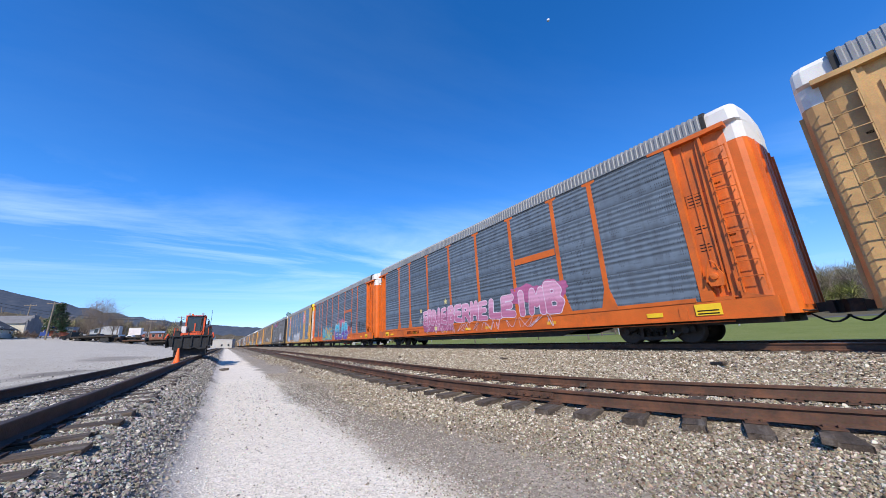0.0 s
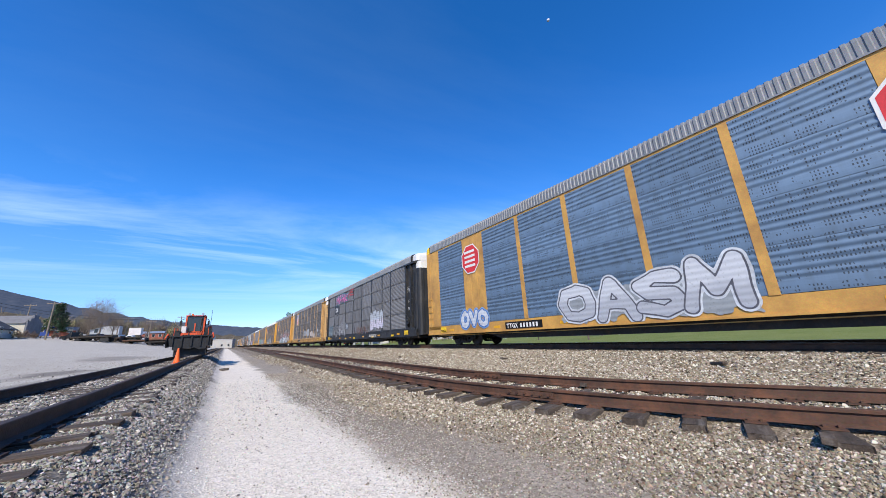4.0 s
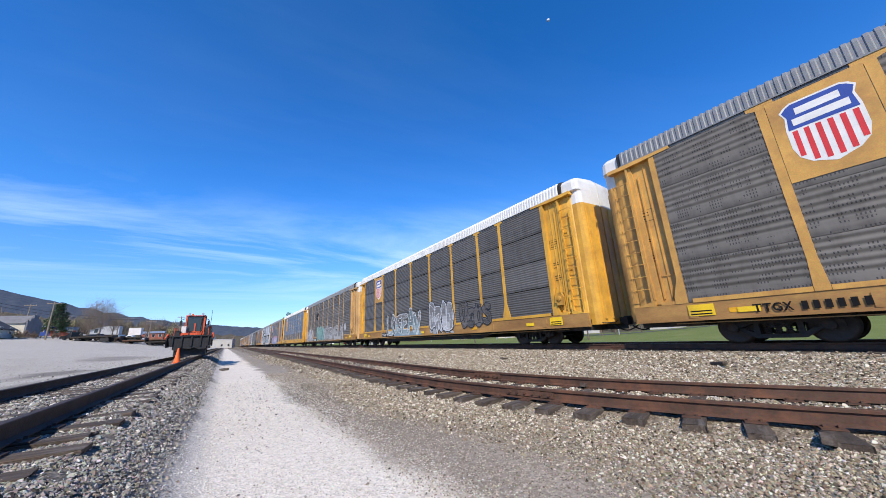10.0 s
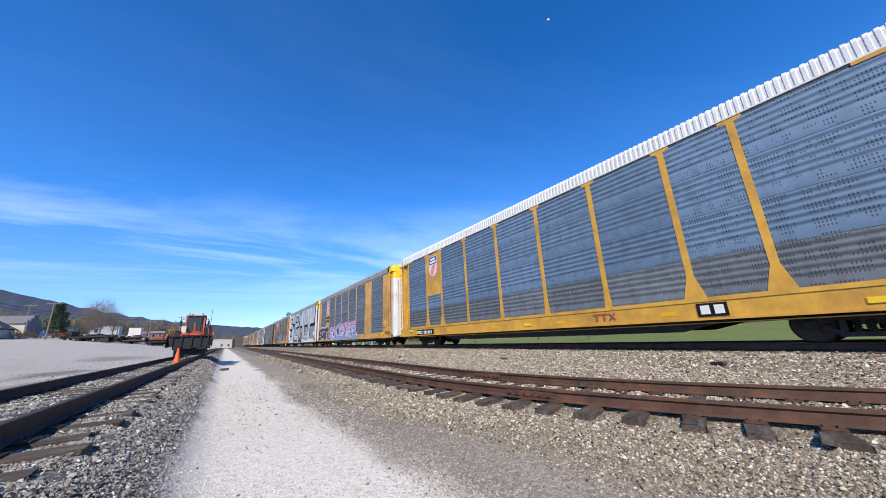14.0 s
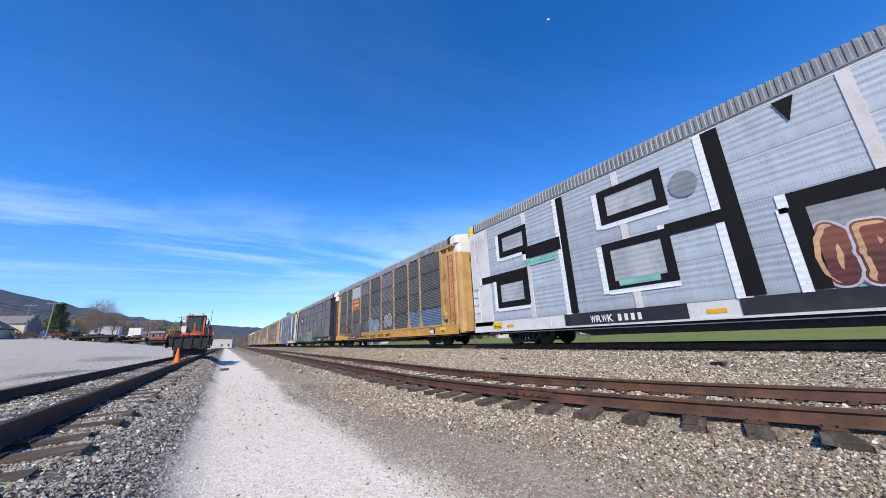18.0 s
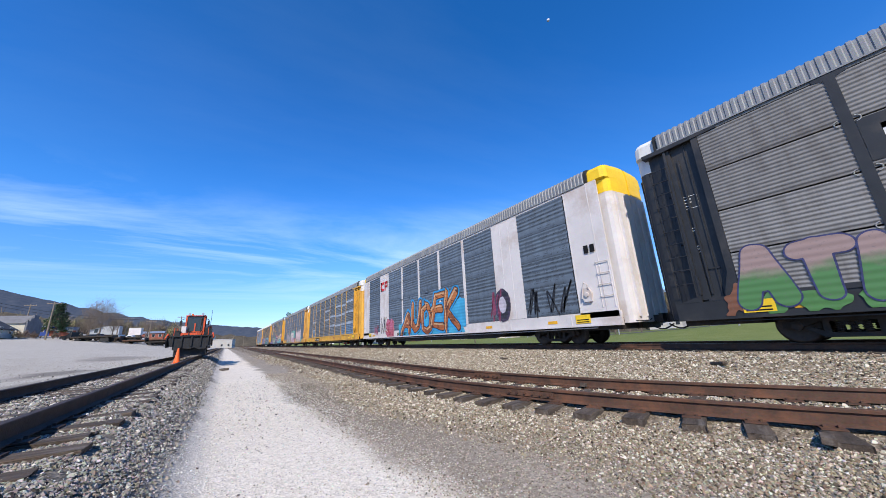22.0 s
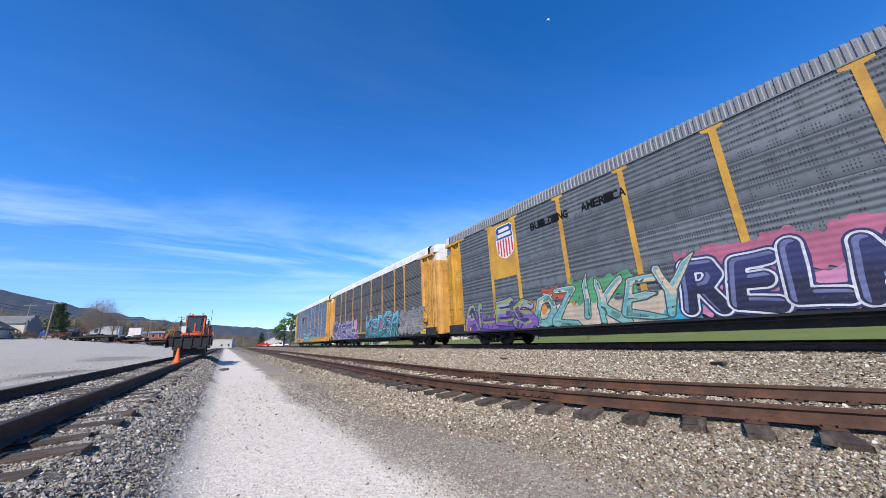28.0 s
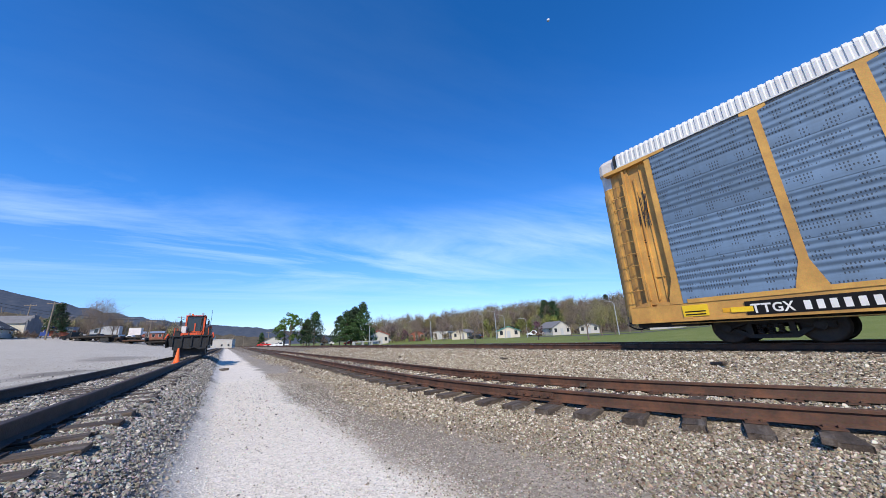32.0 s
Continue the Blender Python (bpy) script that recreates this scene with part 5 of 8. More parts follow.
# ---------------------------------------------------------------- the train
RIB = (11, 0.018)
CARS = [
    dict(n=-1, paint="tan", sheet="p_blue", label="tan yellow autorack car with blue grey side sheets"),
    dict(n=0, paint="orange", sheet="p_blue", label="orange autorack car with blue grey sheets and pink graffiti"),
    dict(n=1, paint="orange", sheet="p_blue", label="orange autorack car with blue grey sheets and bright bubble graffiti"),
    dict(n=2, paint="yellow", sheet="p_bright", flush=True, cap="lemon", door="white", solid={1: "yellow", 7: "yellow"}, skip=(0, 1, 6, 7), chord="yellow", label="smooth-sided yellow autorack car with red octagon signs"),
    dict(n=3, loops=True, paint="black", sheet="p_light", ribs=RIB, flare=(), label="black autorack car with dusty grey ribbed sheets"),
    dict(n=4, paint="tan", sheet="p_brown", sill="sill_rust", label="yellow autorack car with brown weathered sheets and white scrawls"),
    dict(n=5, paint="yellow", sill="sill_rust", sheet="p_brown", flare=(0, 1), label="yellow autorack car with brown sheets and a long jagged mural"),
    dict(n=6, paint="gold", sheet="p_dark", ribs=RIB, roof="roof_white", sill="sill_rust", label="golden yellow autorack car with dark ribbed sheets, white roof"),
    dict(n=7, paint="tan", sill="sill_rust", sheet="p_brown", label="tan autorack car with brown sheets and green graffiti"),
    dict(n=8, paint="gold", sheet="p_bright", special={(b, 0): "p_grey" for b in range(9)}, roof="roof_white", label="clean golden autorack car with bright blue grey sheets"),
    dict(n=9, paint="yellow", sheet="p_blue", flush=True, cap="lemon", door="white", solid={7: "yellow", 1: "yellow"}, skip=(0, 1, 6, 7), chord="yellow", label="smooth-sided yellow autorack car with a shield sign"),
    dict(n=10, paint="white", sheet="p_white", ribs=(5, 0.010), flush=True, cap="lemon", post="offwhite", chord="white", label="white autorack car painted with huge black block letters"),
    dict(n=11, loops=True, paint="tan", sheet="p_dark", ribs=RIB, sill="yellow", rung="redbrown", label="tan autorack car with dark ribbed sheets and red ladders",
         special={(0, 0): "p_bright", (1, 0): "p_bright", (6, 2): "rustdoor", (6, 3): "p_white", (3, 3): "p_light", (3, 2): "p_light", (5, 3): "p_light"}),
    dict(n=12, loops=True, paint="black", sheet="p_light", ribs=RIB, flare=(), label="black autorack car with grey ribbed sheets and yellow graffiti"),
    dict(n=13, paint="offwhite", sheet="p_blue", flush=True, cap="lemon", solid={1: "offwhite", 7: "offwhite"}, skip=(0, 1, 6, 7), chord="offwhite", post="offwhite", label="smooth white autorack car with orange and blue graffiti"),
    dict(n=14, paint="gold", sheet="p_grey", special={(0, 0): "p_bright", (1, 0): "p_bright", (7, 0): "p_bright"}, label="golden autorack car with silver patched grey sheets"),
    dict(n=15, paint="yellow", sheet="p_blue", label="yellow autorack car with pale pink and green graffiti"),
    dict(n=16, paint="gold", sheet="p_grey", sill="black", flare=(), label="yellow autorack car covered in large mural letters"),
    dict(n=17, paint="yellow", sheet="p_dark", ribs=RIB, roof="roof_white", sill="black", flare=(), label="white-roofed autorack car with teal graffiti"),
    dict(n=18, paint="yellow", sheet="p_bright", roof="roof_white", label="last autorack car of the train, yellow with blue sheets"),
]
TRAIN = {}
for cfg in CARS:
    TRAIN[cfg["n"]] = autorack(cfg)
    notices(TRAIN[cfg["n"]], cfg["paint"], mark="decal_white" if cfg["paint"] == "black" else "decal_black")
C = TRAIN
S0 = SILL0 + 0.08
WM, BM = M["decal_white"], M["decal_black"]

DULL = (0.17, 0.165, 0.16)
DUSK = (0.24, 0.235, 0.23)
CREAM = (0.62, 0.52, 0.46)
PINKS = ((0.60, 0.30, 0.42), (0.44, 0.15, 0.25))
mural(C[0], "ERRIE", 17.55, 14.75, 1.28, 2.28, PINKS, (0.74, 0.62, 0.70), None, [((0.40, 0.11, 0.21), -0.02, 4.0, -0.55, 0.25), ((0.42, 0.13, 0.24), 0.1, 3.9, 0.1, 0.75)], 0.10, 0.026, 0.3, 4)
mural(C[0], "BERME", 14.6, 10.9, 1.26, 2.28, PINKS, (0.74, 0.62, 0.70), None, [], 0.12, 0.028, 0.3, 5)
mural(C[0], "LEIMB", 10.8, 6.3, 1.24, 2.40, PINKS, (0.74, 0.62, 0.70), None, [((0.46, 0.12, 0.26), 0.35, 1.06, 0.55, 1.15)], 0.15, 0.032, 0.35, 6, swell=0.25)
tag(C[0], 17.3, SILL0 + 0.14, 10.6, 0.50, (0.66, 0.50, 0.58), 61, 15, 0.022)
for y, z in ((17.85, 2.30), (14.76, 2.62), (16.0, 1.07)):
    tips = [(y + 0.20 * math.sin(k * 1.2566), z + 0.20 * math.cos(k * 1.2566)) for k in range(5)]
    dips = [(y + 0.10 * math.sin((k + 0.5) * 1.2566), z + 0.10 * math.cos((k + 0.5) * 1.2566)) for k in range(5)]
    decal(C[0], "painted_star", [dips] + [[dips[k - 1], tips[k], dips[k]] for k in range(5)], -W - 0.049, spray((0.72, 0.62, 0.26)), "pale yellow painted star")
tag(C[0], 18.2, 1.38, 0.42, 0.6, (0.6, 0.6, 0.6), 6, 4, 0.022)
decal(C[0], "orange_strip", [rect(8.7, 6.4, 3.62, 3.90)], -W - 0.016, M["orange"], "orange painted strip on the side sheets")
stencil(C[0], 20.2, SILL0 + 0.22, "", 10, 0.22, BM)
mural(C[1], "LONG", 18.6, 14.0, 0.9, 2.35, ((0.66, 0.36, 0.05), (0.50, 0.55, 0.10)), CYAN, (0.04, 0.20, 0.36), [(CYAN, -0.04, 1.04, -0.05, 0.95), (AMBER, 0.5, 0.9, 0.1, 0.8)], 0.13, 0.06, 0.7, 7, RED)
mural(C[1], "ELAB", 12.5, 7.5, 0.78, 2.60, ((0.06, 0.42, 0.58), (0.13, 0.06, 0.30)), BLACK, WHITE, [(ROSE, -0.08, 0.3, 0.25, 0.6), (ROSE, 0.3, 0.7, 0.75, 1.2), (RED, 0.9, 1.22, 0.45, 0.75), (ROSE, 0.88, 1.25, 0.25, 0.45)], 0.23, 0.05, 0.3, 8, (0.20, 0.55, 0.66))
tag(C[1], 6.9, 2.0, 1.0, 0.55, BLACK, 15, 3, 0.06)
tag(C[1], 4.1, 1.3, 1.9, 1.2, BLACK, 12, 4, 0.025)
tag(C[1], 22.3, 1.1, 1.7, 1.4, BLACK, 14, 2, 0.025)
tag(C[1], 23.7, 1.45, 1.0, 0.6, CYAN, 16, 4, 0.035)
tag(C[1], 24.9, 2.2, 0.55, 1.2, BLACK, 13, 3, 0.03, -W + 0.085)
decal(C[1], "orange_strip", [rect(8.7, 6.4, 3.62, 3.90)], -W - 0.016, M["orange"], "orange painted strip on the side sheets")
octagon(C[2], 5.6, 4.72, 0.93)
octagon(C[2], 20.6, 4.72, 0.85)
mural(C[2], "OASM", 15.0, 9.2, 0.85, 2.35, ((0.55, 0.56, 0.58), (0.40, 0.41, 0.44)), (0.10, 0.10, 0.12), WHITE, [(GREY, 0.0, 1.0, 0.0, 0.7)], 0.17, 0.045, 0.6, 9)
mural(C[2], "OVO", 21.8, 19.5, 0.95, 1.85, WHITE, BLUE, (0.20, 0.35, 0.60), [], 0.12, 0.05, 0.5, 10)
marks(C[2], 1.2, 3.25, 2, 0.32, WM, x=-W - 0.026)
stencil(C[2], 18.2, SILL0 + 0.18, "TTGX", 6, 0.22, WM, BM)
worm_logo(C[3], 7)
mural(C[3], "MAWK", 20.7, 16.4, 4.95, 5.95, ((0.66, 0.22, 0.40), (0.55, 0.14, 0.30)), (0.04, 0.03, 0.06), (0.05, 0.30, 0.36), [], 0.11, 0.04, 0.8, 3)
mural(C[3], "RE", 15.9, 14.2, 5.30, 5.95, (0.52, 0.06, 0.06), (0.40, 0.04, 0.05), None, [], 0.05, 0.012, 0.9, 5)
mural(C[3], "DOO", 23.6, 21.8, 1.25, 2.45, ((0.10, 0.14, 0.16), (0.14, 0.17, 0.18)), (0.25, 0.33, 0.36), None, [], 0.12, 0.03, 0.8, 6)
mural(C[3], "OB", 21.3, 19.8, 1.2, 2.4, (DULL, DUSK), BLACK, None, [], 0.13, 0.03, 0.9, 17)
mural(C[3], "SEA", 19.4, 16.9, 1.3, 2.5, (DUSK, (0.32, 0.31, 0.30)), BLACK, (0.30, 0.30, 0.30), [], 0.13, 0.035, 0.8, 16)
tag(C[3], 16.7, 1.85, 0.85, 0.55, WHITE, 23, 4, 0.05)
mural(C[3], "BEBO", 9.0, 6.0, 1.5, 3.0, (SILVER, PALE), DULL, None, [(GREY, 0.0, 1.0, 0.05, 0.95)], 0.17, 0.04, 0.6, 31)
tag(C[3], 13.6, 1.1, 4.2, 0.8, (0.20, 0.085, 0.06), 24, 7, 0.05)
tag(C[3], 13.9, 1.15, 4.6, 0.6, DUSK, 25, 8, 0.03)
stencil(C[3], 9.5, SILL0 + 0.16, "", 8, 0.28, WM)
plate_sign(C[4], 7, 3.75, 5.98, "tan")
shield(C[4], 20.42, 3.95, 1.28, 1.75, -W - 0.02)
CHALK = (0.36, 0.35, 0.34)
for y, z, ry, rz in ((22.5, 1.85, 0.42, 0.48), (21.6, 2.15, 0.32, 0.62), (21.0, 2.5, 0.30, 0.55), (20.5, 1.95, 0.45, 0.40), (20.2, 1.6, 0.2, 0.2), (19.5, 2.1, 0.40, 0.62), (18.9, 2.2, 0.34, 0.42)):
    ring(C[4], y, z, ry, rz, CHALK, int(y * 10), 0.030)
for y, z, w, h, k in ((22.95, 1.4, 0.7, 0.9, 3), (21.2, 2.6, 0.7, 0.8, 3), (20.7, 1.45, 1.0, 0.5, 5), (18.9, 1.5, 0.5, 0.8, 4), (19.0, 2.55, 0.9, 0.22, 3)):
    tag(C[4], y, z, w, h, (0.30, 0.29, 0.28), int(y * 10), k, 0.026)
mural(C[4], "RANDO", 16.8, 14.0, 1.75, 2.45, (0.15, 0.135, 0.12), (0.30, 0.295, 0.285), None, [], 0.035, 0.022, 0.5, 49)
bubbles(C[4], 2, 14.0, 1.65, 2.4, 1.0, (DUSK, GREY), (0.42, 0.42, 0.42), None, 41)
bubbles(C[4], 1, 11.3, 1.55, 1.7, 1.2, (GREY, SILVER), (0.45, 0.45, 0.45), None, 42)
mural(C[4], "OO", 4.0, 3.3, 2.05, 2.4, SILVER, BLACK, (0.45, 0.45, 0.45), [], 0.06, 0.02, 0.3, 43)
decal(C[4], "painted_outline", [[(8.6, 1.6), (6.2, 1.4), (5.3, 1.2), (5.3, 1.5), (5.6, 2.1), (6.4, 1.75), (7.2, 2.3), (8.6, 2.2)]], -W - 0.04, spray((0.42, 0.33, 0.25), (0.48, 0.44, 0.40)), "pale painted scrawl")
tag(C[4], 2.9, 1.55, 0.7, 0.3, SILVER, 45, 4, 0.03)
stencil(C[4], 19.0, SILL0 + 0.17, "TTGX", 6, 0.22, WM, BM)
plate_sign(C[5], 7, 3.75, 5.98, "yellow")
shield(C[5], 20.42, 4.0, 1.2, 1.75, -W - 0.018)
mural(C[5], "ZARK", 16.6, 12.2, 0.78, 2.65, ((0.28, 0.06, 0.05), (0.60, 0.60, 0.62)), BLACK, WHITE, [(CYAN, -0.03, 1.02, -0.1, 0.35), ((0.10, 0.40, 0.48), 0.75, 1.12, 0.1, 0.65)], 0.12, 0.05, 1.1, 51, None, BLACK, 0.07, 0.25)
mural(C[5], "AMAAVA", 11.4, 6.4, 0.85, 3.0, ((0.32, 0.07, 0.06), (0.66, 0.68, 0.70)), BLACK, WHITE, [(CYAN, -0.02, 1.1, -0.1, 0.5), ((0.08, 0.40, 0.46), 0.25, 0.7, 0.2, 0.7), ((0.08, 0.38, 0.42), 0.8, 1.2, 0.1, 0.75), (RUSTY, 0.3, 0.9, -0.12, 0.1)], 0.14, 0.05, 1.0, 52, (0.70, 0.72, 0.74), BLACK, 0.07, 0.1, 0.2)
mural(C[5], "CRO", 6.2, 2.9, 1.0, 2.75, ((0.30, 0.07, 0.06), (0.60, 0.50, 0.42)), BLACK, WHITE, [(CYAN, -0.1, 0.4, -0.1, 0.6)], 0.17, 0.05, 0.8, 53)
decal(C[5], "mark_board", [rect(8.9, 7.6, SILL0 + 0.17, SILL0 + 0.47)], -W - 0.036, M["rustdoor"])
lettering(C[5], "stencilled_letters", "TTX", 8.7, SILL0 + 0.2, 0.8, 0.24, -W - 0.040, BM, 0.03)
stencil(C[5], 22.6, SILL0 + 0.17, "TTGX", 6, 0.22, BM)
plate_sign(C[6], 7, 3.75, 5.98, "yellow")
shield(C[6], 20.42, 4.0, 1.22, 1.75, -W - 0.02)
mural(C[6], "LOGEAV", 18.6, 12.9, 0.85, 2.3, (DULL, (0.25, 0.33, 0.34)), (0.58, 0.60, 0.60), None, [((0.24, 0.34, 0.40), 0.02, 1.0, -0.2, 0.12)], 0.13, 0.055, 1.0, 61)
mural(C[6], "DRID", 11.6, 8.9, 1.0, 2.5, (DULL, (0.42, 0.42, 0.42)), (0.60, 0.61, 0.62), BLACK, [(SILVER, 0.0, 1.0, -0.15, 0.15)], 0.17, 0.05, 0.8, 62)
mural(C[6], "UGOS", 8.2, 5.6, 1.0, 2.2, ((0.10, 0.09, 0.085), (0.13, 0.12, 0.11)), BLACK, None, [], 0.12, 0.05, 0.8, 63)
tag(C[6], CAR_L - 0.85, 3.3, 0.75, 1.5, BLACK, 64, 4, 0.03, -W + 0.085)
tag(C[6], CAR_L - 0.95, 2.35, 0.75, 0.6, BLACK, 65, 3, 0.03, -W + 0.085)
stencil(C[6], 19.6, SILL0 + 0.16, "TTGX", 6, 0.24, WM, BM)
bars_logo(C[7], 17.9, 4.1, 2.1, BM)
mural(C[7], "BOUKE", 24.0, 20.1, 0.78, 2.4, ((0.56, 0.56, 0.56), (0.40, 0.40, 0.41)), BLACK, WHITE, [(WHITE, 0.0, 1.0, 0.1, 0.75)], 0.14, 0.05, 0.7, 71)
mural(C[7], "VTEZR", 17.2, 13.2, 0.95, 2.5, ((0.24, 0.46, 0.38), (0.14, 0.28, 0.28)), (0.07, 0.12, 0.17), (0.34, 0.48, 0.40), [((0.22, 0.44, 0.36), -0.04, 1.05, -0.05, 0.85)], 0.12, 0.035, 1.0, 72)
mural(C[7], "VTOB", 13.0, 9.2, 0.85, 2.25, ((0.34, 0.32, 0.29), (0.44, 0.44, 0.43)), BLACK, WHITE, [((0.30, 0.29, 0.27), 0.0, 1.0, 0.0, 0.6)], 0.12, 0.045, 1.0, 73)
mural(C[7], "MELM", 9.0, 4.3, 0.85, 2.4, ((0.27, 0.262, 0.25), (0.37, 0.36, 0.345)), (0.52, 0.51, 0.50), None, [((0.24, 0.235, 0.22), -0.03, 1.02, 0.0, 0.55)], 0.17, 0.03, 0.75, 74)
decal(C[7], "painted_outline", [[(5.3, 1.2), (4.6, 1.5), (4.4, 2.6), (5.2, 2.0)], blob(random.Random(4), 3.6, 2.1, 0.45, 0.42, 14, 0.1)], -W - 0.04, spray((0.36, 0.35, 0.34), (0.50, 0.49, 0.48)), "pale sprayed shapes")
stencil(C[7], 20.0, SILL0 + 0.16, "TTGX", 7, 0.26, WM, BM)
lettering(C[7], "stencilled_letters", "TTX", 11.0, SILL0 + 0.2, 0.75, 0.24, -W - 0.040, M["rustdoor"], 0.03)
plate_sign(C[8], 7, 3.2, 5.98, "gold")
shield(C[8], 20.42, 4.45, 1.0, 1.35, -W - 0.018)
stencil(C[8], 22.8, SILL0 + 0.16, "TTGX", 6, 0.22, WM, BM)
lettering(C[8], "stencilled_letters", "TTX", 9.5, SILL0 + 0.22, 0.85, 0.26, -W - 0.040, M["redbrown"], 0.03)
decal(C[8], "notice_panel", [rect(6.3, 5.6, SILL0 + 0.13, SILL0 + 0.50)], -W - 0.036, BM, "black notice panel with white fields")
decal(C[8], "notice_field", [rect(6.22, 6.0, SILL0 + 0.2, SILL0 + 0.44), rect(5.9, 5.68, SILL0 + 0.2, SILL0 + 0.44)], -W - 0.039, WM)
shield(C[9], 20.42, 4.05, 1.35, 1.85, -W - 0.024)
lettering(C[9], "slogan", "BUILDING", 21.3, 3.52, 1.75, 0.32, -W - 0.024, BM, 0.02, 1, 0.0, "black slogan letters")
lettering(C[9], "slogan", "AMERICA", 21.3, 3.08, 1.75, 0.32, -W - 0.024, BM, 0.02, 1, 0.0, "black slogan letters")
mural(C[9], "EKSRT", 25.0, 19.7, 0.85, 2.35, (BLACK, (0.035, 0.03, 0.03)), (0.012, 0.012, 0.015), WHITE, [(AMBER, -0.02, 0.2, -0.02, 0.5), (ROSE, 0.85, 1.08, 0.0, 0.7)], 0.20, 0.02, 0.75, 91, (0.30, 0.13, 0.04), None, 0.10)
mural(C[9], "SOCUNER", 19.3, 8.6, 0.95, 2.35, ((0.36, 0.34, 0.50), (0.50, 0.48, 0.60)), (0.10, 0.06, 0.20), None, [((0.20, 0.36, 0.62), -0.02, 1.02, -0.3, 0.2), (PINK, 0.02, 0.30, 0.45, 0.95), ((0.62, 0.30, 0.42), 0.4, 0.98, 0.6, 1.15), (RUSTY, -0.06, 0.06, -0.1, 0.2)], 0.18, 0.04, 0.9, 92, (0.56, 0.56, 0.66))
stencil(C[9], 18.6, SILL0 + 0.16, "TTGX", 6, 0.26, WM)
marks(C[9], CAR_L - 0.75, 3.1, 6, 0.11, BM, x=-W - 0.026)
marks(C[9], CAR_L - 0.75, 3.3, 2, 0.11, BM, x=-W - 0.026)
# block letters of the white car
def frame_bars(y0, y1, z0, z1, t=0.28):
    return [rect(y0, y1, z0, z0 + t), rect(y0, y1, z1 - t, z1), rect(y0, y0 - t, z0 + t, z1 - t), rect(y1 + t, y1, z0 + t, z1 - t)]


P = [rect(19.45, 19.12, 1.20, 5.98), rect(21.4, 19.5, 3.80, 4.35), rect(24.6, 21.4, 3.10, 3.44), rect(21.75, 21.4, 1.80, 3.12),
     rect(14.25, 13.85, 1.20, 5.98), rect(15.7, 14.2, 3.25, 3.62), rect(13.0, 11.05, 3.12, 3.55), rect(13.05, 12.75, 1.20, 3.2), rect(11.35, 11.05, 1.20, 3.2),
     rect(9.15, 8.78, 1.20, 5.98), rect(8.85, 6.3, 3.12, 3.5), rect(6.65, 6.3, 1.20, 3.2), rect(4.75, 1.1, 3.05, 3.48), rect(4.75, 4.42, 1.20, 3.1), rect(1.55, 1.1, 3.4, 5.98),
     [(12.7, 5.95), (12.3, 5.95), (12.5, 5.3)]]
for k, q in enumerate(P):
    decal(C[10], "letter_stroke", [q], -W - 0.0395 - 0.0004 * k, BM, "broad black letter stroke")
    if len(q) == 4:
        decal(C[10], "letter_highlight", [rect(q[0][0] + 0.20, q[0][0], q[0][1] - 0.04, q[2][1] + 0.02)], -W - 0.0375, spray((0.78, 0.79, 0.80), (0.70, 0.71, 0.72)))
for f in ((23.1, 21.2, 4.2, 5.45), (17.65, 15.45, 4.2, 5.5), (17.8, 15.6, 1.85, 3.5), (23.5, 21.45, 1.75, 3.15)):
    decal(C[10], "letter_eye", frame_bars(*f), -W - 0.047, BM, "black framed letter eye")
    decal(C[10], "letter_highlight", [rect(f[0] + 0.22, f[0], f[2] - 0.12, f[3] - 0.05), rect(f[0], f[1], f[2] - 0.16, f[2])], -W - 0.0375, spray((0.78, 0.79, 0.80), (0.70, 0.71, 0.72)))
    decal(C[10], "letter_eye_fill", [rect(f[0] - 0.28, f[1] + 0.28, f[2] + 0.28, f[3] - 0.28)], -W - 0.038, spray(GREY, SILVER))
for q in (rect(4.4, 1.3, 1.25, 3.05), rect(8.8, 6.65, 1.25, 3.12), rect(12.75, 11.35, 1.25, 3.12)):
    decal(C[10], "letter_shade", [q], -W - 0.034, spray((0.22, 0.23, 0.24), (0.27, 0.28, 0.29)), "dull grey field inside the letter")
decal(C[10], "sprayed_strip", [rect(21.5, 19.8, 3.45, 3.75), rect(17.4, 16.1, 1.95, 2.15)], -W - 0.0475, spray(MINT), "mint green sprayed strip")
mural(C[10], "OBO", 12.9, 11.0, 1.25, 2.6, ((0.20, 0.060, 0.035), (0.10, 0.025, 0.020)), PALE, None, [], 0.17, 0.05, 0.5, 101, PEACH)
mural(C[10], "MKC", 8.7, 6.6, 1.2, 2.4, (TEAL, MINT), WHITE, (0.10, 0.12, 0.13), [], 0.12, 0.05, 0.8, 102)
mural(C[10], "STOES", 4.3, 1.3, 1.2, 2.65, (DUSK, GREY), (0.10, 0.18, 0.50), None, [], 0.12, 0.04, 0.6, 103)
decal(C[10], "sprayed_disc", [blob(random.Random(3), 1.15, 2.0, 0.48, 0.60, 18, 0.03)], -W - 0.0475, spray((0.30, 0.36, 0.52), (0.40, 0.44, 0.55)), "round blue sprayed patch")
decal(C[10], "sprayed_disc", [blob(random.Random(3), 10.4, 4.3, 0.42, 0.42, 18, 0.03)], -W - 0.043, spray(GREY, SILVER), "round grey sprayed patch")
decal(C[10], "sprayed_disc", [blob(random.Random(3), 14.95, 4.7, 0.38, 0.42, 18, 0.03)], -W - 0.0475, spray((0.24, 0.26, 0.28)), "round grey sprayed patch")
stencil(C[10], 18.7, SILL0 + 0.18, "WRWK", 4, 0.26, WM)
decal(C[10], "sill_band", [rect(19.8, 15.6, SILL0 + 0.11, SILL1), rect(14.4, 11.2, SILL0 + 0.11, SILL1)], -W - 0.016, M["black"])
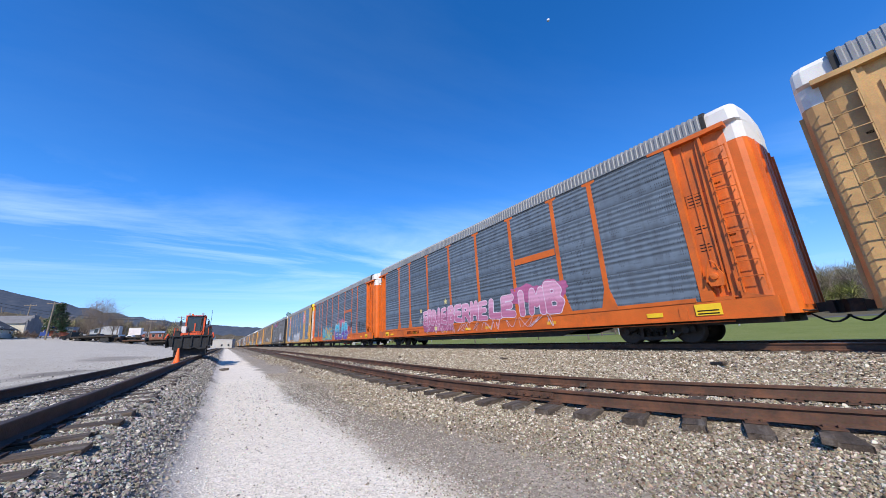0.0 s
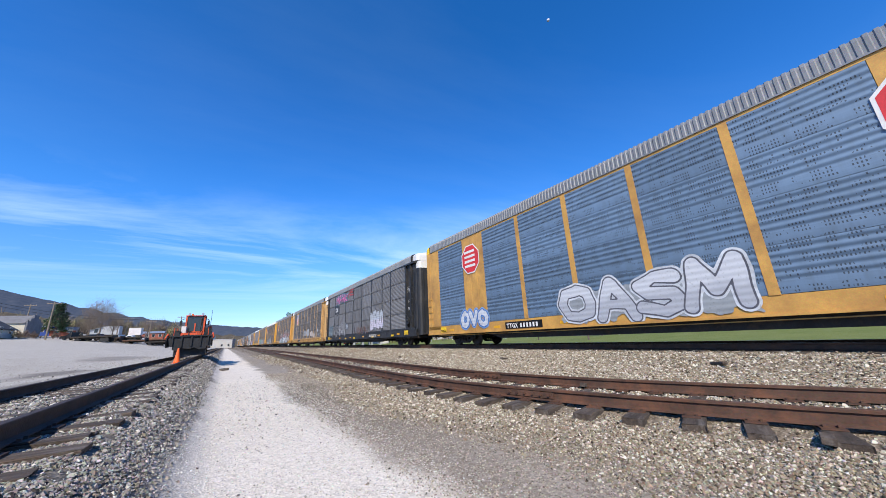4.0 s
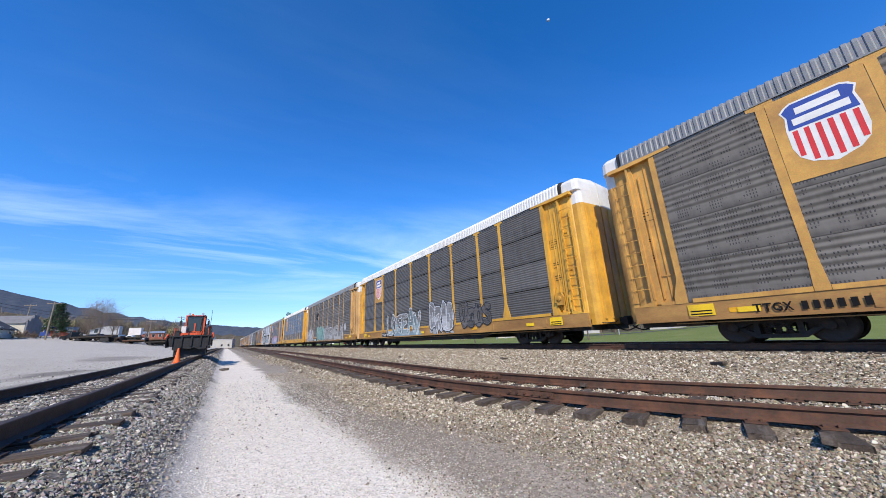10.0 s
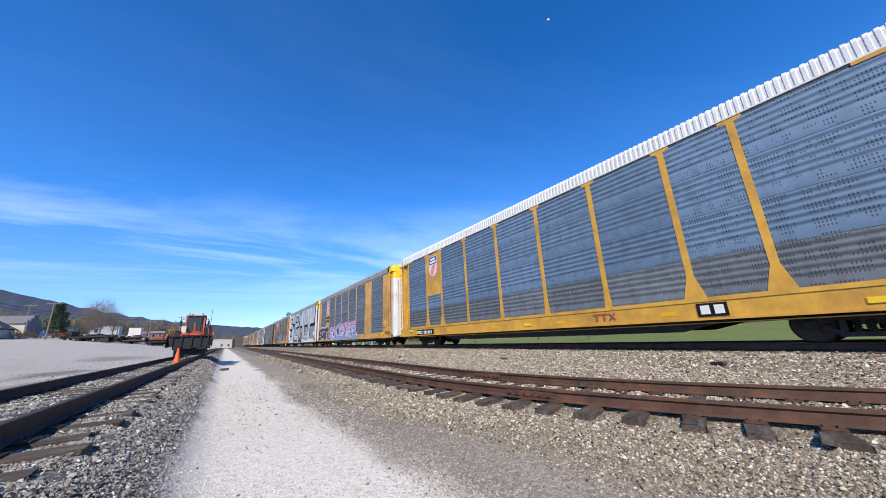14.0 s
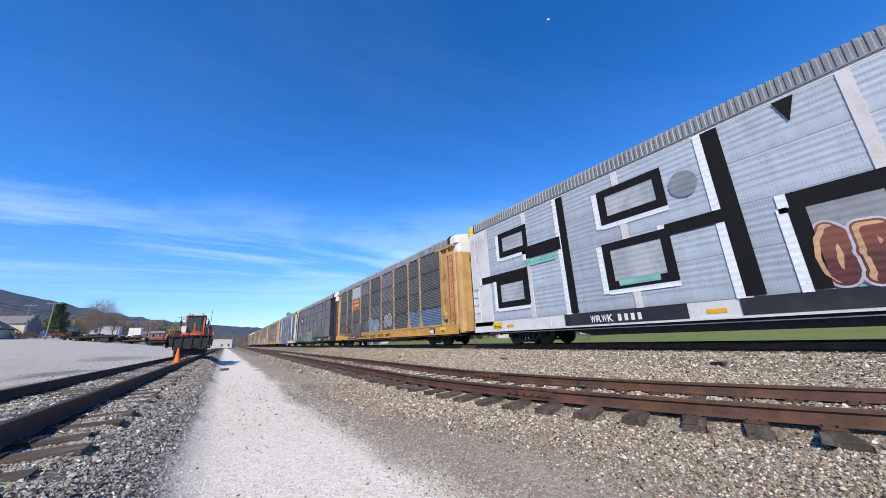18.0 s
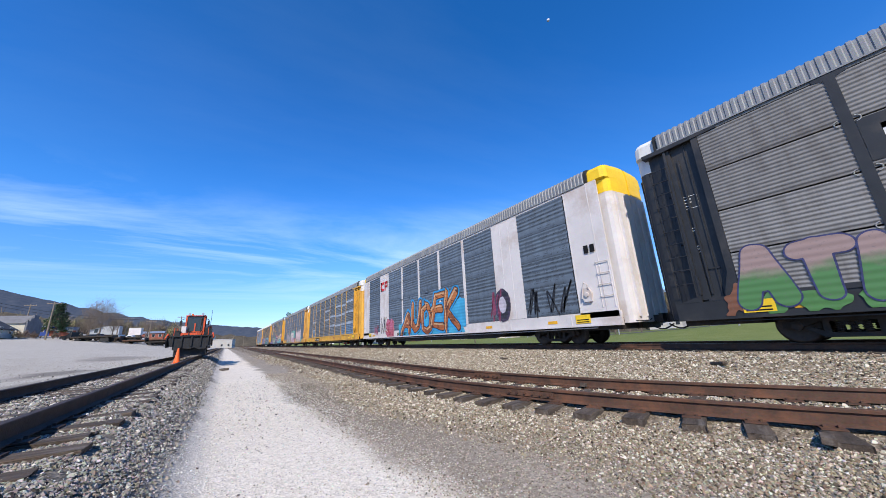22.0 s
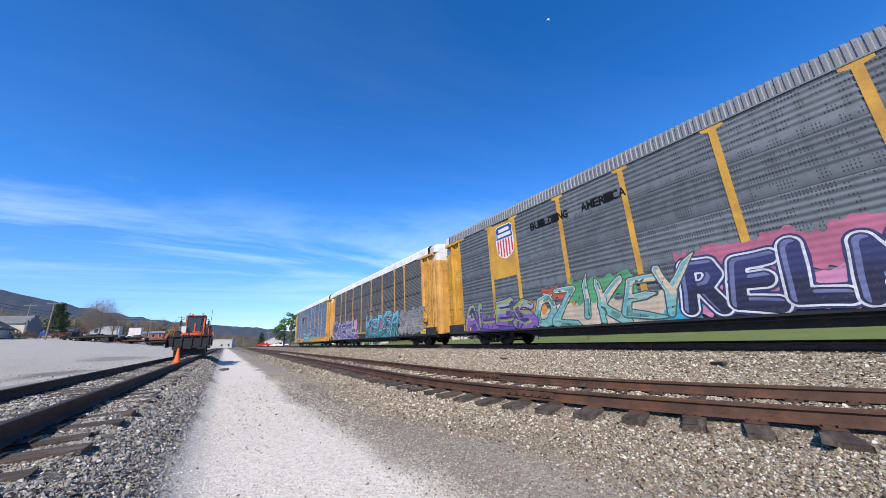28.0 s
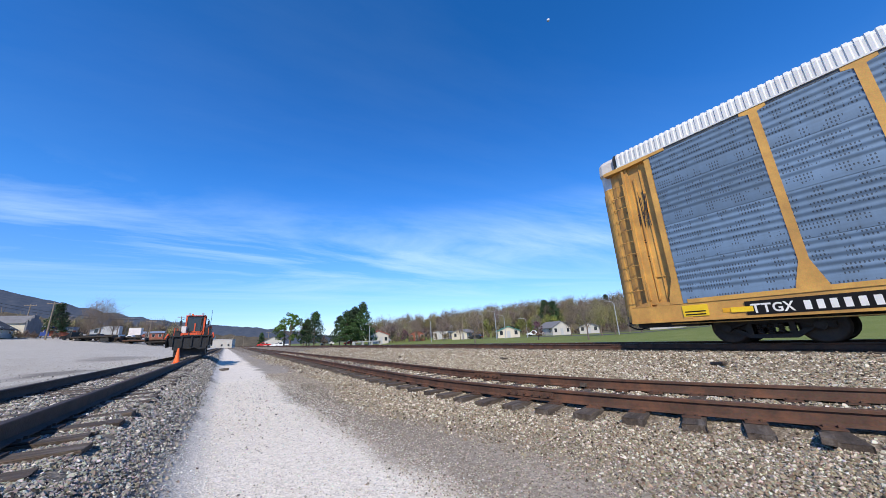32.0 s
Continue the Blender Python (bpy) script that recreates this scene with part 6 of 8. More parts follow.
for k in range(5):
    tag(C[11], 24.5 - 4.6 * k, 1.65, 2.2, 0.9, [DUSK, (0.16, 0.26, 0.32), (0.42, 0.42, 0.41), DUSK, (0.30, 0.30, 0.29)][k], 110 + k, 5, 0.032)
tag(C[11], 18.5, SILL0 + 0.12, 9.0, 0.28, BLACK, 118, 16, 0.05)
mural(C[11], "SAM", 21.9, 19.9, 1.0, 2.0, ((0.19, 0.06, 0.055), (0.13, 0.07, 0.06)), (0.14, 0.05, 0.045), None, [], 0.10, 0.03, 1.0, 119)
mural(C[11], "OEUR", 19.6, 16.6, 0.95, 2.0, ((0.13, 0.12, 0.115), (0.12, 0.10, 0.09)), (0.17, 0.065, 0.06), (0.17, 0.165, 0.16), [], 0.12, 0.03, 0.9, 117)
bubbles(C[11], 2, 14.4, 1.2, 2.4, 1.4, ((0.16, 0.20, 0.24), GREY), (0.22, 0.34, 0.42), None, 120)
bubbles(C[11], 2, 10.8, 1.5, 1.5, 1.3, (DULL, GREY), PALE, None, 121)
decal(C[11], "painted_words", [rect(19.1, 17.5, 4.42, 4.62), rect(19.1, 17.3, 4.0, 4.2)], -W - 0.034, spray((0.55, 0.40, 0.26), (0.42, 0.24, 0.13)), "worn pale lettering left as bars")
stencil(C[11], 20.6, SILL0 + 0.16, "TTGX", 6, 0.26, WM, BM)
marks(C[11], 3.2, SILL0 + 0.14, 2, 0.26, WM, None, BM)
worm_logo(C[12], 7)
mural(C[12], "ATNK", 24.0, 19.8, 0.95, 2.5, ((0.30, 0.21, 0.19), (0.07, 0.19, 0.06)), NAVY, None, [((0.08, 0.22, 0.06), 0.0, 1.0, -0.1, 0.18), ((0.20, 0.08, 0.04), -0.06, 0.03, -0.1, 0.3)], 0.20, 0.035, 0.5, 121)
mural(C[12], "GIEK", 19.6, 17.1, 0.85, 2.2, ((0.22, 0.22, 0.22), GREY), BLACK, None, [((0.16, 0.16, 0.16), 0.0, 1.0, 0.0, 0.5)], 0.12, 0.04, 1.0, 122)
mural(C[12], "STUBO", 17.0, 12.2, 0.85, 2.3, ((0.62, 0.36, 0.05), (0.38, 0.44, 0.10)), BLACK, None, [((0.05, 0.24, 0.34), 0.1, 1.12, -0.1, 0.5), (RUSTY, 0.3, 0.55, -0.1, 0.2), ((0.20, 0.18, 0.36), 0.8, 1.3, -0.1, 0.2)], 0.14, 0.045, 1.0, 123, (0.20, 0.50, 0.58))
mural(C[12], "NTUR", 11.4, 9.2, 1.35, 2.05, ((0.14, 0.135, 0.13), (0.13, 0.125, 0.12)), (0.115, 0.11, 0.105), None, [], 0.09, 0.02, 0.5, 124)
mural(C[12], "STAR", 8.6, 4.0, 1.4, 2.4, ((0.145, 0.14, 0.135), (0.13, 0.125, 0.12)), (0.115, 0.11, 0.105), None, [], 0.12, 0.02, 0.5, 125)
stencil(C[12], 8.2, SILL0 + 0.16, "", 8, 0.28, WM)
P = [rect(21.1, 20.9, 4.62, 5.4), rect(21.1, 20.45, 5.2, 5.4), rect(21.1, 20.45, 4.62, 4.82), rect(20.3, 20.1, 4.62, 5.4), rect(20.3, 19.7, 5.2, 5.4), rect(20.3, 19.7, 4.88, 5.06), rect(19.88, 19.7, 4.9, 5.38)]
decal(C[13], "painted_emblem", P, -W - 0.026, M["decal_red"], "red angular emblem")
mural(C[13], "AUOEK", 16.9, 9.6, 0.85, 2.95, ((0.42, 0.14, 0.035), (0.34, 0.10, 0.03)), (0.03, 0.015, 0.012), (0.03, 0.30, 0.62), [((0.05, 0.36, 0.56), 0.02, 1.06, -0.1, 0.45), ((0.05, 0.36, 0.60), 0.55, 1.1, 0.1, 0.85), ((0.08, 0.40, 0.50), -0.10, 0.1, 0.0, 0.35)], 0.19, 0.05, 0.95, 131, (0.62, 0.38, 0.20), BLACK, 0.12, 0.2, 0.25)
mural(C[13], "SA", 20.0, 18.6, 0.8, 2.0, (ROSE, (0.40, 0.10, 0.14)), RED, None, [((0.48, 0.16, 0.20), 0.2, 1.1, -0.1, 0.9)], 0.12, 0.03, 0.9, 132)
tag(C[13], 22.6, 0.9, 0.9, 0.9, ROSE, 136, 3, 0.06)
tag(C[13], 4.4, 1.2, 2.6, 1.3, BLACK, 133, 4, 0.07)
tag(C[13], 21.0, 0.95, 1.5, 1.5, BLACK, 134, 3, 0.04)
tag(C[13], 6.9, 1.2, 1.0, 1.6, (0.26, 0.05, 0.10), 137, 3, 0.05)
decal(C[13], "sprayed_disc", [blob(random.Random(5), 5.9, 1.9, 0.55, 0.80, 18, 0.05)], -W - 0.04, spray((0.08, 0.05, 0.10), BLACK), "round dark sprayed patch")
decal(C[13], "sprayed_disc", [blob(random.Random(6), 5.9, 1.9, 0.26, 0.4, 14, 0.06)], -W - 0.043, spray(PALE))
stencil(C[13], 18.0, SILL0 + 0.16, "", 9, 0.24, BM)
marks(C[13], 1.2, 3.35, 2, 0.30, BM, x=-W - 0.026)
rnd = random.Random(14)
for b in (0, 1, 2, 3, 4, 7):
    a, c = ([END_W] + POSTS)[b] + 0.12, POSTS[b] - 0.12
    for z in ((4.75, 3.6, 2.4), (4.5, 3.5, 2.35), (4.6, 3.45, 2.3), (3.55, 2.4), (4.45, 3.3), (), (), (3.35, 2.2))[b]:
        n = 9
        top = [(a + (c - a) * k / n, z + 0.20 + rnd.uniform(-0.02, 0.03)) for k in range(n + 1)]
        low = [(a + (c - a) * k / n, z + rnd.uniform(-0.05, 0.02)) for k in range(n, -1, -1)]
        decal(C[14], "silver_patch", [low + top], -W - 0.0335, spray((0.36, 0.42, 0.50), (0.24, 0.27, 0.30)), "bright silver worn strip")
lettering(C[14], "stencilled_letters", "TTX", 9.6, SILL0 + 0.2, 0.95, 0.28, -W - 0.040, M["redbrown"], 0.03)
stencil(C[14], 19.1, SILL0 + 0.18, "TTGX", 6, 0.25, WM, BM)
mural(C[15], "OGAS", 19.9, 15.4, 0.8, 2.45, ((0.52, 0.36, 0.40), (0.44, 0.36, 0.36)), (0.06, 0.05, 0.07), MINT, [((0.14, 0.36, 0.28), -0.03, 1.05, 0.0, 0.95), ((0.40, 0.26, 0.12), 0.5, 1.05, 0.1, 0.7)], 0.19, 0.045, 0.7, 151)
mural(C[15], "OBL", 14.7, 10.7, 0.8, 2.75, (CREAM, (0.52, 0.34, 0.40)), (0.10, 0.05, 0.09), MINT, [((0.16, 0.45, 0.36), 0.0, 1.1, 0.0, 1.1), ((0.36, 0.08, 0.16), 0.6, 1.15, -0.1, 0.4)], 0.24, 0.045, 0.5, 152)
mural(C[15], "MN", 8.9, 4.2, 0.8, 2.75, ((0.66, 0.50, 0.48), (0.56, 0.38, 0.36)), BLACK, (0.62, 0.55, 0.52), [((0.16, 0.45, 0.36), 0.02, 1.14, -0.05, 0.5), ((0.55, 0.32, 0.12), 0.0, 0.9, -0.1, 0.1)], 0.40, 0.05, 0.4, 153, swell=0.3)
decal(C[15], "sprayed_edge", [[(4.6, 1.3), (4.0, 1.25), (2.6, 0.95), (3.6, 1.45), (4.3, 2.4), (4.5, 3.1)]], -W - 0.0365, spray(TEAL, MINT), "teal sprayed edge")
plate_sign(C[16], 7, 3.2, 5.98, "gold")
shield(C[16], 20.2, 4.1, 1.22, 1.75, -W - 0.018)
lettering(C[16], "slogan", "BUILDING", 18.5, 5.02, 2.0, 0.36, -W - 0.034, BM, 0.03, 1, 0.0, "black slogan letters")
lettering(C[16], "slogan", "AMERICA", 15.9, 5.02, 1.75, 0.36, -W - 0.034, BM, 0.03, 1, 0.0, "black slogan letters")
mural(C[16], "ALES", 23.9, 18.8, 0.75, 2.15, (GREY, (0.20, 0.10, 0.34)), NAVY, None, [((0.12, 0.07, 0.26), -0.02, 1.05, -0.1, 0.45), ((0.62, 0.26, 0.05), 0.82, 1.1, 0.4, 0.8)], 0.17, 0.045, 0.9, 161, LIME)
mural(C[16], "OZIKEY", 18.7, 13.0, 0.8, 2.3, ((0.62, 0.46, 0.32), (0.20, 0.40, 0.34)), (0.04, 0.10, 0.10), None, [((0.60, 0.48, 0.36), -0.04, 1.02, -0.1, 0.5), ((0.50, 0.10, 0.05), 0.05, 0.5, 0.7, 1.0), ((0.10, 0.34, 0.16), 0.3, 0.75, 0.55, 1.05), (CYAN, 0.85, 1.04, -0.1, 0.2)], 0.11, 0.04, 1.1, 162, (0.16, 0.42, 0.46))
mural(C[16], "RELM", 13.2, 8.9, 0.8, 2.4, ((0.03, 0.035, 0.12), (0.02, 0.02, 0.05)), (0.70, 0.70, 0.72), NAVY, [(ROSE, 0.02, 0.95, 0.55, 1.15), (PINK, 0.0, 1.0, 0.0, 0.5)], 0.19, 0.05, 0.35, 163, (0.16, 0.18, 0.34), None, 0.05, 0.1)
mural(C[16], "LESER", 8.5, 1.9, 0.85, 2.75, ((0.66, 0.42, 0.22), (0.05, 0.34, 0.36)), (0.09, 0.05, 0.20), (0.62, 0.52, 0.12), [((0.52, 0.10, 0.18), -0.06, 0.6, -0.05, 0.6), (TEAL, 0.05, 0.95, -0.1, 0.3), ((0.56, 0.14, 0.20), 0.45, 1.1, 0.2, 0.95), ((0.50, 0.06, 0.10), 0.85, 1.08, -0.1, 0.3)], 0.24, 0.06, 0.5, 164, (0.74, 0.62, 0.44), (0.09, 0.05, 0.20), 0.03, 0.1, 0.3)
stencil(C[16], 20.0, SILL0 + 0.14, "TTGX", 6, 0.22, WM, BM)
mural(C[17], "CABEL", 24.4, 15.2, 0.78, 2.6, ((0.07, 0.045, 0.16), (0.12, 0.075, 0.24)), (0.50, 0.51, 0.53), (0.12, 0.08, 0.20), [((0.36, 0.38, 0.44), -0.02, 1.02, -0.1, 0.4), ((0.55, 0.34, 0.40), 0.4, 0.98, 0.5, 1.0), ((0.08, 0.07, 0.08), 0.1, 0.5, 0.6, 1.0)], 0.20, 0.055, 1.0, 171, (0.38, 0.35, 0.50), BLACK)
mural(C[17], "KEDSR", 12.7, 5.4, 0.78, 2.6, ((0.12, 0.36, 0.44), (0.03, 0.22, 0.24)), (0.015, 0.025, 0.03), (0.34, 0.36, 0.36), [((0.50, 0.14, 0.22), 0.0, 1.08, 0.15, 0.85), (TEAL, 0.1, 0.9, -0.1, 0.3)], 0.20, 0.05, 1.1, 172, (0.30, 0.46, 0.56), BLACK, 0.04, 0.2)
mural(C[17], "SKIE", 5.4, 1.7, 0.95, 2.5, ((0.23, 0.225, 0.22), (0.31, 0.29, 0.275)), (0.11, 0.105, 0.10), (0.30, 0.29, 0.28), [((0.26, 0.24, 0.225), -0.05, 1.0, 0.0, 0.9)], 0.17, 0.035, 0.8, 173)
stencil(C[17], 20.6, SILL0 + 0.14, "CPAA", 5, 0.24, WM)
bars_logo(C[18], 17.9, 4.2, 2.1, BM)
mural(C[18], "SKEMC", 17.0, 10.9, 0.82, 2.2, ((0.10, 0.40, 0.44), (0.30, 0.52, 0.52)), BLACK, (0.06, 0.26, 0.30), [((0.05, 0.34, 0.38), -0.04, 1.06, -0.05, 0.5)], 0.13, 0.045, 1.15, 181, (0.60, 0.62, 0.62), BLACK, 0.05, 0.25)
stencil(C[18], 22.5, SILL0 + 0.16, "TTGX", 6, 0.24, WM, BM)
lettering(C[18], "stencilled_letters", "TTX", 11.6, SILL0 + 0.2, 0.85, 0.26, -W - 0.040, M["redbrown"], 0.03)
tag(C[18], CAR_L - 0.78, 3.75, 0.7, 1.4, BLACK, 182, 3, 0.02, -W + 0.085)
for n in (0, 1, 4, 5, 6, 7, 8, 11, 14, 15, 18):
    for y in (3.3, 12.9, 22.9):
        decal(C[n], "reflector_strip", [rect(y, y - 0.45, SILL0 + 0.2, SILL0 + 0.33)], -W - 0.017, M["lemon"])
for n in (3, 12):
    for y in (4.4, 8.7, 13.9, 16.8):
        decal(C[n], "reflector_strip", [rect(y, y - 0.5, SILL0 + 0.12, SILL0 + 0.26)], -W - 0.017, M["lemon"])

# ---------------------------------------------------------------- yard, houses, trees and distance
def at(az, d):
    return d * math.sin(radians(az)), d * math.cos(radians(az))


M["bark"] = surface("grey brown bark", (0.13, 0.10, 0.08), 0.9, 0, 4, 0.3, None, 0, 0.4)
M["twig"] = surface("bare twigs", (0.19, 0.15, 0.12), 0.9, 0, 4, 0.3, None, 0, 0.2)
M["bud"] = surface("budding pale green twigs", (0.22, 0.20, 0.09), 0.9, 0, 4, 0.3, None, 0, 0.2)


def leaf_surface(name, c):
    m, nt, N, L, b = nodes(name)
    g = N("ShaderNodeNewGeometry")
    r = ramp(nt, [(0.0, shade(c, 0.55)), (0.6, c), (1.0, shade(c, 1.6))])
    L(g.outputs["Random Per Island"], r.inputs[0])
    # broad shifts of hue from tree to tree
    n = N("ShaderNodeTexNoise"); n.inputs["Scale"].default_value = 0.16; n.inputs["Detail"].default_value = 2
    L(g.outputs["Position"], n.inputs["Vector"])
    hue = ramp(nt, [(0.36, (0.82, 0.72, 0.82)), (0.5, (1.0, 1.0, 1.0)), (0.64, (1.12, 1.22, 0.78))])
    L(n.outputs["Fac"], hue.inputs[0])
    mx = N("ShaderNodeMix"); mx.data_type, mx.blend_type = "RGBA", "MULTIPLY"; mx.inputs["Factor"].default_value = 1.0
    L(r.outputs[0], mx.inputs["A"]); L(hue.outputs[0], mx.inputs["B"])
    L(mx.outputs["Result"], b.inputs["Base Color"])
    b.inputs["Roughness"].default_value = 0.75
    b.inputs["Specular IOR Level"].default_value = 0.2
    return m


M["pine"] = leaf_surface("dark conifer needles", (0.042, 0.075, 0.038))
M["leaf"] = leaf_surface("fresh spring leaves", (0.075, 0.13, 0.025))
M["brush"] = leaf_surface("brown winter brush", (0.16, 0.125, 0.085))
M["haze_wood"] = leaf_surface("bare spring woods", (0.165, 0.135, 0.095))
M["grey_wood"] = leaf_surface("grey bare twigs", (0.20, 0.17, 0.145))
M["bud_wood"] = leaf_surface("pale green budding twigs", (0.15, 0.155, 0.055))
M["redbud"] = leaf_surface("purple budding twigs", (0.15, 0.085, 0.10))


def leaves(name, clumps, n, size, seed, material, parent, label=""):
    """Many small turned leaf tufts, gathered in clumps of (x, y, z, radius)."""
    rng = np.random.default_rng(seed)
    verts = np.zeros((n * 4, 3)); faces = []
    w = np.array([c[3] ** 2 for c in clumps]); w = w / w.sum()
    pick = rng.choice(len(clumps), n, p=w)
    cc = np.array(clumps)[pick]
    d = rng.normal(size=(n, 3)); d /= np.linalg.norm(d, axis=1)[:, None]
    rad = cc[:, 3] * rng.uniform(0.55, 1.05, n)
    p = cc[:, :3] + d * rad[:, None] * np.array([1, 1, 0.8])
    u = rng.normal(size=(n, 3)); u /= np.linalg.norm(u, axis=1)[:, None]
    v = np.cross(u, rng.normal(size=(n, 3))); v /= np.linalg.norm(v, axis=1)[:, None]
    s = size * rng.uniform(0.6, 1.4, n)[:, None]
    for k, (a, b) in enumerate(((-1, -0.6), (1, -0.5), (0.8, 0.6), (-0.9, 0.5))):
        verts[k::4] = p + u * s * a + v * s * b
    faces = np.arange(n * 4).reshape(n, 4)
    me = bpy.data.meshes.new(name)
    me.from_pydata(verts.tolist(), [], faces.tolist())
    return mesh_part(name, me, material, parent, label)


def branches(bm, rnd, base, d, length, r, depth, spread=0.6, sides=5):
    """A limb that bends, tapers and forks."""
    pts, rad = [Vector(base)], [r]
    dd = Vector(d).normalized()
    for i in range(3):
        dd = (dd + Vector((rnd.uniform(-1, 1), rnd.uniform(-1, 1), rnd.uniform(-0.2, 0.5))) * 0.16).normalized()
        pts.append(pts[-1] + dd * length / 3)
        rad.append(r * (1 - 0.18 * (i + 1)))
    tube(bm, pts, rad, max(3, sides), False)
    if depth > 0:
        for k in range(rnd.choice((2, 3, 3))):
            t = pts[rnd.choice((1, 2, 3, 3))]
            nd = (dd + Vector((rnd.uniform(-1, 1), rnd.uniform(-1, 1), rnd.uniform(-0.25, 0.6))) * spread * 1.3).normalized()
            branches(bm, rnd, t, nd, length * rnd.uniform(0.55, 0.78), rad[-1] * rnd.uniform(0.5, 0.75), depth - 1, spread, sides - 1)


def bare_mesh(kind, seed, h):
    key = ("bare", kind, seed)
    if key not in SHARED:
        rnd = random.Random(seed)
        bm = bmesh.new()
        for k in range(6):
            a = rnd.uniform(0, 6.28)
            branches(bm, rnd, (0, 0, h * rnd.uniform(0.22, 0.42)), (math.cos(a) * 0.7, math.sin(a) * 0.7, 1), h * 0.34, h * 0.009, 4, 0.62, 4)
        rng = np.random.default_rng(seed + 900)
        v, f = slivers(rng, np.array([(0, 0, h * 0.62)]), np.array([(h * 0.27, h * 0.27, h * 0.38)]), 1500, 0.35, 0.012)
        vs = [bm.verts.new(p) for p in v]
        for a in f:
            bm.faces.new([vs[k] for k in a])
        crown = finish(bm, "crown")
        bm = bmesh.new()
        tube(bm, [(0, 0, -0.2), (0.02, 0, h * 0.1), (-0.04, 0.03, h * 0.25), (0.03, -0.02, h * 0.5)], [h * 0.022, h * 0.017, h * 0.014, h * 0.006], 7)
        SHARED[key] = (finish(bm, "trunk"), crown)
    return SHARED[key]


def bare_tree(x, y, h, seed, twig="twig", label="bare deciduous tree on the grass verge", group="bare trees"):
    t = thing("bare_tree", label, "tree", group, (x, y, ground_z(x, y)))
    a, b = bare_mesh("t", seed % 5, 8.0)
    k = h / 8.0
    p = mesh_part("trunk", a, M["bark"], t)
    c = mesh_part("crown", b, M[twig], t, "crown of bare branches")
    p.scale = c.scale = (k, k, k)
    p.rotation_euler = c.rotation_euler = (0, 0, seed * 1.7)
    return t


def conifer(x, y, h, seed, w=0.32, label="tall dark green pine tree"):
    t = thing("pine_tree", label, "tree", "pine trees", (x, y, ground_z(x, y)))
    rnd = random.Random(seed)
    bm = bmesh.new()
    tube(bm, [(0, 0, -0.2), (0.05, 0, h * 0.5), (0, 0.05, h * 0.97)], [h * 0.022, h * 0.014, h * 0.003], 7)
    clumps = []
    for i in range(46):
        f = 0.16 + 0.82 * (i / 46.0)
        a = i * 2.4 + rnd.uniform(-0.4, 0.4)
        reach = h * w * (1 - f) ** 0.75 * rnd.uniform(0.5, 1.1) + 0.1
        tip = Vector((math.cos(a) * reach, math.sin(a) * reach, h * f - reach * 0.10))
        tube(bm, [(0, 0, h * f), tip], [0.05, 0.015], 4)
        for q in (0.55, 0.95):
            clumps.append((tip.x * q, tip.y * q, h * f - reach * 0.1 * q + 0.1, h * 0.055 * rnd.uniform(0.8, 1.6)))
    part("trunk", bm, M["bark"], t)
    leaves("crown", clumps, 5200, h * 0.013, seed, M["pine"], t, "drooping tiers of needles")
    return t


def leafy_tree(x, y, h, seed, mat="leaf", label="leafy green tree beside the street", n=5000):
    t = thing("leafy_tree", label, "tree", "", (x, y, ground_z(x, y)))
    rnd = random.Random(seed)
    bm = bmesh.new()
    tube(bm, [(0, 0, -0.2), (0.05, 0, h * 0.3), (0, 0.05, h * 0.6)], [h * 0.03, h * 0.02, h * 0.008], 7)
    clumps = []
    for i in range(22):
        a, f = rnd.uniform(0, 6.28), rnd.uniform(0.25, 0.98)
        r = h * 0.40 * math.sin(math.pi * min(0.95, f * 0.85 + 0.12)) * rnd.uniform(0.4, 1.0)
        c = Vector((math.cos(a) * r, math.sin(a) * r, h * f))
        tube(bm, [(0, 0, h * f * 0.55), c], [0.07, 0.02], 4)
        clumps.append((*c, h * rnd.uniform(0.06, 0.12)))
    part("trunk", bm, M["bark"], t)
    leaves("crown", clumps, n, h * 0.014, seed, M[mat], t, "crown of small leaves")
    return t


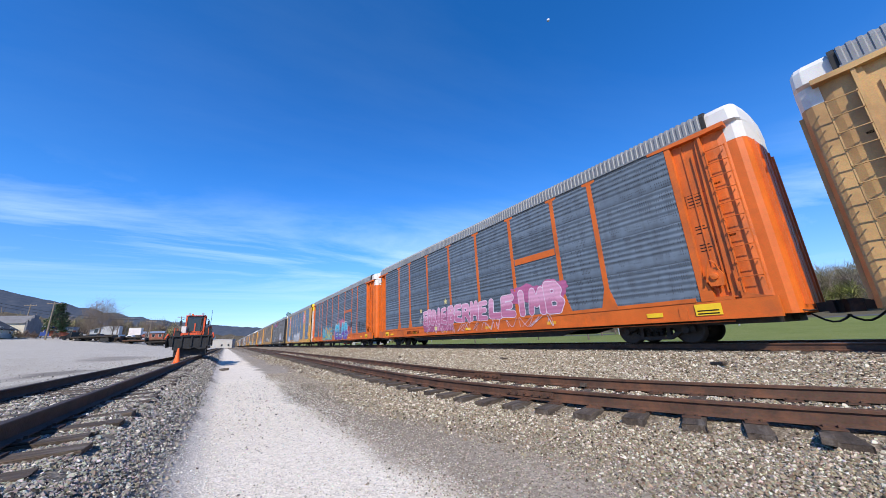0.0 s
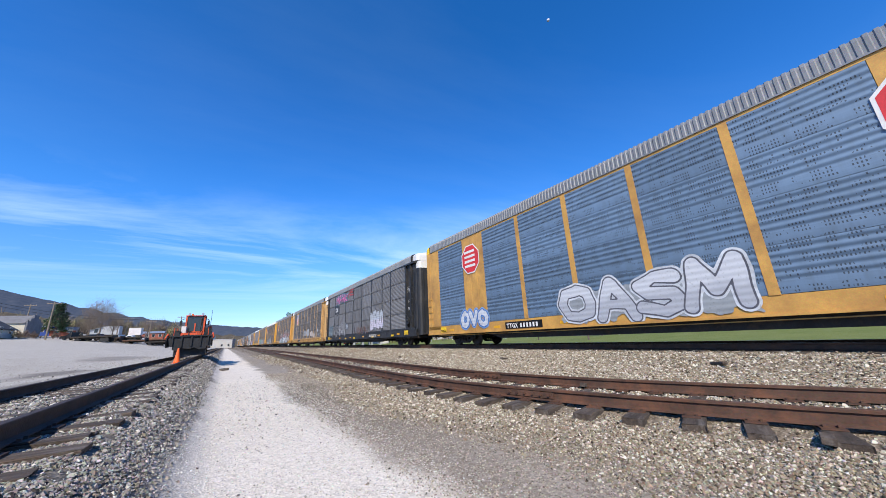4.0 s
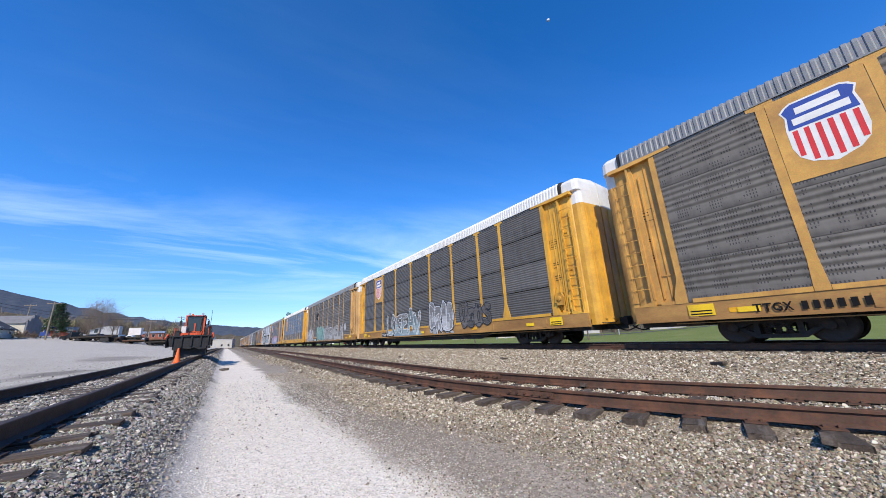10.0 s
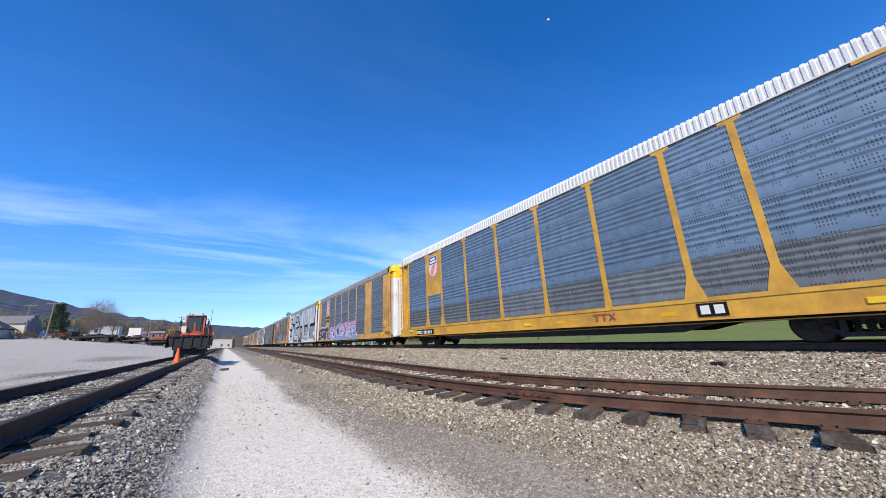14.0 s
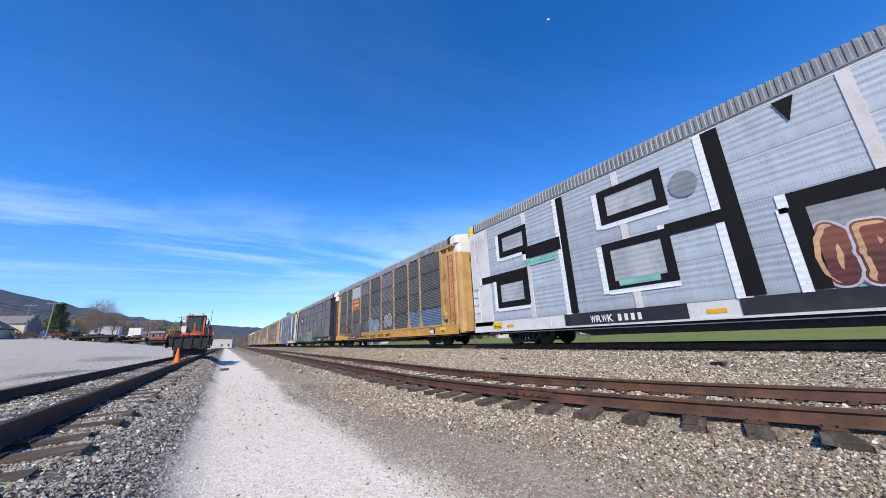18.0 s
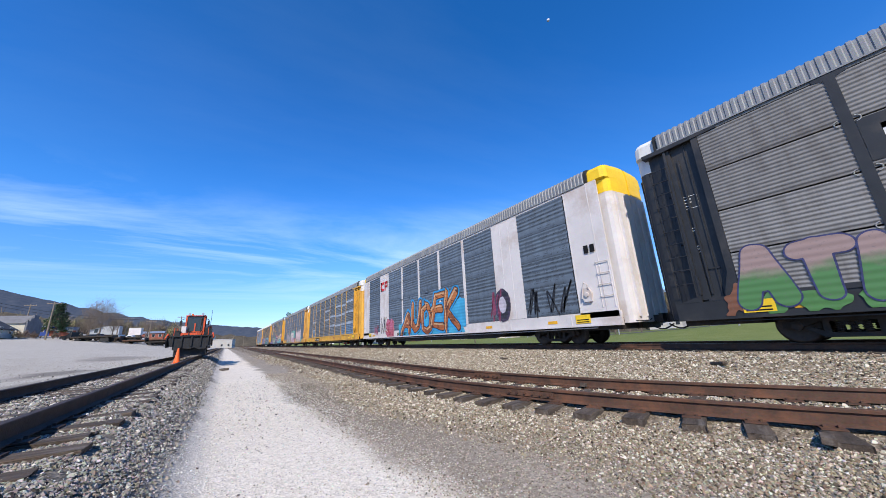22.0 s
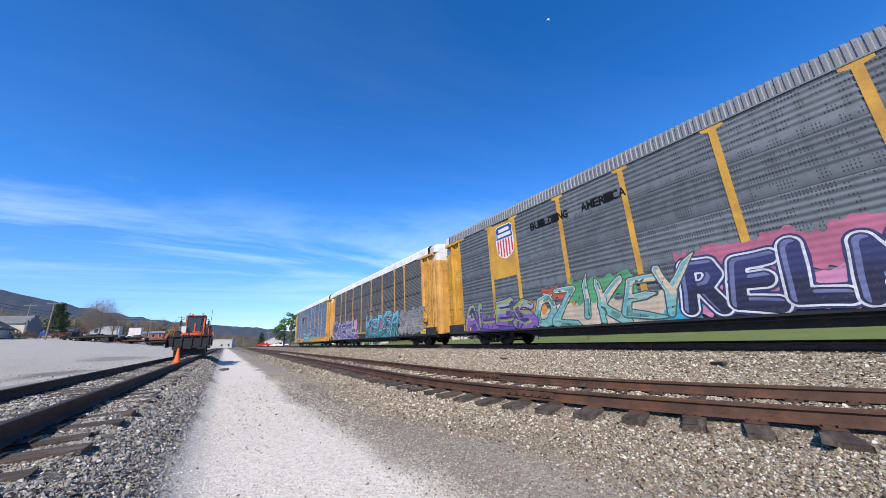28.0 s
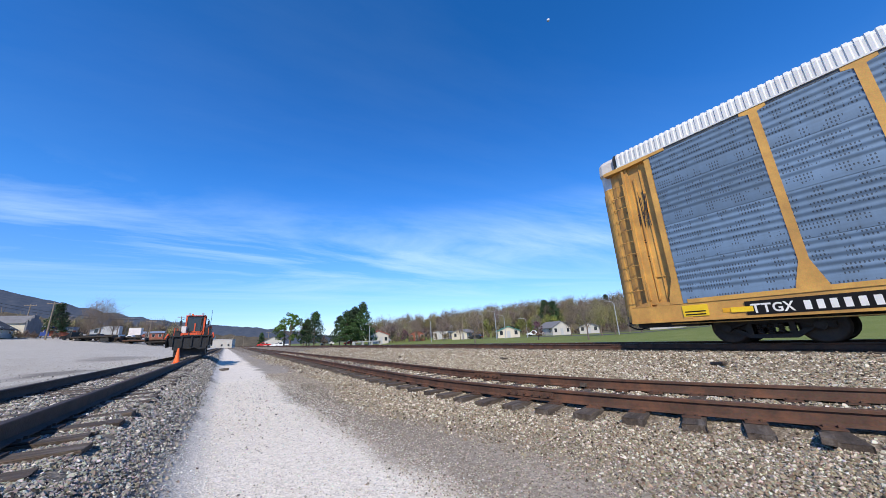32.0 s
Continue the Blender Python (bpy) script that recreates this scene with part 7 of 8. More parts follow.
# far wooded ridges
def ridge(name, label, profile, d, depth, seed, c_low, c_high):
    """A long wooded hill: skyline height in degrees over azimuth in degrees, at distance d."""
    rnd = random.Random(seed)
    verts, faces, cols = [], [], 0
    rows = 7
    a0, a1 = profile[0][0], profile[-1][0]
    n = int((a1 - a0) * 6)
    for i in range(n + 1):
        az = a0 + (a1 - a0) * i / n
        k = max(j for j in range(len(profile) - 1) if profile[j][0] <= az + 1e-6)
        (p0, e0), (p1, e1) = profile[k], profile[k + 1]
        el = e0 + (e1 - e0) * (az - p0) / (p1 - p0)
        top = d * math.tan(radians(el)) + 1.2
        for r in range(rows):
            f = r / (rows - 1)
            dist = d - depth * (1 - f)
            z = -8 + (top + 8) * (f ** 0.8) + d * 0.0022 * noise.noise(Vector((az * 0.9, f * 4, seed))) * (1 + f)
            x, y = at(az, dist)
            verts.append((x, y, z))
    for i in range(n):
        for r in range(rows - 1):
            p = i * rows + r
            faces.append((p, p + rows, p + rows + 1, p + 1))
    me = bpy.data.meshes.new(name)
    me.from_pydata(verts, [], faces)
    me.shade_smooth()
    m, nt, N, L, b = nodes(name)
    g = N("ShaderNodeNewGeometry")
    n1 = N("ShaderNodeTexNoise"); n1.inputs["Scale"].default_value = 14.0 / d * 8; n1.inputs["Detail"].default_value = 10
    n1.inputs["Roughness"].default_value = 0.7
    L(g.outputs["Position"], n1.inputs["Vector"])
    r = ramp(nt, [(0.35, c_low), (0.65, c_high)])
    L(n1.outputs["Fac"], r.inputs[0]); L(r.outputs[0], b.inputs["Base Color"])
    b.inputs["Roughness"].default_value = 1.0
    b.inputs["Specular IOR Level"].default_value = 0.0
    me.materials.append(m)
    return tagged(new(name, me), label, "hill", kind="structure")


# the far ridge has the blue haze of distance put into its colours
ridge("backdrop_ridge", "long wooded ridge on the skyline, coloured blue with haze", [(-75, 4), (-45, 6.5), (-28, 7.2), (-21, 6.9), (-15.5, 5.45), (-9.5, 4.05), (-5, 3.4), (-1.6, 3.05), (3.4, 2.55), (8, 1.9), (12, 1.2), (18, 0.5)],
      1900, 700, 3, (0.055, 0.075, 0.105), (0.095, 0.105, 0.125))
ridge("backdrop_hill", "brown bare woods on a low hill", [(-70, 5), (-40, 5.0), (-26, 4.9), (-20, 4.6), (-14, 3.4), (-9, 2.6), (-4, 2.0), (2, 1.4), (7, 0.8)], 620, 260, 8, (0.075, 0.065, 0.05), (0.15, 0.125, 0.09))
ridge("backdrop_wood", "bare spring woods on the rising ground", [(20, 0.2), (26, 0.8), (33, 1.2), (40, 1.8), (47, 2.6), (54, 3.2), (62, 3.4), (75, 3.6), (95, 3.8), (120, 3.5), (150, 2)], 260, 90, 5, (0.10, 0.09, 0.06), (0.17, 0.15, 0.10))


def slivers(rng, centres, radii, per, length, width):
    """Thin upright twig slivers filling crowns; returns points and triangles."""
    n = len(centres) * per
    c, r = np.repeat(centres, per, 0), np.repeat(radii, per, 0)
    d = rng.normal(size=(n, 3)); d /= np.linalg.norm(d, axis=1)[:, None]
    d *= rng.random(n)[:, None] ** 0.45
    p = c + d * r
    aim = d * np.array([0.9, 0.9, 0.4]) + rng.normal(size=(n, 3)) * 0.35 + np.array([0, 0, 0.75])
    aim /= np.linalg.norm(aim, axis=1)[:, None]
    ln = r[:, 2:3] * length * rng.uniform(0.6, 1.4, (n, 1))
    side = np.cross(aim, rng.normal(size=(n, 3))); side /= np.linalg.norm(side, axis=1)[:, None]
    w = width * rng.uniform(0.6, 1.5, (n, 1))
    v = np.empty((n * 3, 3))
    v[0::3], v[1::3], v[2::3] = p - aim * ln * 0.5 - side * w, p - aim * ln * 0.5 + side * w, p + aim * ln * 0.5
    return v, np.arange(n * 3).reshape(n, 3)


def woods(name, label, az0, az1, d0, d1, n, h, mat, seed, width, per=170):
    """A far wood of bare trees: trunks and crowns of fine twigs, uneven in height."""
    rng = np.random.default_rng(seed)
    spots, radii, stems = [], [], []
    for i in range(n):
        x, y = at(rng.uniform(az0, az1), rng.uniform(d0, d1))
        hh = h * rng.uniform(0.45, 1.3)
        z = ground_z(x, y)
        spots.append((x, y, z + hh * 0.56)); radii.append((hh * 0.27, hh * 0.27, hh * 0.44))
        stems.append((x, y, z, hh))
    v, f = slivers(rng, np.array(spots), np.array(radii), per, 0.55, width)
    tv, tf = [], []
    for x, y, z, hh in stems:
        b = len(v) + len(tv)
        a = rng.uniform(0, 3.14)
        cx, cy = math.cos(a) * hh * 0.014, math.sin(a) * hh * 0.014
        tv += [(x - cx, y - cy, z - 0.3), (x + cx, y + cy, z - 0.3), (x, y, z + hh * 0.8), (x + cy, y - cx, z - 0.3)]
        tf += [(b, b + 1, b + 2), (b + 1, b + 3, b + 2), (b + 3, b, b + 2)]
    me = bpy.data.meshes.new(name)
    me.from_pydata(v.tolist() + tv, [], f.tolist() + tf)
    ob = mesh_part(name, me, M[mat], None)
    return tagged(ob, label, "woods", kind="stuff")


woods("bare_woods", "mass of bare spring trees on the hillside", 20, 100, 140, 195, 620, 8.0, "haze_wood", 21, 0.05, 320)
woods("grey_woods", "grey bare trees mixed into the hillside wood", 22, 100, 136, 190, 300, 8.5, "grey_wood", 25, 0.045, 330)
woods("budding_woods", "pale green budding trees among bare ones", 40, 92, 126, 160, 110, 6.5, "bud_wood", 22, 0.09, 230)
woods("street_brush", "low bare brush behind the street", 20, 34, 134, 165, 150, 4.5, "grey_wood", 26, 0.06, 170)
woods("garden_shrubs", "bare brown garden shrubs between the houses", 24, 66, 112, 126, 120, 2.4, "haze_wood", 27, 0.045, 150)
woods("left_woods", "bare brown trees behind the yard", -34, -4, 205, 290, 300, 9.0, "haze_wood", 23, 0.09, 150)
woods("brush_line", "dry brown brush along the yard edge", -26, -7, 110, 118, 130, 1.5, "brush", 24, 0.03, 120)


M["clap_white"] = surface("white siding", (0.43, 0.41, 0.375), 0.7, 0, 0.6, 0.08, (0.45, 0.4, 0.35), 0.2, 0.1)
M["clap_cream"] = surface("cream siding", (0.50, 0.45, 0.35), 0.7, 0, 0.6, 0.08, (0.4, 0.36, 0.28), 0.2, 0.1)
M["clap_grey"] = surface("grey siding", (0.36, 0.37, 0.38), 0.7, 0, 0.6, 0.1, None, 0, 0.1)
M["brick"] = surface("red brick", (0.27, 0.085, 0.055), 0.85, 0, 2, 0.25, None, 0, 0.3)
M["stone_shaded"] = surface("grey masonry darkened for shade", (0.16, 0.16, 0.17), 0.85, 0, 1, 0.25, None, 0, 0.3)
M["shingle"] = surface("grey shingles", (0.17, 0.165, 0.165), 0.9, 0, 1, 0.2, None, 0, 0.3)
M["roof_red"] = surface("red metal roof", (0.42, 0.075, 0.05), 0.5, 0, 1, 0.15, None, 0, 0.1)
M["roof_green"] = surface("green metal roof", (0.06, 0.24, 0.18), 0.5, 0, 1, 0.15, None, 0, 0.1)
M["roof_black"] = surface("dark shingles", (0.05, 0.05, 0.055), 0.9, 0, 1, 0.2, None, 0, 0.3)
M["glass"] = surface("dark window glass", (0.025, 0.03, 0.035), 0.08, 0, 1, 0.2, None, 0, 0.0, spec=0.6)
M["pole"] = surface("weathered timber pole", (0.20, 0.16, 0.12), 0.9, 0, 2, 0.25, None, 0, 0.3)
M["galv"] = surface("galvanised steel", (0.42, 0.43, 0.44), 0.45, 0.6, 3, 0.15)
M["conc"] = surface("pale concrete", (0.42, 0.41, 0.39), 0.9, 0, 1, 0.15, (0.25, 0.23, 0.2), 0.3, 0.2)
M["street"] = surface("grey asphalt", (0.075, 0.075, 0.078), 0.9, 0, 0.5, 0.2, None, 0, 0.2)


def house(name, x, y, rz, w, l, h, rise, wall, roof, label, wins=3, door=True, flat=False, group="houses"):
    t = thing(name, label, "house", group, (x, y, ground_z(x, y) - 0.1))
    t.rotation_euler = (0, 0, radians(rz))
    bm = bmesh.new()
    if flat:
        box(bm, -w / 2, w / 2, -l / 2, l / 2, 0, h)
        part("wall", bm, M[wall], t)
        bm = bmesh.new(); box(bm, -w / 2 - 0.15, w / 2 + 0.15, -l / 2 - 0.15, l / 2 + 0.15, h, h + 0.3)
        part("roof", bm, M[roof], t)
    else:
        prism(bm, [(-w / 2, 0), (w / 2, 0), (w / 2, h), (0, h + rise), (-w / 2, h)], -l / 2, l / 2, "y")
        part("wall", bm, M[wall], t)
        bm = bmesh.new()
        e = 0.4
        for s in (-1, 1):
            prism(bm, [(0, h + rise + 0.14), (0, h + rise + 0.003), (s * (w / 2 + e), h - e * 2 * rise / w + 0.003), (s * (w / 2 + e), h - e * 2 * rise / w + 0.14)][::s], -l / 2 - 0.35, l / 2 + 0.35, "y")
        part("roof", bm, M[roof], t)
    for side in range(4):
        span = l if side % 2 == 0 else w
        off = (w / 2, l / 2)[side % 2]
        ax = ((-1, 0), (0, -1), (1, 0), (0, 1))[side]
        for i in range(wins):
            c = -span / 2 + span * (i + 0.5) / wins
            isdoor = door and i == wins // 2 and side in (0, 1)
            z0, z1, hw = (0.05, 2.1, 0.5) if isdoor else (0.9, 2.2, 0.5)
            bm = bmesh.new()
            if ax[0]:
                box(bm, *sorted((ax[0] * (off - 0.02), ax[0] * (off + 0.05))), c - hw, c + hw, z0, z1)
            else:
                box(bm, c - hw, c + hw, *sorted((ax[1] * (off - 0.02), ax[1] * (off + 0.05))), z0, z1)
            win = part("door" if isdoor else "window", bm, M["clap_grey"] if isdoor else M["clap_white"], t)
            if not isdoor:
                bm = bmesh.new()
                if ax[0]:
                    box(bm, *sorted((ax[0] * (off + 0.045), ax[0] * (off + 0.058))), c - hw + 0.08, c + hw - 0.08, z0 + 0.08, z1 - 0.08)
                else:
                    box(bm, c - hw + 0.08, c + hw - 0.08, *sorted((ax[1] * (off + 0.045), ax[1] * (off + 0.058))), z0 + 0.08, z1 - 0.08)
                part("pane", bm, M["glass"], win)
    return t


for nm, az, d, rz, w, l, h, rise, wall, roof, lab, wn, fl in (
        ("house", -21.2, 112, 0, 6, 7, 1.9, 2.0, "clap_white", "roof_black", "small porch house with dark roof", 2, False),
        ("shed", -17.3, 136, 80, 4, 5, 2.2, 0.3, "decal_blue", "galv", "low blue shed beside the yard", 1, False),
        ("shed", -12.6, 165, -10, 6, 9, 1.8, 1.0, "clap_grey", "shingle", "grey shed among brush behind the yard", 2, False),
        ("shed", -15.7, 134, 80, 4, 4.5, 1.6, 0.7, "brick", "shingle", "red brick shed behind the yard", 2, False),
        ("warehouse", -8.2, 190, 86, 8, 8.5, 2.6, 0.8, "brick", "galv", "long low red warehouse with a metal roof", 4, False),
        ("warehouse", -0.9, 240, 4, 16, 30, 4.6, 0, "clap_white", "conc", "long white flat-roofed warehouse down the line", 5, True),
        ("warehouse", -3.0, 260, 4, 14, 20, 5.2, 0, "clap_white", "conc", "white flat-roofed building beyond the yard", 4, True),
        ("house", 6.2, 190, 10, 8, 12, 2.8, 2.0, "clap_white", "shingle", "white house beside the crossing", 3, False),
        ("diner", 22.0, 114, 20, 8, 11, 3.2, 1.6, "clap_white", "roof_red", "white diner with a bright red roof", 4, False),
        ("house", 28.6, 128, 30, 7, 10, 2.7, 1.8, "brick", "shingle", "brick house among bare trees", 3, False),
        ("house", 33.1, 128, 50, 7, 9, 2.9, 0, "clap_white", "conc", "white flat-roofed shop beside the street", 3, True),
        ("house", 36.7, 120, 56, 7, 13, 2.6, 1.4, "clap_cream", "shingle", "long cream bungalow beside the street", 2, False),
        ("house", 44.0, 106, 40, 8, 16, 2.3, 1.6, "clap_cream", "roof_green", "cream house with a green metal roof", 3, False),
        ("house", 51.6, 112, 20, 8, 11, 2.7, 2.2, "clap_white", "shingle", "white gabled house facing the railway", 3, False),
        ("house", 57.0, 116, 60, 7, 10, 2.4, 1.5, "clap_white", "shingle", "low white house behind bare trees", 3, False),
        ("warehouse", 67.5, 112, 72, 9, 24, 3.2, 0, "clap_white", "conc", "long low white building beyond the street", 4, True)):
    hx, hy = at(az, d)
    house(nm, hx, hy, -rz, w * (0.8 if az > 20 else 1), l * (0.8 if az > 20 else 1), h * (0.9 if az > 20 else 1), rise * (0.8 if az > 20 else 1), wall, roof, lab, wn, True, fl)

# cream building at the yard edge; its stepped gable's shade is in the dark colour
t = thing("house", "cream building with grey roof and stepped gable coloured as shaded", "house", "houses", (-38.0, 113.0, ground_z(-40, 114) - 0.1))
bm = bmesh.new(); box(bm, -15, 0, 0, 7, 0, 3.0); part("wall", bm, M["clap_cream"], t)
bm = bmesh.new()
prism(bm, [(-0.3, 2.95), (3.5, 4.75), (7.3, 2.95), (7.3, 3.1), (3.5, 4.95), (-0.3, 3.1)], -15.3, -0.05)
part("roof", bm, M["shingle"], t)
bm = bmesh.new()
prism(bm, [(-0.1, 0), (7.1, 0), (7.1, 3.5), (5.9, 3.5), (5.9, 4.2), (4.7, 4.2), (4.7, 5.0), (2.3, 5.0), (2.3, 4.2), (1.1, 4.2), (1.1, 3.5), (-0.1, 3.5)], 0.003, 0.3)
part("gable", bm, M["stone_shaded"], t, "stepped masonry gable, coloured dark for its shaded side")
for k in range(3):
    bm = bmesh.new(); box(bm, -13 + 4.4 * k, -11.9 + 4.4 * k, -0.05, 0.02, 0.9, 2.1); win = part("window", bm, M["clap_white"], t)
    bm = bmesh.new(); box(bm, -12.92 + 4.4 * k, -11.98 + 4.4 * k, -0.062, -0.053, 1.0, 2.0); part("pane", bm, M["glass"], win)

# street along the far side of the grass
bm = bmesh.new()
prev = None
for i in range(60):
    y = -120 + i * 8.0
    cx = 68 + 6 * math.sin(y * 0.012)
    cur = [bm.verts.new((cx - 3.5, y, ground_z(cx - 3.5, y) + 0.03)), bm.verts.new((cx + 3.5, y, ground_z(cx + 3.5, y) + 0.03))]
    if prev:
        bm.faces.new((prev[0], prev[1], cur[1], cur[0]))
    prev = cur
ob = part("road", bm, M["street"], None)
tagged(ob, "grey asphalt street beyond the grass verge", "road", kind="structure")

for az, d, h, sd, tw in ((38.5, 56, 5.4, 1, "twig"), (56.6, 52, 6.2, 2, "twig"), (58.6, 72, 7.0, 3, "bud"), (54.2, 84, 6.5, 4, "twig"), (49.0, 90, 6, 0, "twig"), (60.5, 80, 7, 1, "bud"), (64, 78, 7, 2, "twig"),
                         (36.0, 96, 6, 3, "twig"), (33.0, 104, 7, 4, "twig"), (28.5, 118, 8, 0, "twig"), (72, 70, 6.5, 2, "twig"), (80, 66, 6.5, 3, "bud"), (11.2, 122, 10, 1, "twig"), (10.4, 126, 9, 2, "twig"),
                         (-12.9, 118, 10.5, 3, "twig"), (-13.8, 124, 9.5, 4, "twig"), (-11.8, 128, 8, 0, "twig"), (-24, 130, 9, 1, "twig"), (-8.6, 170, 8, 2, "twig"), (-5.5, 190, 8, 3, "twig"), (62.5, 100, 9, 4, "twig"), (44, 105, 8, 0, "bud")):
    tx, ty = at(az, d)
    bare_tree(tx, ty, h, sd + int(d), tw)
for az, d, h, sd, w in ((16.9, 104, 10.0, 1, 0.5), (18.2, 106, 11.6, 2, 0.5), (19.4, 103, 12.4, 3, 0.42), (15.8, 108, 8.8, 4, 0.5), (11.9, 112, 10.4, 5, 0.42), (10.8, 116, 8.4, 6, 0.4), (17.6, 110, 11, 12, 0.5), (-16.4, 132, 8.6, 7, 0.42), (50.6, 142, 11.0, 8, 0.5), (51.9, 140, 10.5, 11, 0.5), (60.0, 165, 9, 9, 0.4), (4.5, 200, 7, 10, 0.4)):
    tx, ty = at(az, d)
    conifer(tx, ty, h, sd, w)
for az, d, h, sd, mt, lab in ((8.4, 112, 10.2, 1, "leaf", "leafy green tree beside the street"), (7.6, 116, 8.6, 2, "leaf", "leafy green tree beside the street"), (48.8, 118, 5.5, 3, "leaf", "small budding green tree behind the houses"),
                              (49.0, 60, 3.1, 5, "redbud", "purple budding ornamental tree"), (26.5, 118, 4.5, 6, "redbud", "purple budding ornamental tree"), (13.5, 110, 3.0, 7, "brush", "rounded brown bush beside the track")):
    tx, ty = at(az, d)
    leafy_tree(tx, ty, h, sd, mt, lab, 2600)


def utility_pole(x, y, h, arms, label="weathered timber utility pole with a crossarm"):
    t = thing("utility_pole", label, "utility pole", "utility poles", (x, y, ground_z(x, y)))
    bm = bmesh.new(); tube(bm, [(0, 0, -0.3), (0, 0, h)], [0.16, 0.10], 8); part("pole", bm, M["pole"], t)
    for k in range(arms):
        bm = bmesh.new(); box(bm, -1.1, 1.1, -0.06, 0.06, h - 0.5 - 0.8 * k, h - 0.36 - 0.8 * k); part("crossarm", bm, M["pole"], t)
        for xx in (-1.0, -0.5, 0.5, 1.0):
            mesh_part("insulator", shared("insulator", lambda bm: lathe(bm, [(0, 0.03), (0.03, 0.06), (0.1, 0.05), (0.14, 0.02)], 8, axis="z")), M["galv"], t, loc=(xx, 0, h - 0.36 - 0.8 * k))
    return t


for az, d, h, arms in ((-16.95, 110, 8.0, 1), (-10.6, 122, 6.2, 2), (-11.4, 135, 6.0, 1), (-5.4, 150, 9.5, 1), (-8.4, 150, 6.5, 1), (0.9, 260, 8, 1), (2.2, 320, 9, 1), (36.5, 92, 7.0, 1), (40.0, 110, 9.0, 1), (-18.6, 140, 8, 1), (5.4, 210, 8, 1), (27.2, 120, 7, 1)):
    px, py = at(az, d)
    utility_pole(px, py, h, arms)


def street_lamp(x, y, h, rz):
    t = thing("street_lamp", "tall grey street lamp with a curved arm", "street lamp", "street lamps", (x, y, ground_z(x, y)))
    t.rotation_euler = (0, 0, rz)
    bm = bmesh.new(); tube(bm, [(0, 0, 0), (0, 0, h * 0.9), (0.25, 0, h * 0.97), (1.3, 0, h)], [0.11, 0.07, 0.05, 0.04], 8); part("mast", bm, M["galv"], t)
    bm = bmesh.new(); prism(bm, [(1.2, h - 0.04), (1.9, h - 0.02), (1.95, h + 0.08), (1.2, h + 0.1)], -0.13, 0.13, "y"); part("lamp_head", bm, M["galv"], t)


for az, d, h in ((42.2, 84, 7.0), (43.7, 90, 6.2), (61.0, 74, 6.6), (47.3, 90, 5), (20.6, 100, 5.8), (75, 60, 5.6), (31, 90, 6)):
    px, py = at(az, d)
    street_lamp(px, py, h, radians(150))


# ---------------------------------------------------------------- vehicles and yard machines
def car_body(bm, l, w, pickup):
    if pickup:
        prof = [(-l / 2, 0.45), (-l / 2, 0.95), (-l * 0.06, 1.0), (-l * 0.04, 1.72), (l * 0.16, 1.75), (l * 0.26, 1.08), (l * 0.47, 0.98), (l / 2, 0.8), (l / 2, 0.45)]
    else:
        prof = [(-l / 2, 0.4), (-l / 2, 0.85), (-l * 0.42, 1.0), (-l * 0.30, 1.42), (l * 0.06, 1.45), (l * 0.22, 0.98), (l * 0.45, 0.85), (l / 2, 0.65), (l / 2, 0.4)]
    prism(bm, prof, -w / 2, w / 2)


def vehicle(x, y, rz, colour, pickup, label, group="parked vehicles"):
    t = thing("parked_pickup" if pickup else "parked_car", label, "car", group, (x, y, ground_z(x, y)))
    t.rotation_euler = (0, 0, radians(rz))
    l, w = (5.3, 1.9) if pickup else (4.5, 1.8)
    body = shared(("vehicle", pickup), lambda bm: (car_body(bm, l, w, pickup), bmesh.ops.bevel(bm, geom=bm.edges[:], offset=0.05, segments=1, affect="EDGES")))
    mesh_part("body", body, colour, t, "painted car body")
    for s in (-1, 1):
        bm = bmesh.new()
        a, b = ((-l * 0.035, l * 0.20) if pickup else (-l * 0.28, l * 0.14))
        prism(bm, [(a, 1.05), (b, 1.05), (b - 0.3, 1.62 if pickup else 1.36), (a + 0.15, 1.62 if pickup else 1.36)], s * (w / 2 + 0.004), s * (w / 2 + 0.012))
        part("side_window", bm, M["glass"], t)
        for yy in (-l * 0.30, l * 0.32):
            wh = mesh_part("wheel", shared("car_wheel", lambda bm: lathe(bm, [(-0.1, 0.12), (-0.1, 0.31), (-0.07, 0.34), (0.07, 0.34), (0.1, 0.31), (0.1, 0.12)], 16)), M["rubber"], t, loc=(s * (w / 2 - 0.08), yy, 0.34))
    for yy, nm, m in ((l / 2, "headlight", "decal_white"), (-l / 2, "tail_light", "decal_red")):
        for s in (-1, 1):
            bm = bmesh.new(); box(bm, s * w * 0.38 - 0.15, s * w * 0.38 + 0.15, min(yy, yy + math.copysign(0.02, yy)), max(yy, yy + math.copysign(0.02, yy)), 0.62, 0.76)
            part(nm, bm, M[m], t)
    return t


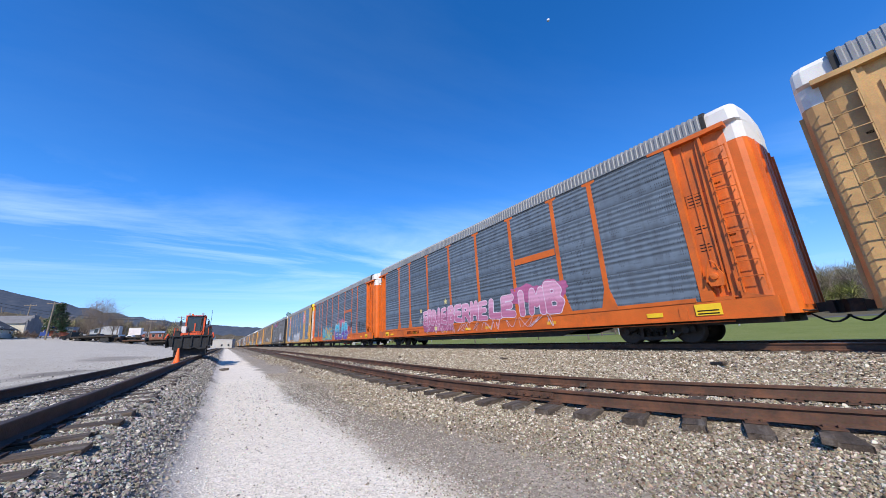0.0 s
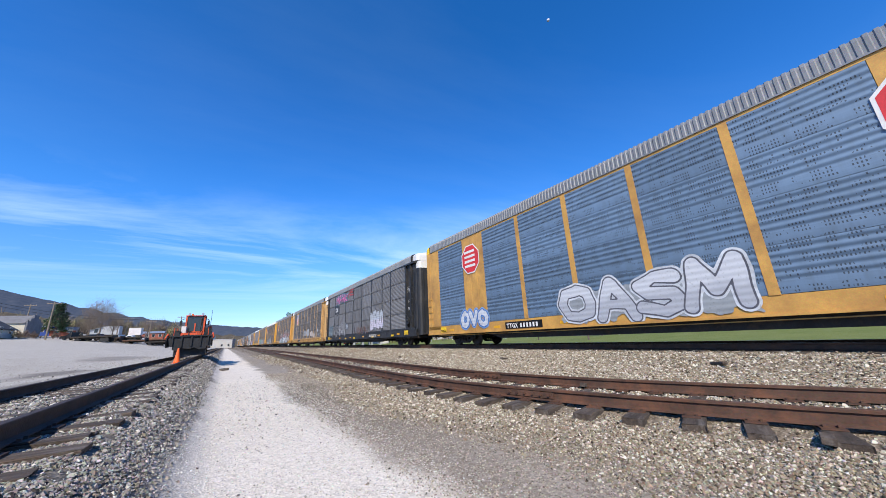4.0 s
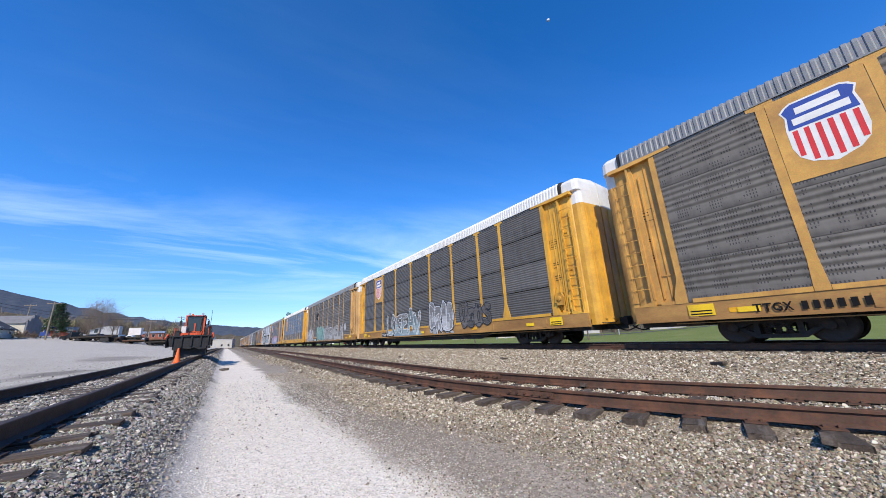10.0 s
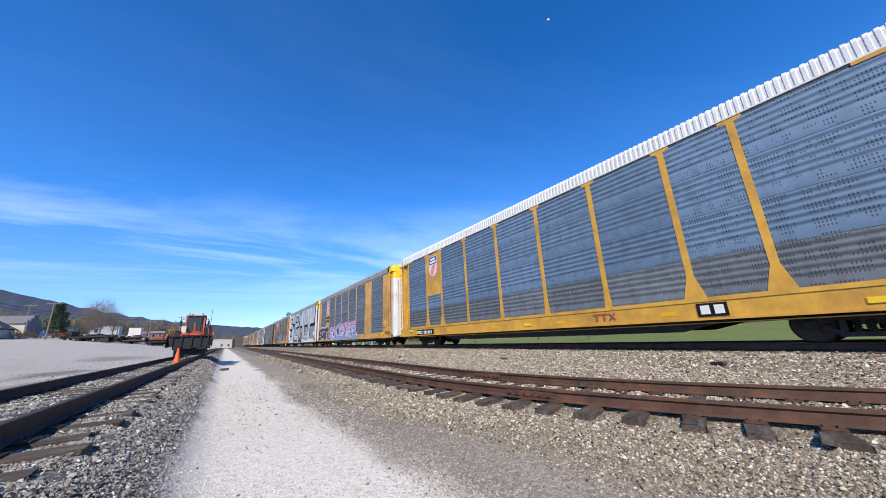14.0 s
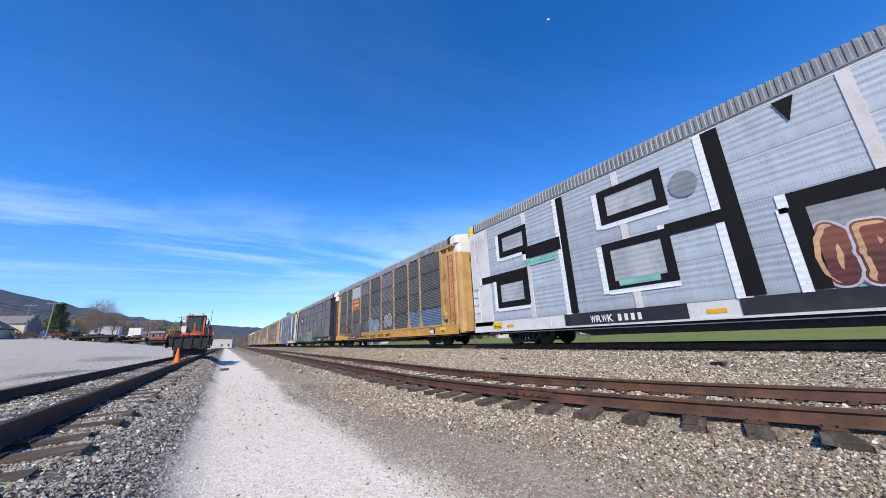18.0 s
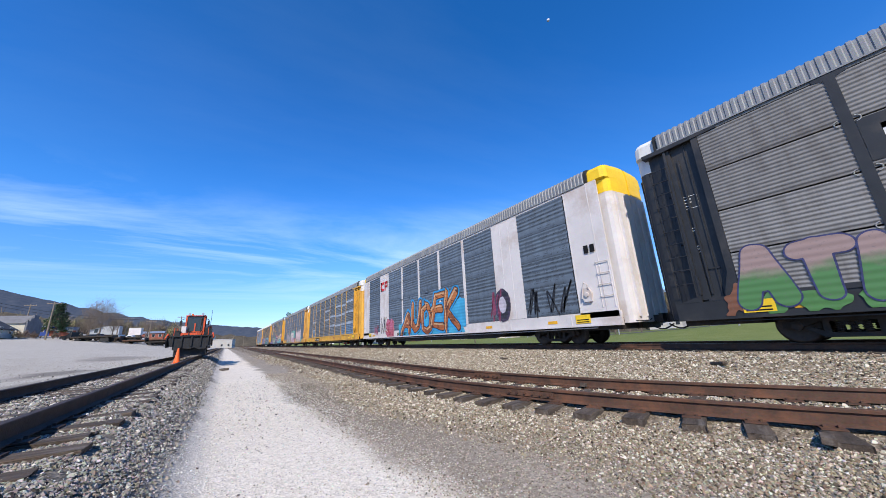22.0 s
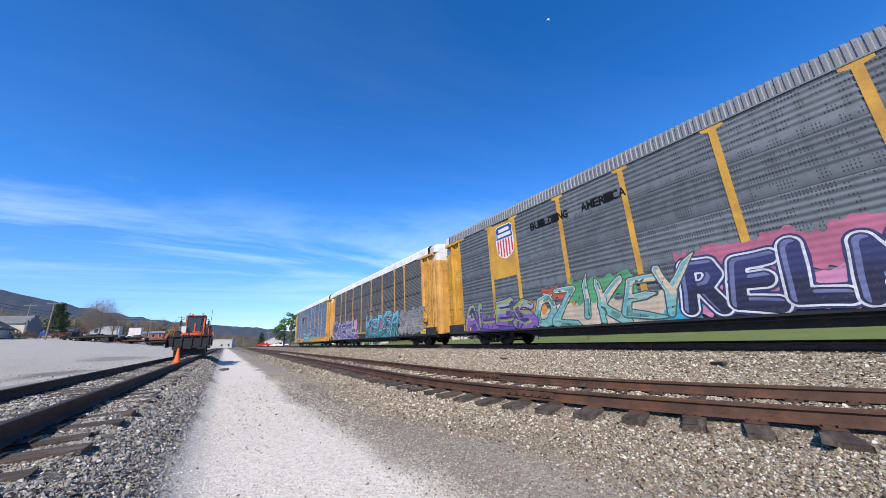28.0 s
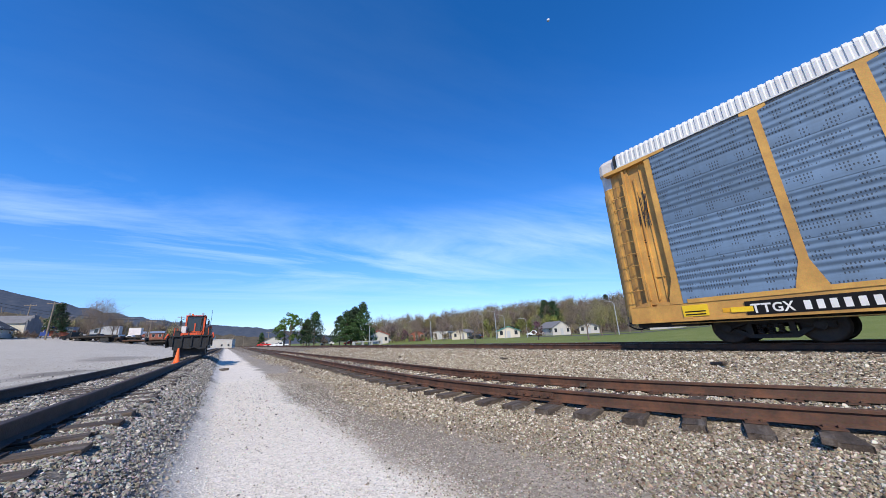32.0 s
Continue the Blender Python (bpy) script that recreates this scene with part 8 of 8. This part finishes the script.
PAINTS = [surface("white car paint", (0.7, 0.7, 0.7), 0.25, 0, 1, 0.03), surface("red car paint", (0.5, 0.03, 0.03), 0.25, 0, 1, 0.05), surface("black car paint", (0.02, 0.02, 0.022), 0.25, 0, 1, 0.1),
          surface("silver car paint", (0.4, 0.41, 0.42), 0.25, 0.5, 1, 0.05), surface("blue car paint", (0.04, 0.09, 0.25), 0.25, 0, 1, 0.05)]
for az, d, rz, c, pk in ((4.9, 165, 80, 1, True), (6.6, 150, 70, 0, False), (7.4, 140, 70, 0, True), (13.9, 118, 75, 0, False), (17.6, 112, 75, 1, False), (22.0, 122, 70, 0, False), (23.2, 126, 70, 3, False), (38.6, 108, 30, 2, False), (48.6, 110, 30, 0, True),
                         (-14.6, 112, 70, 2, True), (-11.0, 116, 65, 3, True), (-9.9, 118, 80, 0, True), (-5.2, 122, 80, 4, False), (-4.6, 126, 80, 0, False), (-6.2, 112, 85, 2, True), (-13.3, 114, 60, 2, False)):
    px, py = at(az, d)
    vehicle(px, py, rz, PAINTS[c], pk, ("white", "red", "black", "silver", "blue")[c] + (" pickup truck" if pk else " car") + (" parked at the far yard edge" if az < 0 else " parked beside the street"))


def box_trailer(x, y, rz, l, col, label, deck=False):
    t = thing("flat_trailer" if deck else "box_trailer", label, "trailer", "trailers", (x, y, ground_z(x, y)))
    t.rotation_euler = (0, 0, radians(rz))
    bm = bmesh.new()
    if deck:
        box(bm, -1.25, 1.25, -l / 2, l / 2, 0.95, 1.2)
        box(bm, -1.2, 1.2, l / 2 - 0.1, l / 2, 1.2, 2.2)
    else:
        box(bm, -1.25, 1.25, -l / 2, l / 2, 1.0, 3.4)
    part("deck" if deck else "box", bm, col, t)
    bm = bmesh.new(); box(bm, -0.4, 0.4, -l / 2 + 0.2, l / 2 - 0.2, 0.7, 0.95); part("chassis", bm, M["steel"], t)
    for s in (-1, 1):
        for yy in (-l * 0.36, -l * 0.26, l * 0.34):
            mesh_part("wheel", shared("car_wheel", None), M["rubber"], t, loc=(s * 1.0, yy, 0.34)).scale = (1.4, 1.4, 1.4)
    return t


for az, d, rz, l, c, lab, dk in ((-9.7, 158, 86, 3.2, M["offwhite"], "white box trailer parked at the yard edge", False), (-11.8, 140, 84, 3.6, M["clap_grey"], "grey steel box trailer at the yard edge", False), (-8.6, 108, 82, 9, M["rail_rust"], "rusty brown flat trailer on the yard", True),
                                 (-7.0, 106, 84, 6, M["steel"], "dark flat trailer loaded with rail", True), (-13.2, 108, 78, 7, M["steel"], "dark steel flat trailer with timber load", True), (-10.9, 112, 80, 8, M["steel"], "dark steel flat trailer with a headboard", True)):
    px, py = at(az, d)
    box_trailer(px, py, rz, l, c, lab, dk)


def regulator():
    """Ballast regulator: track machine with a deep black plough across its nose and an open-framed orange cab."""
    t = thing("ballast_regulator", "orange and black track machine with a wide black plough", "track machine", "", (LEFT_X + 0.36, 26.0, LEFT_TOP))
    t.scale = (0.86, 1, 1)
    org = surface("machine orange", (0.60, 0.085, 0.025), 0.5, 0, 2, 0.2, (0.12, 0.05, 0.03), 0.35)
    soot = surface("black machine steel", (0.014, 0.014, 0.015), 0.6, 0, 3, 0.4, (0.04, 0.032, 0.025), 0.3, 0.15)

    def bar(name, mat, *boxes, label=""):
        bm = bmesh.new()
        for b in boxes:
            box(bm, *b)
        return part(name, bm, mat, t, label)

    bar("chassis", soot, (-1.0, 1.0, 0, 6.2, 0.45, 0.85), (-0.85, 0.95, -0.35, 0.4, 0.08, 0.62), (-0.7, 0.8, 0.2, 5.8, 0.22, 0.45))
    for yy in (1.0, 5.0):
        for s in (-1, 1):
            mesh_part("wheel", wheel_mesh(), M["wheel"], t, loc=(s * HALF_GAUGE, yy, 0.42))
    # plough: a deep beam with ragged lower edges and side wings
    bm = bmesh.new()
    prism(bm, [(-1.05, 1.22), (-1.22, 1.05), (-1.05, 0.62), (-0.92, 0.66), (-0.85, 0.42), (-0.6, 0.40), (-0.55, 0.55), (-0.2, 0.50), (0.05, 0.46), (0.3, 0.55), (0.55, 0.42), (0.95, 0.45), (1.02, 0.66), (1.18, 0.60), (1.3, 1.12), (1.2, 1.24)], -0.72, -0.62, "y")
    prism(bm, [(-0.62, 1.0), (-0.62, 1.2), (0.1, 1.12), (0.1, 0.9)], -1.0, 1.15)
    part("front_plough", bm, soot, t, "deep black steel plough")
    for k, x in enumerate((-0.95, -0.45, 0.1, 0.62, 1.05)):
        bar("plough_rib", soot, (x - 0.04, x + 0.04, -0.80, -0.72, 0.62, 1.18))
    bar("plough_rim", soot, (-1.12, 1.22, -0.82, -0.62, 1.19, 1.26))
    for s in (-1, 1):
        bm = bmesh.new(); prism(bm, [(-0.9, 1.0), (-0.62, 1.28), (0.5, 1.18), (0.5, 0.62), (-0.62, 0.58)], s * 1.24, s * 1.30); part("side_wing", bm, soot, t)
        bm = bmesh.new(); tube(bm, [(s * 1.2, 0.3, 1.0), (s * 1.28, -0.4, 1.35), (s * 1.34, -0.75, 1.1)], 0.06, 8); part("lift_arm", bm, org, t, "orange hydraulic arm")
    for k, x in enumerate((-0.62, -0.2, 0.25, 0.7)):
        bm = bmesh.new(); tube(bm, [(x, 0.1, 1.05), (x + 0.05, -0.25, 1.42), (x + 0.08, -0.55, 1.2)], 0.035, 6); part("hydraulic_hose", bm, soot if k % 2 else org, t)
    bm = bmesh.new(); prism(bm, [(0.0, 1.0), (0.1, 1.42), (1.2, 1.5), (1.3, 1.0)], -0.62, 0.55); part("engine_hood", bm, soot, t, "black engine hood")
    bar("hood_band", org, (-0.64, 0.57, -0.02, 0.12, 1.30, 1.44))
    bar("hood_grille", soot, (-0.45, 0.35, -0.01, 0.05, 1.08, 1.34))
    bar("white_tank", M["offwhite"], (-0.70, -0.42, 0.5, 1.2, 1.42, 1.86), label="white fuel tank")
    bar("tool_box", soot, (-1.15, -0.72, 0.4, 1.6, 0.9, 1.6))
    bar("battery_box", soot, (0.72, 1.12, 0.6, 2.4, 0.85, 1.75))
    # cab: four orange posts, dark glass, roof with lamps
    for sx in (-0.56, 0.56):
        for yy in (1.5, 2.9):
            bar("cab_post", org, (sx - 0.05, sx + 0.05, yy - 0.05, yy + 0.05, 0.85, 2.56))
    bar("cab_roof", org, (-0.62, 0.62, 1.42, 3.0, 2.56, 2.62), label="flat orange cab roof")
    bar("cab_rail", org, (-0.55, 0.55, 1.45, 1.5, 1.50, 1.57), (-0.04, 0.04, 1.45, 1.5, 1.57, 2.1))
    for b in ((-0.5, 0.5, 1.52, 1.54, 1.58, 2.54), (-0.5, 0.5, 2.88, 2.9, 1.4, 2.54), (-0.56, -0.54, 1.56, 2.84, 1.4, 2.54), (0.54, 0.56, 1.56, 2.84, 1.4, 2.54)):
        bar("cab_window", M["glass"], b)
    bar("cab_base", soot, (-0.6, 0.6, 1.56, 2.9, 0.85, 1.5))
    bar("seat", M["rubber"], (-0.25, 0.25, 2.2, 2.7, 1.5, 1.9), (-0.25, 0.25, 2.6, 2.75, 1.9, 2.3))
    bar("rear_hopper", soot, (-1.0, 1.0, 3.3, 6.0, 0.85, 1.62))
    bar("rear_panel", org, (0.75, 1.05, 2.9, 3.25, 0.9, 1.95))
    bm = bmesh.new(); tube(bm, [(0.42, 0.9, 1.4), (0.42, 0.9, 2.3), (0.47, 0.85, 2.42)], 0.05, 8); part("exhaust", bm, M["steel"], t)
    for s in (-1, 1):
        bm = bmesh.new()
        tube(bm, [(s * 0.98, -0.3, 1.0), (s * 0.98, -0.3, 1.7), (s * 0.98, 1.3, 1.75), (s * 0.98, 1.3, 0.85)], 0.022, 6)
        part("hand_rail", bm, org, t)
        bm = bmesh.new(); lathe(bm, [(-0.03, 0.07), (0.04, 0.08), (0.05, 0.05)], 12, (s * 0.42, 1.30, 2.70), "y"); part("work_lamp", bm, M["galv"], t)
        bm = bmesh.new(); tube(bm, [(s * 0.66, 1.45, 2.4), (s * 0.85, 1.3, 2.3), (s * 0.85, 1.28, 1.95)], 0.02, 5); part("mirror_arm", bm, soot, t)
        bar("mirror", soot, (s * 0.85 - 0.07, s * 0.85 + 0.07, 1.26, 1.29, 1.95, 2.25))
    bm = bmesh.new(); tube(bm, [(0.9, 3.2, 1.6), (0.92, 3.2, 3.1)], 0.015, 5); part("aerial", bm, soot, t)
    bm = bmesh.new(); lathe(bm, [(2.63, 0.07), (2.76, 0.06), (2.80, 0.02)], 12, (-0.3, 2.3, 0), "z"); part("beacon", bm, M["orange"], t, "amber warning beacon")
    return t


regulator()


def cone(x, y):
    t = thing("traffic_cone", "bright orange traffic cone standing between the rails", "traffic cone", "", (x, y, LEFT_TOP - 0.172))
    org = surface("cone orange", (0.85, 0.13, 0.02), 0.55, 0, 3, 0.08)
    bm = bmesh.new(); box(bm, -0.19, 0.19, -0.19, 0.19, -0.03, 0.03); bmesh.ops.bevel(bm, geom=bm.edges[:], offset=0.012, segments=1, affect="EDGES"); part("base", bm, org, t)
    bm = bmesh.new(); lathe(bm, [(0.03, 0.14), (0.06, 0.13), (0.68, 0.035), (0.70, 0.03)], 18, (0, 0, 0), "z"); part("cone", bm, org, t, smooth=True)


cone(-1.93, 21.3)

# loose things on the ground
bm = bmesh.new(); box(bm, -0.20, 0.20, -0.09, 0.09, 0, 0.13); bmesh.ops.bevel(bm, geom=bm.edges[:], offset=0.02, segments=1, affect="EDGES")
o = part("timber_block", bm, M["tie"], None, loc=(0.08, 21.0, ground_z(0.08, 21.0) - 0.01)); o.rotation_euler = (0, 0, 0.3)
tagged(o, "short dark timber block lying on the gravel road", "timber")
for k, (x, y, rz) in enumerate(((6.0, 4.2, 0.4), (8.6, 9.2, 0.2), (7.9, 16.5, 1.2), (4.9, 0.9, 0.2), (9.2, 3.0, 0.9))):
    bm = bmesh.new(); box(bm, -0.2, 0.2, -0.05, 0.05, 0, 0.06)
    o = part("timber_scrap", bm, M["tie"], None, loc=(x, y, ground_z(x, y) + 0.04)); o.rotation_euler = (0.1, 0.1, rz)
    tagged(o, "dark splintered timber scrap lying on ballast", "timber", "timber scraps")


def joint_bar(line_x, y, top, s, mat):
    slope = (line_x(y + 0.1) - line_x(y - 0.1)) / 0.2
    k = 1 / math.sqrt(1 + slope * slope)
    t = thing("joint_bar", "bolted steel joint bar on the rail", "rail joint", "rail joints", (line_x(y) + s * HALF_GAUGE * k, y - s * HALF_GAUGE * slope * k, top))
    t.rotation_euler = (0, 0, -math.atan(slope))
    for q in (-1, 1):
        bm = bmesh.new(); prism(bm, [(q * 0.014, -0.13), (q * 0.045, -0.135), (q * 0.04, -0.05), (q * 0.014, -0.045)][::q], -0.45, 0.45, "y"); part("bar", bm, mat, t)
        for b in range(6):
            bm = bmesh.new(); lathe(bm, [(q * 0.03, 0.02), (q * 0.07, 0.02)], 6, (0, -0.375 + 0.15 * b, -0.09)); part("bolt", bm, mat, t)


joint_bar(side_x, 4.35, SIDE_TOP, -1, M["rail_rust"])
joint_bar(side_x, 6.6, SIDE_TOP, 1, M["rail_rust"])
joint_bar(lambda y: MAIN_X, 6.5, MAIN_TOP, -1, M["rail_rust"])

# low timber footbridge rail on the verge
bx, by = at(20.3, 82)
t = thing("low_bridge", "low grey concrete culvert bridge with openings", "bridge", "", (bx, by, ground_z(bx, by)))
t.rotation_euler = (0, 0, radians(-70))
bm = bmesh.new(); box(bm, -0.3, 0.3, -4.2, 4.2, 0.75, 1.0); part("deck", bm, M["conc"], t)
for yy in (-4, -1.6, 1.2, 4):
    bm = bmesh.new(); box(bm, -0.28, 0.28, yy - 0.2, yy + 0.2, -0.3, 0.75); part("pier", bm, M["conc"], t)

# overhead wires along the far street
bm = bmesh.new()
for z in (7.2, 6.6):
    a, b = at(-22, 112), at(-9.5, 122)
    pts = [(a[0] + (b[0] - a[0]) * f, a[1] + (b[1] - a[1]) * f, 5.5 + z - 2.6 * f - 1.2 * math.sin(math.pi * f)) for f in [i / 12 for i in range(13)]]
    tube(bm, pts, 0.03, 4)
o = part("overhead_wire", bm, M["rubber"], None)
tagged(o, "thin black overhead wires between utility poles", "wire")

# day moon
bm = bmesh.new()
bmesh.ops.create_uvsphere(bm, u_segments=24, v_segments=16, radius=15)
az, el = 58.6, 47.15
o = part("moon", bm, surface("pale moon", (0.75, 0.75, 0.75), 1.0, 0, 0.05, 0.1), None, smooth=True,
         loc=(4200 * math.sin(radians(az)) * math.cos(radians(el)), 4200 * math.cos(radians(az)) * math.cos(radians(el)), 4200 * math.sin(radians(el))))
tagged(o, "pale half moon in the daytime sky", "moon", kind="structure")

# ---------------------------------------------------------------- loose stones
def stone_shapes():
    """Sharp-edged broken stones: a skewed foot and a ridge or a point on top. Their undersides lie in the bed."""
    out = []
    for s in range(18):
        rnd = random.Random(500 + s)
        foot = [(x * rnd.uniform(0.55, 1.1), y * rnd.uniform(0.4, 0.85), -0.35 + rnd.uniform(-0.1, 0.1)) for x, y in ((-1, -1), (1, -1), (1, 1), (-1, 1))]
        hgt = rnd.uniform(0.45, 0.95)
        if s % 3:
            top = [(-rnd.uniform(0.15, 0.75), rnd.uniform(-0.35, 0.35), hgt), (rnd.uniform(0.15, 0.75), rnd.uniform(-0.35, 0.35), hgt * rnd.uniform(0.6, 1.0))]
            tri = [(0, 1, 5), (0, 5, 4), (1, 2, 5), (2, 3, 4), (2, 4, 5), (3, 0, 4)]
        else:
            top = [(rnd.uniform(-0.4, 0.4), rnd.uniform(-0.3, 0.3), hgt)]
            tri = [(0, 1, 4), (1, 2, 4), (2, 3, 4), (3, 0, 4)]
        out.append((np.array(foot + top), np.array(tri)))
    return out


SHAPES = stone_shapes()


def stone_surface(name, stops):
    m, nt, N, L, b = nodes(name)
    g = N("ShaderNodeNewGeometry")
    r = ramp(nt, stops)
    r.color_ramp.interpolation = "LINEAR"
    L(g.outputs["Random Per Island"], r.inputs[0])
    n = N("ShaderNodeTexNoise"); n.inputs["Scale"].default_value = 45; n.inputs["Detail"].default_value = 4
    L(g.outputs["Position"], n.inputs["Vector"])
    mx = N("ShaderNodeMix"); mx.data_type, mx.blend_type = "RGBA", "OVERLAY"; mx.inputs["Factor"].default_value = 0.5
    L(r.outputs[0], mx.inputs["A"]); L(n.outputs["Color"], mx.inputs["B"])
    hs = N("ShaderNodeHueSaturation"); hs.inputs["Saturation"].default_value = 0.95
    L(mx.outputs["Result"], hs.inputs["Color"])
    L(hs.outputs[0], b.inputs["Base Color"])
    b.inputs["Roughness"].default_value = 0.9
    b.inputs["Specular IOR Level"].default_value = 0.25
    return m


def scatter(name, label, n, place, size, material, seed, sink=0.25, forms=SHAPES):
    """Many loose stones in one mesh, each of its own size, turn and tip."""
    rng = np.random.default_rng(seed)
    pts = np.array(place(rng, n))
    z = np.array([ground_z(x, y) for x, y in pts])
    kind, a, tip = rng.integers(len(forms), size=n), rng.uniform(0, 6.283, n), rng.uniform(-0.8, 0.8, n)
    s = size * np.exp(np.clip(rng.normal(size=n), -2.0, 1.7) * 0.36) * np.clip(np.hypot(pts[:, 0], pts[:, 1]) / 5.0, 0.85, 1.4)   # coarser where the bed lies further off
    up = z + s * (0.45 - sink) + rng.uniform(0, 0.5, n) * s
    vs, fs, base = [], [], 0
    for k, (co, tri) in enumerate(forms):
        w = np.nonzero(kind == k)[0]
        if not len(w):
            continue
        p = co[None] * s[w, None, None]
        ct, st, ca, sa = (q[w, None] for q in (np.cos(tip), np.sin(tip), np.cos(a), np.sin(a)))
        px, py, pz = p[..., 0], p[..., 1] * ct - p[..., 2] * st, p[..., 1] * st + p[..., 2] * ct
        vs.append(np.stack((px * ca - py * sa + pts[w, :1], px * sa + py * ca + pts[w, 1:], pz + up[w, None]), -1).reshape(-1, 3))
        fs.append((tri[None] + (base + np.arange(len(w)) * len(co))[:, None, None]).reshape(-1, 3))
        base += len(w) * len(co)
    v, f = np.concatenate(vs), np.concatenate(fs)
    me = bpy.data.meshes.new(name)
    me.vertices.add(len(v)); me.vertices.foreach_set("co", v.ravel())
    me.loops.add(f.size); me.loops.foreach_set("vertex_index", f.ravel().astype(np.int32))
    me.polygons.add(len(f)); me.polygons.foreach_set("loop_start", np.arange(0, f.size, 3))
    me.update(calc_edges=True)
    me.validate()
    me.shade_flat()
    me.materials.append(material)
    return tagged(new(name, me), label, "stones", kind="stuff")


WARM = stone_surface("tan and grey crushed stone", [(0.0, (0.033, 0.024, 0.016)), (0.14, (0.173, 0.136, 0.086)), (0.28, (0.280, 0.228, 0.154)), (0.42, (0.196, 0.176, 0.143)), (0.55, (0.335, 0.271, 0.178)), (0.68, (0.173, 0.115, 0.070)), (0.82, (0.413, 0.358, 0.265)), (1.0, (0.625, 0.569, 0.460))])
COOL = stone_surface("grey crushed stone", [(0.0, (0.042, 0.038, 0.034)), (0.2, (0.162, 0.150, 0.132)), (0.4, (0.294, 0.270, 0.230)), (0.55, (0.198, 0.164, 0.122)), (0.7, (0.372, 0.347, 0.304)), (0.85, (0.270, 0.250, 0.222)), (1.0, (0.600, 0.564, 0.504))])
PALE_TAN = stone_surface("pale tan stone chips", [(0.0, (0.09, 0.071, 0.048)), (0.5, (0.21, 0.168, 0.115)), (1.0, (0.40, 0.34, 0.25))])
PALE_GREY = stone_surface("pale grey stone chips", [(0.0, (0.14, 0.128, 0.11)), (0.5, (0.30, 0.275, 0.235)), (1.0, (0.54, 0.50, 0.43))])
CHALK = stone_surface("pale limestone chips", [(0.0, (0.26, 0.24, 0.205)), (0.3, (0.45, 0.42, 0.37)), (1.0, (0.60, 0.57, 0.51))])
DUST = stone_surface("dusty brown stone chips", [(0.0, (0.10, 0.082, 0.062)), (0.5, (0.26, 0.22, 0.17)), (1.0, (0.46, 0.40, 0.32))])


def near_first(x0, x1, y0, y1, power, keep=None):
    def place(rng, n):
        out = []
        while len(out) < n:
            x = rng.uniform(x0, x1)
            y = y0 + (y1 - y0) * rng.random() ** power
            x, y = x + 0.12 * rng.normal(), y + 0.3 * rng.normal()      # a frayed edge
            if keep is None or keep(x, y, rng):
                out.append((x, y))
        return out
    return place


def near_tie(track, y, half):
    """True where a tie of the track lies within half a tie's width of y."""
    spots = TIE_SPOTS[track]
    i = int((y - spots[0]) / 0.53)
    return any(abs(y - k) < half for k in spots[max(i - 2, 0):max(i + 3, 0)])


def off_rails(x, y, rng):
    if x < 10.6 and abs(abs(x - side_x(y)) - HALF_GAUGE) < 0.09:
        return False
    c = side_x(y)
    if abs(x - c) < 1.38 and near_tie("siding_track", y + (x - c) * (side_x(y + 0.1) - c) / 0.1, 0.15) and rng.random() < 0.93:
        return False
    edge = 2.0 + 0.9 * (0.5 + 0.5 * math.sin(y * 0.7)) * 0.6
    return x > edge + 0.9 * abs(rng.normal()) * (1 if x < 3.4 else 0)


def by_left(x, y, rng):
    if abs(abs(x - LEFT_X) - HALF_GAUGE) < 0.1:
        return False
    if abs(x - LEFT_X) < 1.42 and near_tie("left_track", y, 0.13) and rng.random() < 0.96:
        return False
    if abs(x - LEFT_X) < HALF_GAUGE and rng.random() < 0.35:
        return False
    return x < -0.25 - 0.3 * abs(rng.normal())


scatter("siding_ballast", "tan and grey ballast stones round the siding", 150000, near_first(2.0, 8.8, -0.6, 13.0, 1.7, off_rails), 0.0135, WARM, 1)
scatter("main_ballast", "tan ballast stones on the main line bank", 72000, near_first(7.6, 11.9, -1.5, 24.0, 1.2, off_rails), 0.0150, WARM, 2)
scatter("far_ballast", "tan ballast stones along the tracks", 26000, near_first(2.4, 11.8, 12.0, 46.0, 1.5, off_rails), 0.020, WARM, 3)
scatter("yard_ballast", "grey ballast stones beside the yard track", 92000, near_first(-3.9, -0.3, 1.4, 18.0, 1.9, by_left), 0.0135, COOL, 4)
scatter("yard_ballast_far", "grey ballast stones along the yard track", 12000, near_first(-4.0, -0.4, 16.0, 45.0, 1.4, by_left), 0.018, COOL, 5)
scatter("road_chips", "pale stone chips on the gravel road", 26000, near_first(-0.4, 1.9, 1.4, 14.0, 1.9), 0.0062, CHALK, 6, 0.3)
scatter("road_pebbles", "scattered dark pebbles on the gravel road", 420, near_first(-0.3, 2.6, 2.0, 16.0, 1.5), 0.011, COOL, 7, 0.2)
scatter("dirt_chips", "small stones on the trodden dirt strip", 46000, near_first(1.5, 3.6, 1.2, 16.0, 1.7), 0.0072, DUST, 8, 0.3)
scatter("lot_gravel", "loose grey gravel on the yard lot", 6000, near_first(-14.0, -3.8, 6.0, 45.0, 1.5), 0.010, COOL, 9, 0.35)
scatter("ballast_chips", "fine tan chips between the ballast stones", 40000, near_first(2.2, 9.6, -0.4, 9.0, 1.6, off_rails), 0.0082, PALE_TAN, 10, 0.1)
scatter("yard_chips", "fine grey chips between the yard stones", 24000, near_first(-3.6, -0.1, 1.4, 9.0, 1.6, by_left), 0.0080, PALE_GREY, 11, 0.1)


def motions():
    times = [0.0, 1 / 30] + [float(k) for k in range(1, 32)] + [32.0 - 1 / 30, 32.0]
    for n, car in TRAIN.items():
        walk(car, [(t, pose(MAIN_X, train_y(t, n), MAIN_TOP)) for t in times])


motions()
